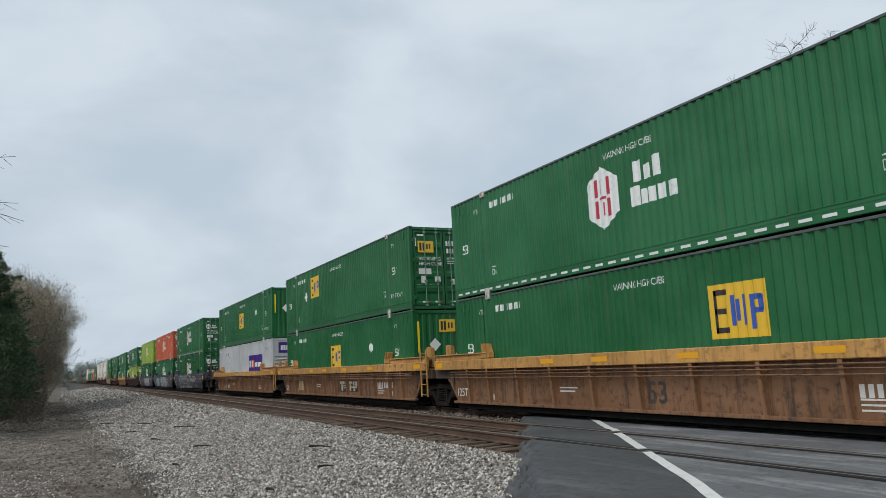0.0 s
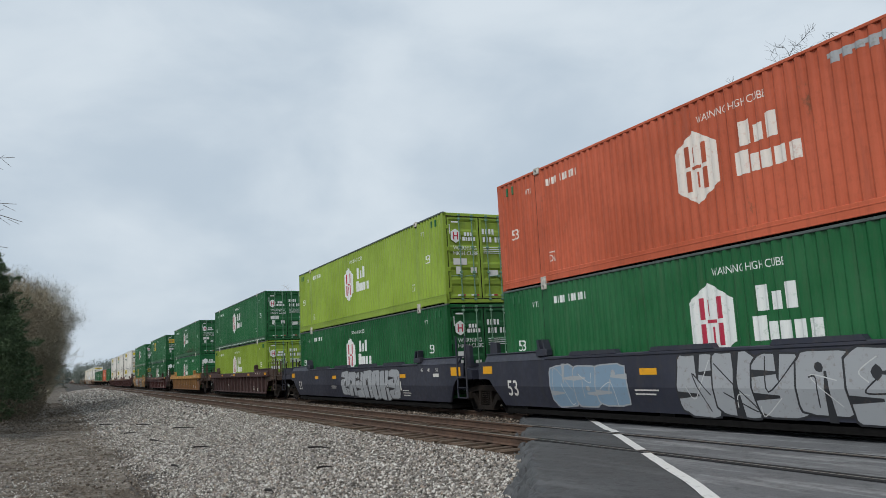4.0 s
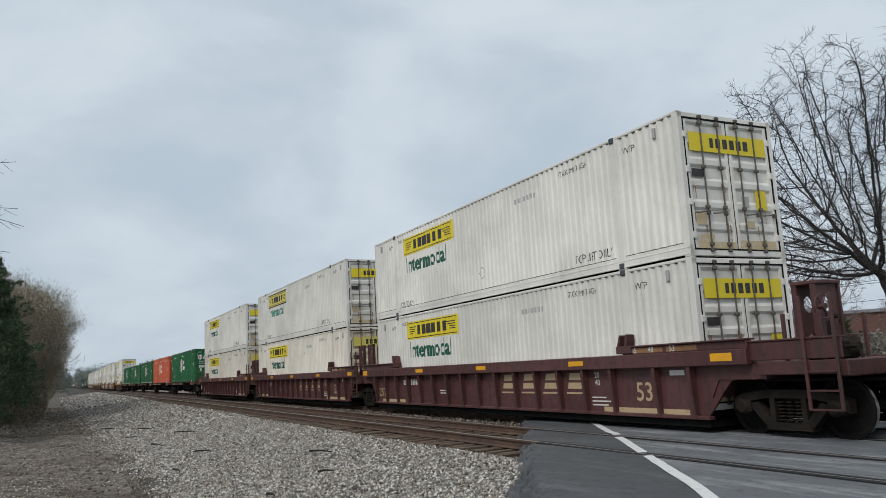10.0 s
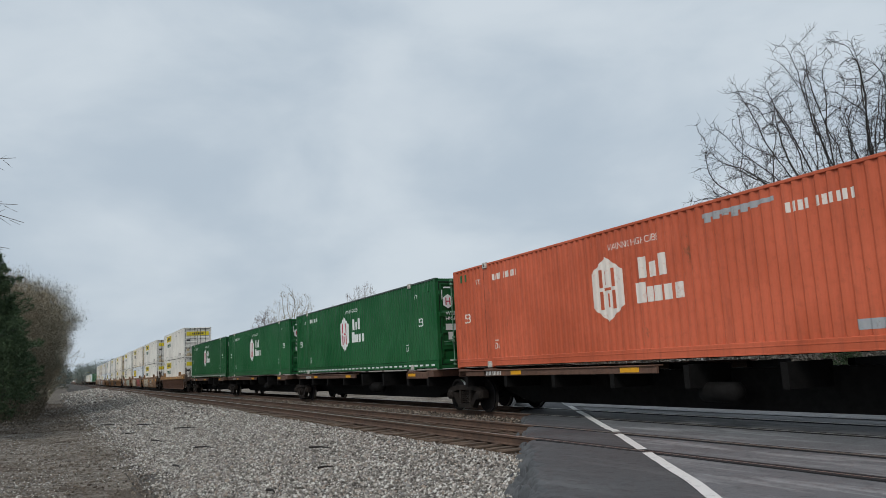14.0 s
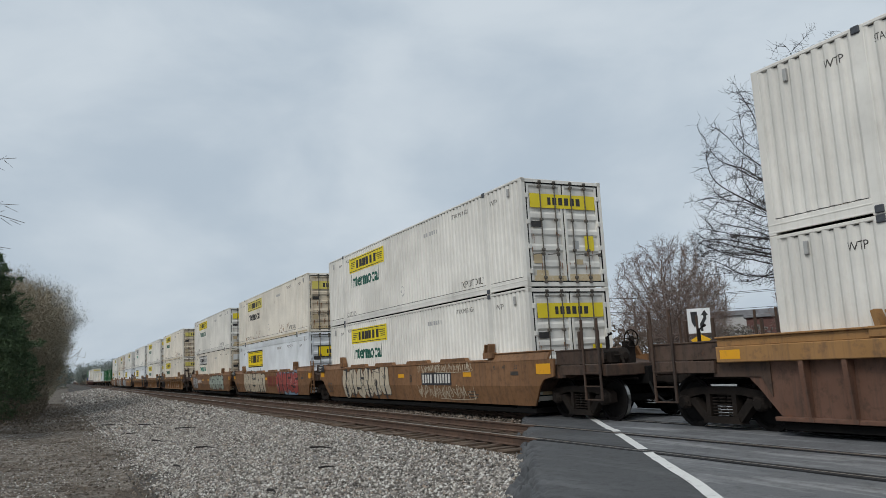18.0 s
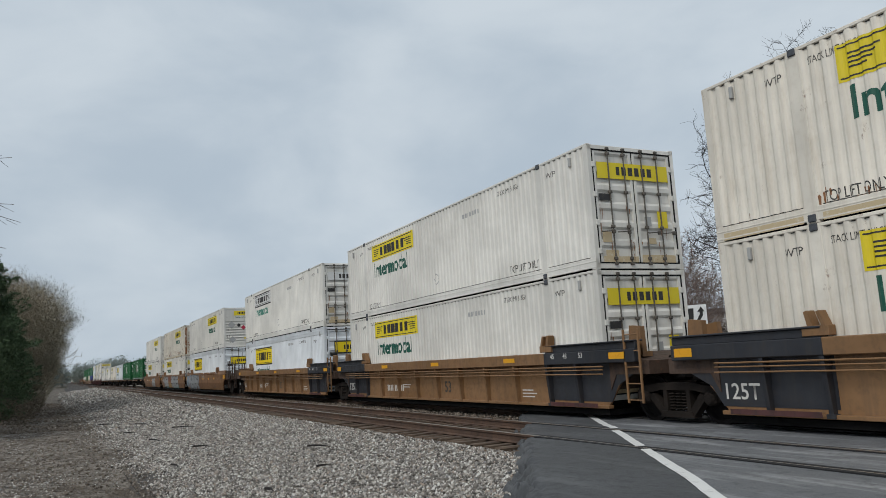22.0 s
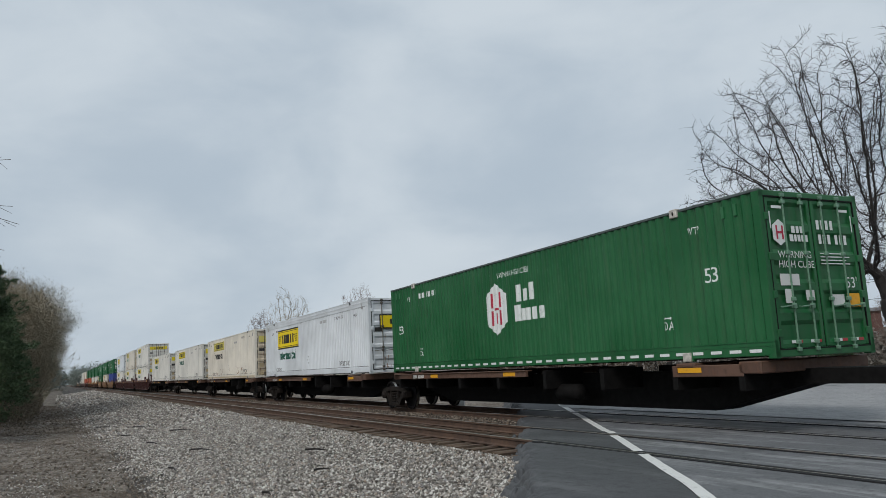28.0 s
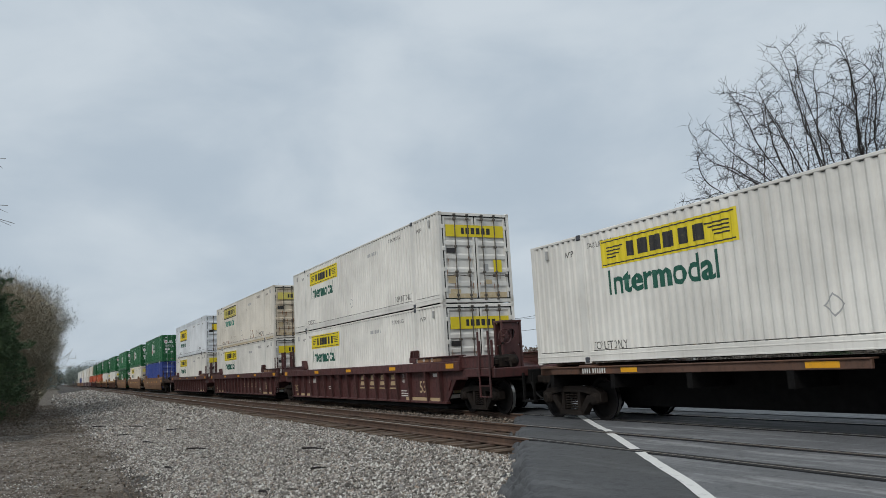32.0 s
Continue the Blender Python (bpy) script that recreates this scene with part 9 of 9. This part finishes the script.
def slanted_blocks(y):
    """Four wide slanted cream blocks with a bar under each."""
    b = Build()
    for i in range(4):
        u = 0.9 + 0.98 * i
        for v0, v1 in ((0.78, 0.92), (0.98, 1.14)):
            b.face([(u + 0.3 * (v0 - 0.7), y, v0), (u + 0.55 + 0.3 * (v0 - 0.7), y, v0), (u + 0.55 + 0.3 * (v1 - 0.7), y, v1), (u + 0.3 * (v1 - 0.7), y, v1)])
        b.face([(u - 0.05, y, 0.66), (u + 0.55, y, 0.66), (u + 0.57, y, 0.70), (u - 0.03, y, 0.70)])
    return b.mesh("brand_lettering", MAT["m_cream"])


def build_train():
    for i, (x0, style, (fe, re_), low, top, stencils, art) in enumerate(TRAIN):
        xc = x0 - LEN / 2
        far = x0 < -830
        if style == "spine":
            ahead = (TRAIN[i - 1][0] - x0) / 2
            behind = (x0 - TRAIN[i + 1][0]) / 2
            w = spine_wagon(bool(fe), bool(re_), LEN / 2 + 0.73 if fe else ahead - 0.25, LEN / 2 + 0.73 if re_ else behind)
            tagged(w, "rusty spine wagon with a dark deep centre sill", "rail wagon", "wagons of the train")
        else:
            w, looks, yp = well_wagon(style, bool(fe), bool(re_), stencils)
            tagged(w, "%s well wagon%s" % (looks, ", sprayed with graffiti" if art else ", grimy and weathered"), "rail wagon", "wagons of the train")
            if stencils is BN:
                part("brand_lettering", cached("bnlet", lambda: slanted_blocks(yp - 0.002)), w, "faded cream letter blocks")
                part("kick_stripe", side_rects("kick", [(-7.7, 0.27, -5.65, 0.40), (5.15, 0.27, 7.7, 0.40)], "m_cream", yp - 0.002), w, "cream reflective stripe")
            if x0 in SLABS:
                brand_slabs(w, *SLABS[x0][:4], yp, *SLABS[x0][4:])
            for k, (a, b, c, d, fill, line, back, *mode) in enumerate(art):
                for nm, me in graffiti_meshes(100 * i + k, a, b, c, d, -1.523 if style == "tan" and c > 1.15 else yp - 0.001, fill, line, back, *mode):
                    part("graffiti", me, w)
        ROLLING.append((w, xc, 0.0))
        for spec, z, level in ((low, WELL_Z, 0), (top, WELL_Z + HGT if low else DECK, 1 if low else 2)):
            if spec:
                kind, front, dash, logo = spec
                c = container(kind, front, bool(dash), logo, level, far)
                ROLLING.append((c, xc, z + 0.002 * level))


def tail_container(kind):
    """A container that stays far off: walls, frame, roof, floor and plain end doors."""
    col, mk, rod, fam, tint = SPEC[kind]
    mat = MAT[col]
    c = new("shipping_container")
    for s in (-1, 1):
        part("side_panel", cached(("side", col, s), lambda: side_panel_mesh(mat, s)), c)
        dm = cached(("door", col, s), lambda: door_mesh(mat, 5 if fam != "jb" else 6, s))
        part("door", dm, c, "", Matrix.Translation((LEN / 2 - 0.012, -1.145 if s < 0 else 0.02, 0)))
    part("frame", cached(("frame", col, False), lambda: frame_mesh(mat, False, fam in ("hub", "emp") and kind != "orange")), c)
    part("roof", cached(("roof", col), lambda: roof_mesh(MAT["roof"] if fam == "jb" else mat)), c)
    part("floor", cached("floor", floor_mesh), c)
    tagged(c, "%s container near the end of the train" % tint, "container", "containers on the train")
    return c


def tail_wagon(col):
    """A well wagon that stays far off: side sills, end decks and a bogie at each end."""
    w = new("well_wagon")
    sill = cached(("tail_sill", col), lambda: Build().box(-8.9, 8.9, -0.06, 0.06, 0.30, 1.45, 0.02).box(-8.9, 8.9, -0.12, 0.12, 1.40, 1.50, 0.02).box(-8.9, 8.9, -0.12, 0.12, 0.27, 0.36, 0.02).mesh("side_sill", MAT[col]))
    deck = cached(("tail_deck", col), lambda: Build().box(-1.3, 1.3, -1.30, 1.30, 1.00, 1.22, 0.03).box(-1.2, 1.2, -0.35, 0.35, 0.60, 1.00, 0.03).mesh("end_deck", MAT[col]))
    bogie = cached("tail_bogie", tail_bogie)
    for s in (-1, 1):
        part("side_sill", sill, w, "", Matrix.Translation((0, 1.44 * s, 0)))
        part("end_deck", deck, w, "", Matrix.Translation((10.1 * s, 0, 0)))
        part("bogie", bogie, w, "", Matrix.Translation((10.2 * s, 0, 0)))
    tagged(w, "grimy well wagon near the end of the train", "rail wagon", "wagons of the train")
    return w


def tail_bogie():
    b = Build()
    for x in (-0.85, 0.85):
        b.tube([(x, -0.82, 0.42), (x, -0.68, 0.42)], [0.42, 0.42], 14).tube([(x, 0.68, 0.42), (x, 0.82, 0.42)], [0.42, 0.42], 14)
        b.tube([(x, -0.9, 0.42), (x, 0.9, 0.42)], [0.08, 0.08], 8)
    for y in (-0.98, 0.98):
        b.box(-1.1, 1.1, y - 0.07, y + 0.07, 0.36, 0.62, 0.03)
    b.box(-0.25, 0.25, -1.0, 1.0, 0.40, 0.66, 0.03)
    return b.mesh("bogie", MAT["gap"])


def build_tail():
    for x0, low, top, col in TAIL:
        xc = x0 - LEN / 2
        ROLLING.append((tail_wagon(col), xc, 0.0))
        ROLLING.append((tail_container(low), xc, WELL_Z))
        ROLLING.append((tail_container(top), xc, WELL_Z + HGT + 0.002))


def travel(t):
    """How far the train has rolled by t seconds."""
    return 21.26536 * t + 1.64092 * ((t - 16) / 16) ** 2


build_train()
build_tail()


def motions():
    for ob, x, z in ROLLING:
        walk(ob, [(t, pose(x + travel(t), FAR_Y, z)) for t in (0, 4, 8, 12, 16, 20, 24, 28, 32)])


motions()
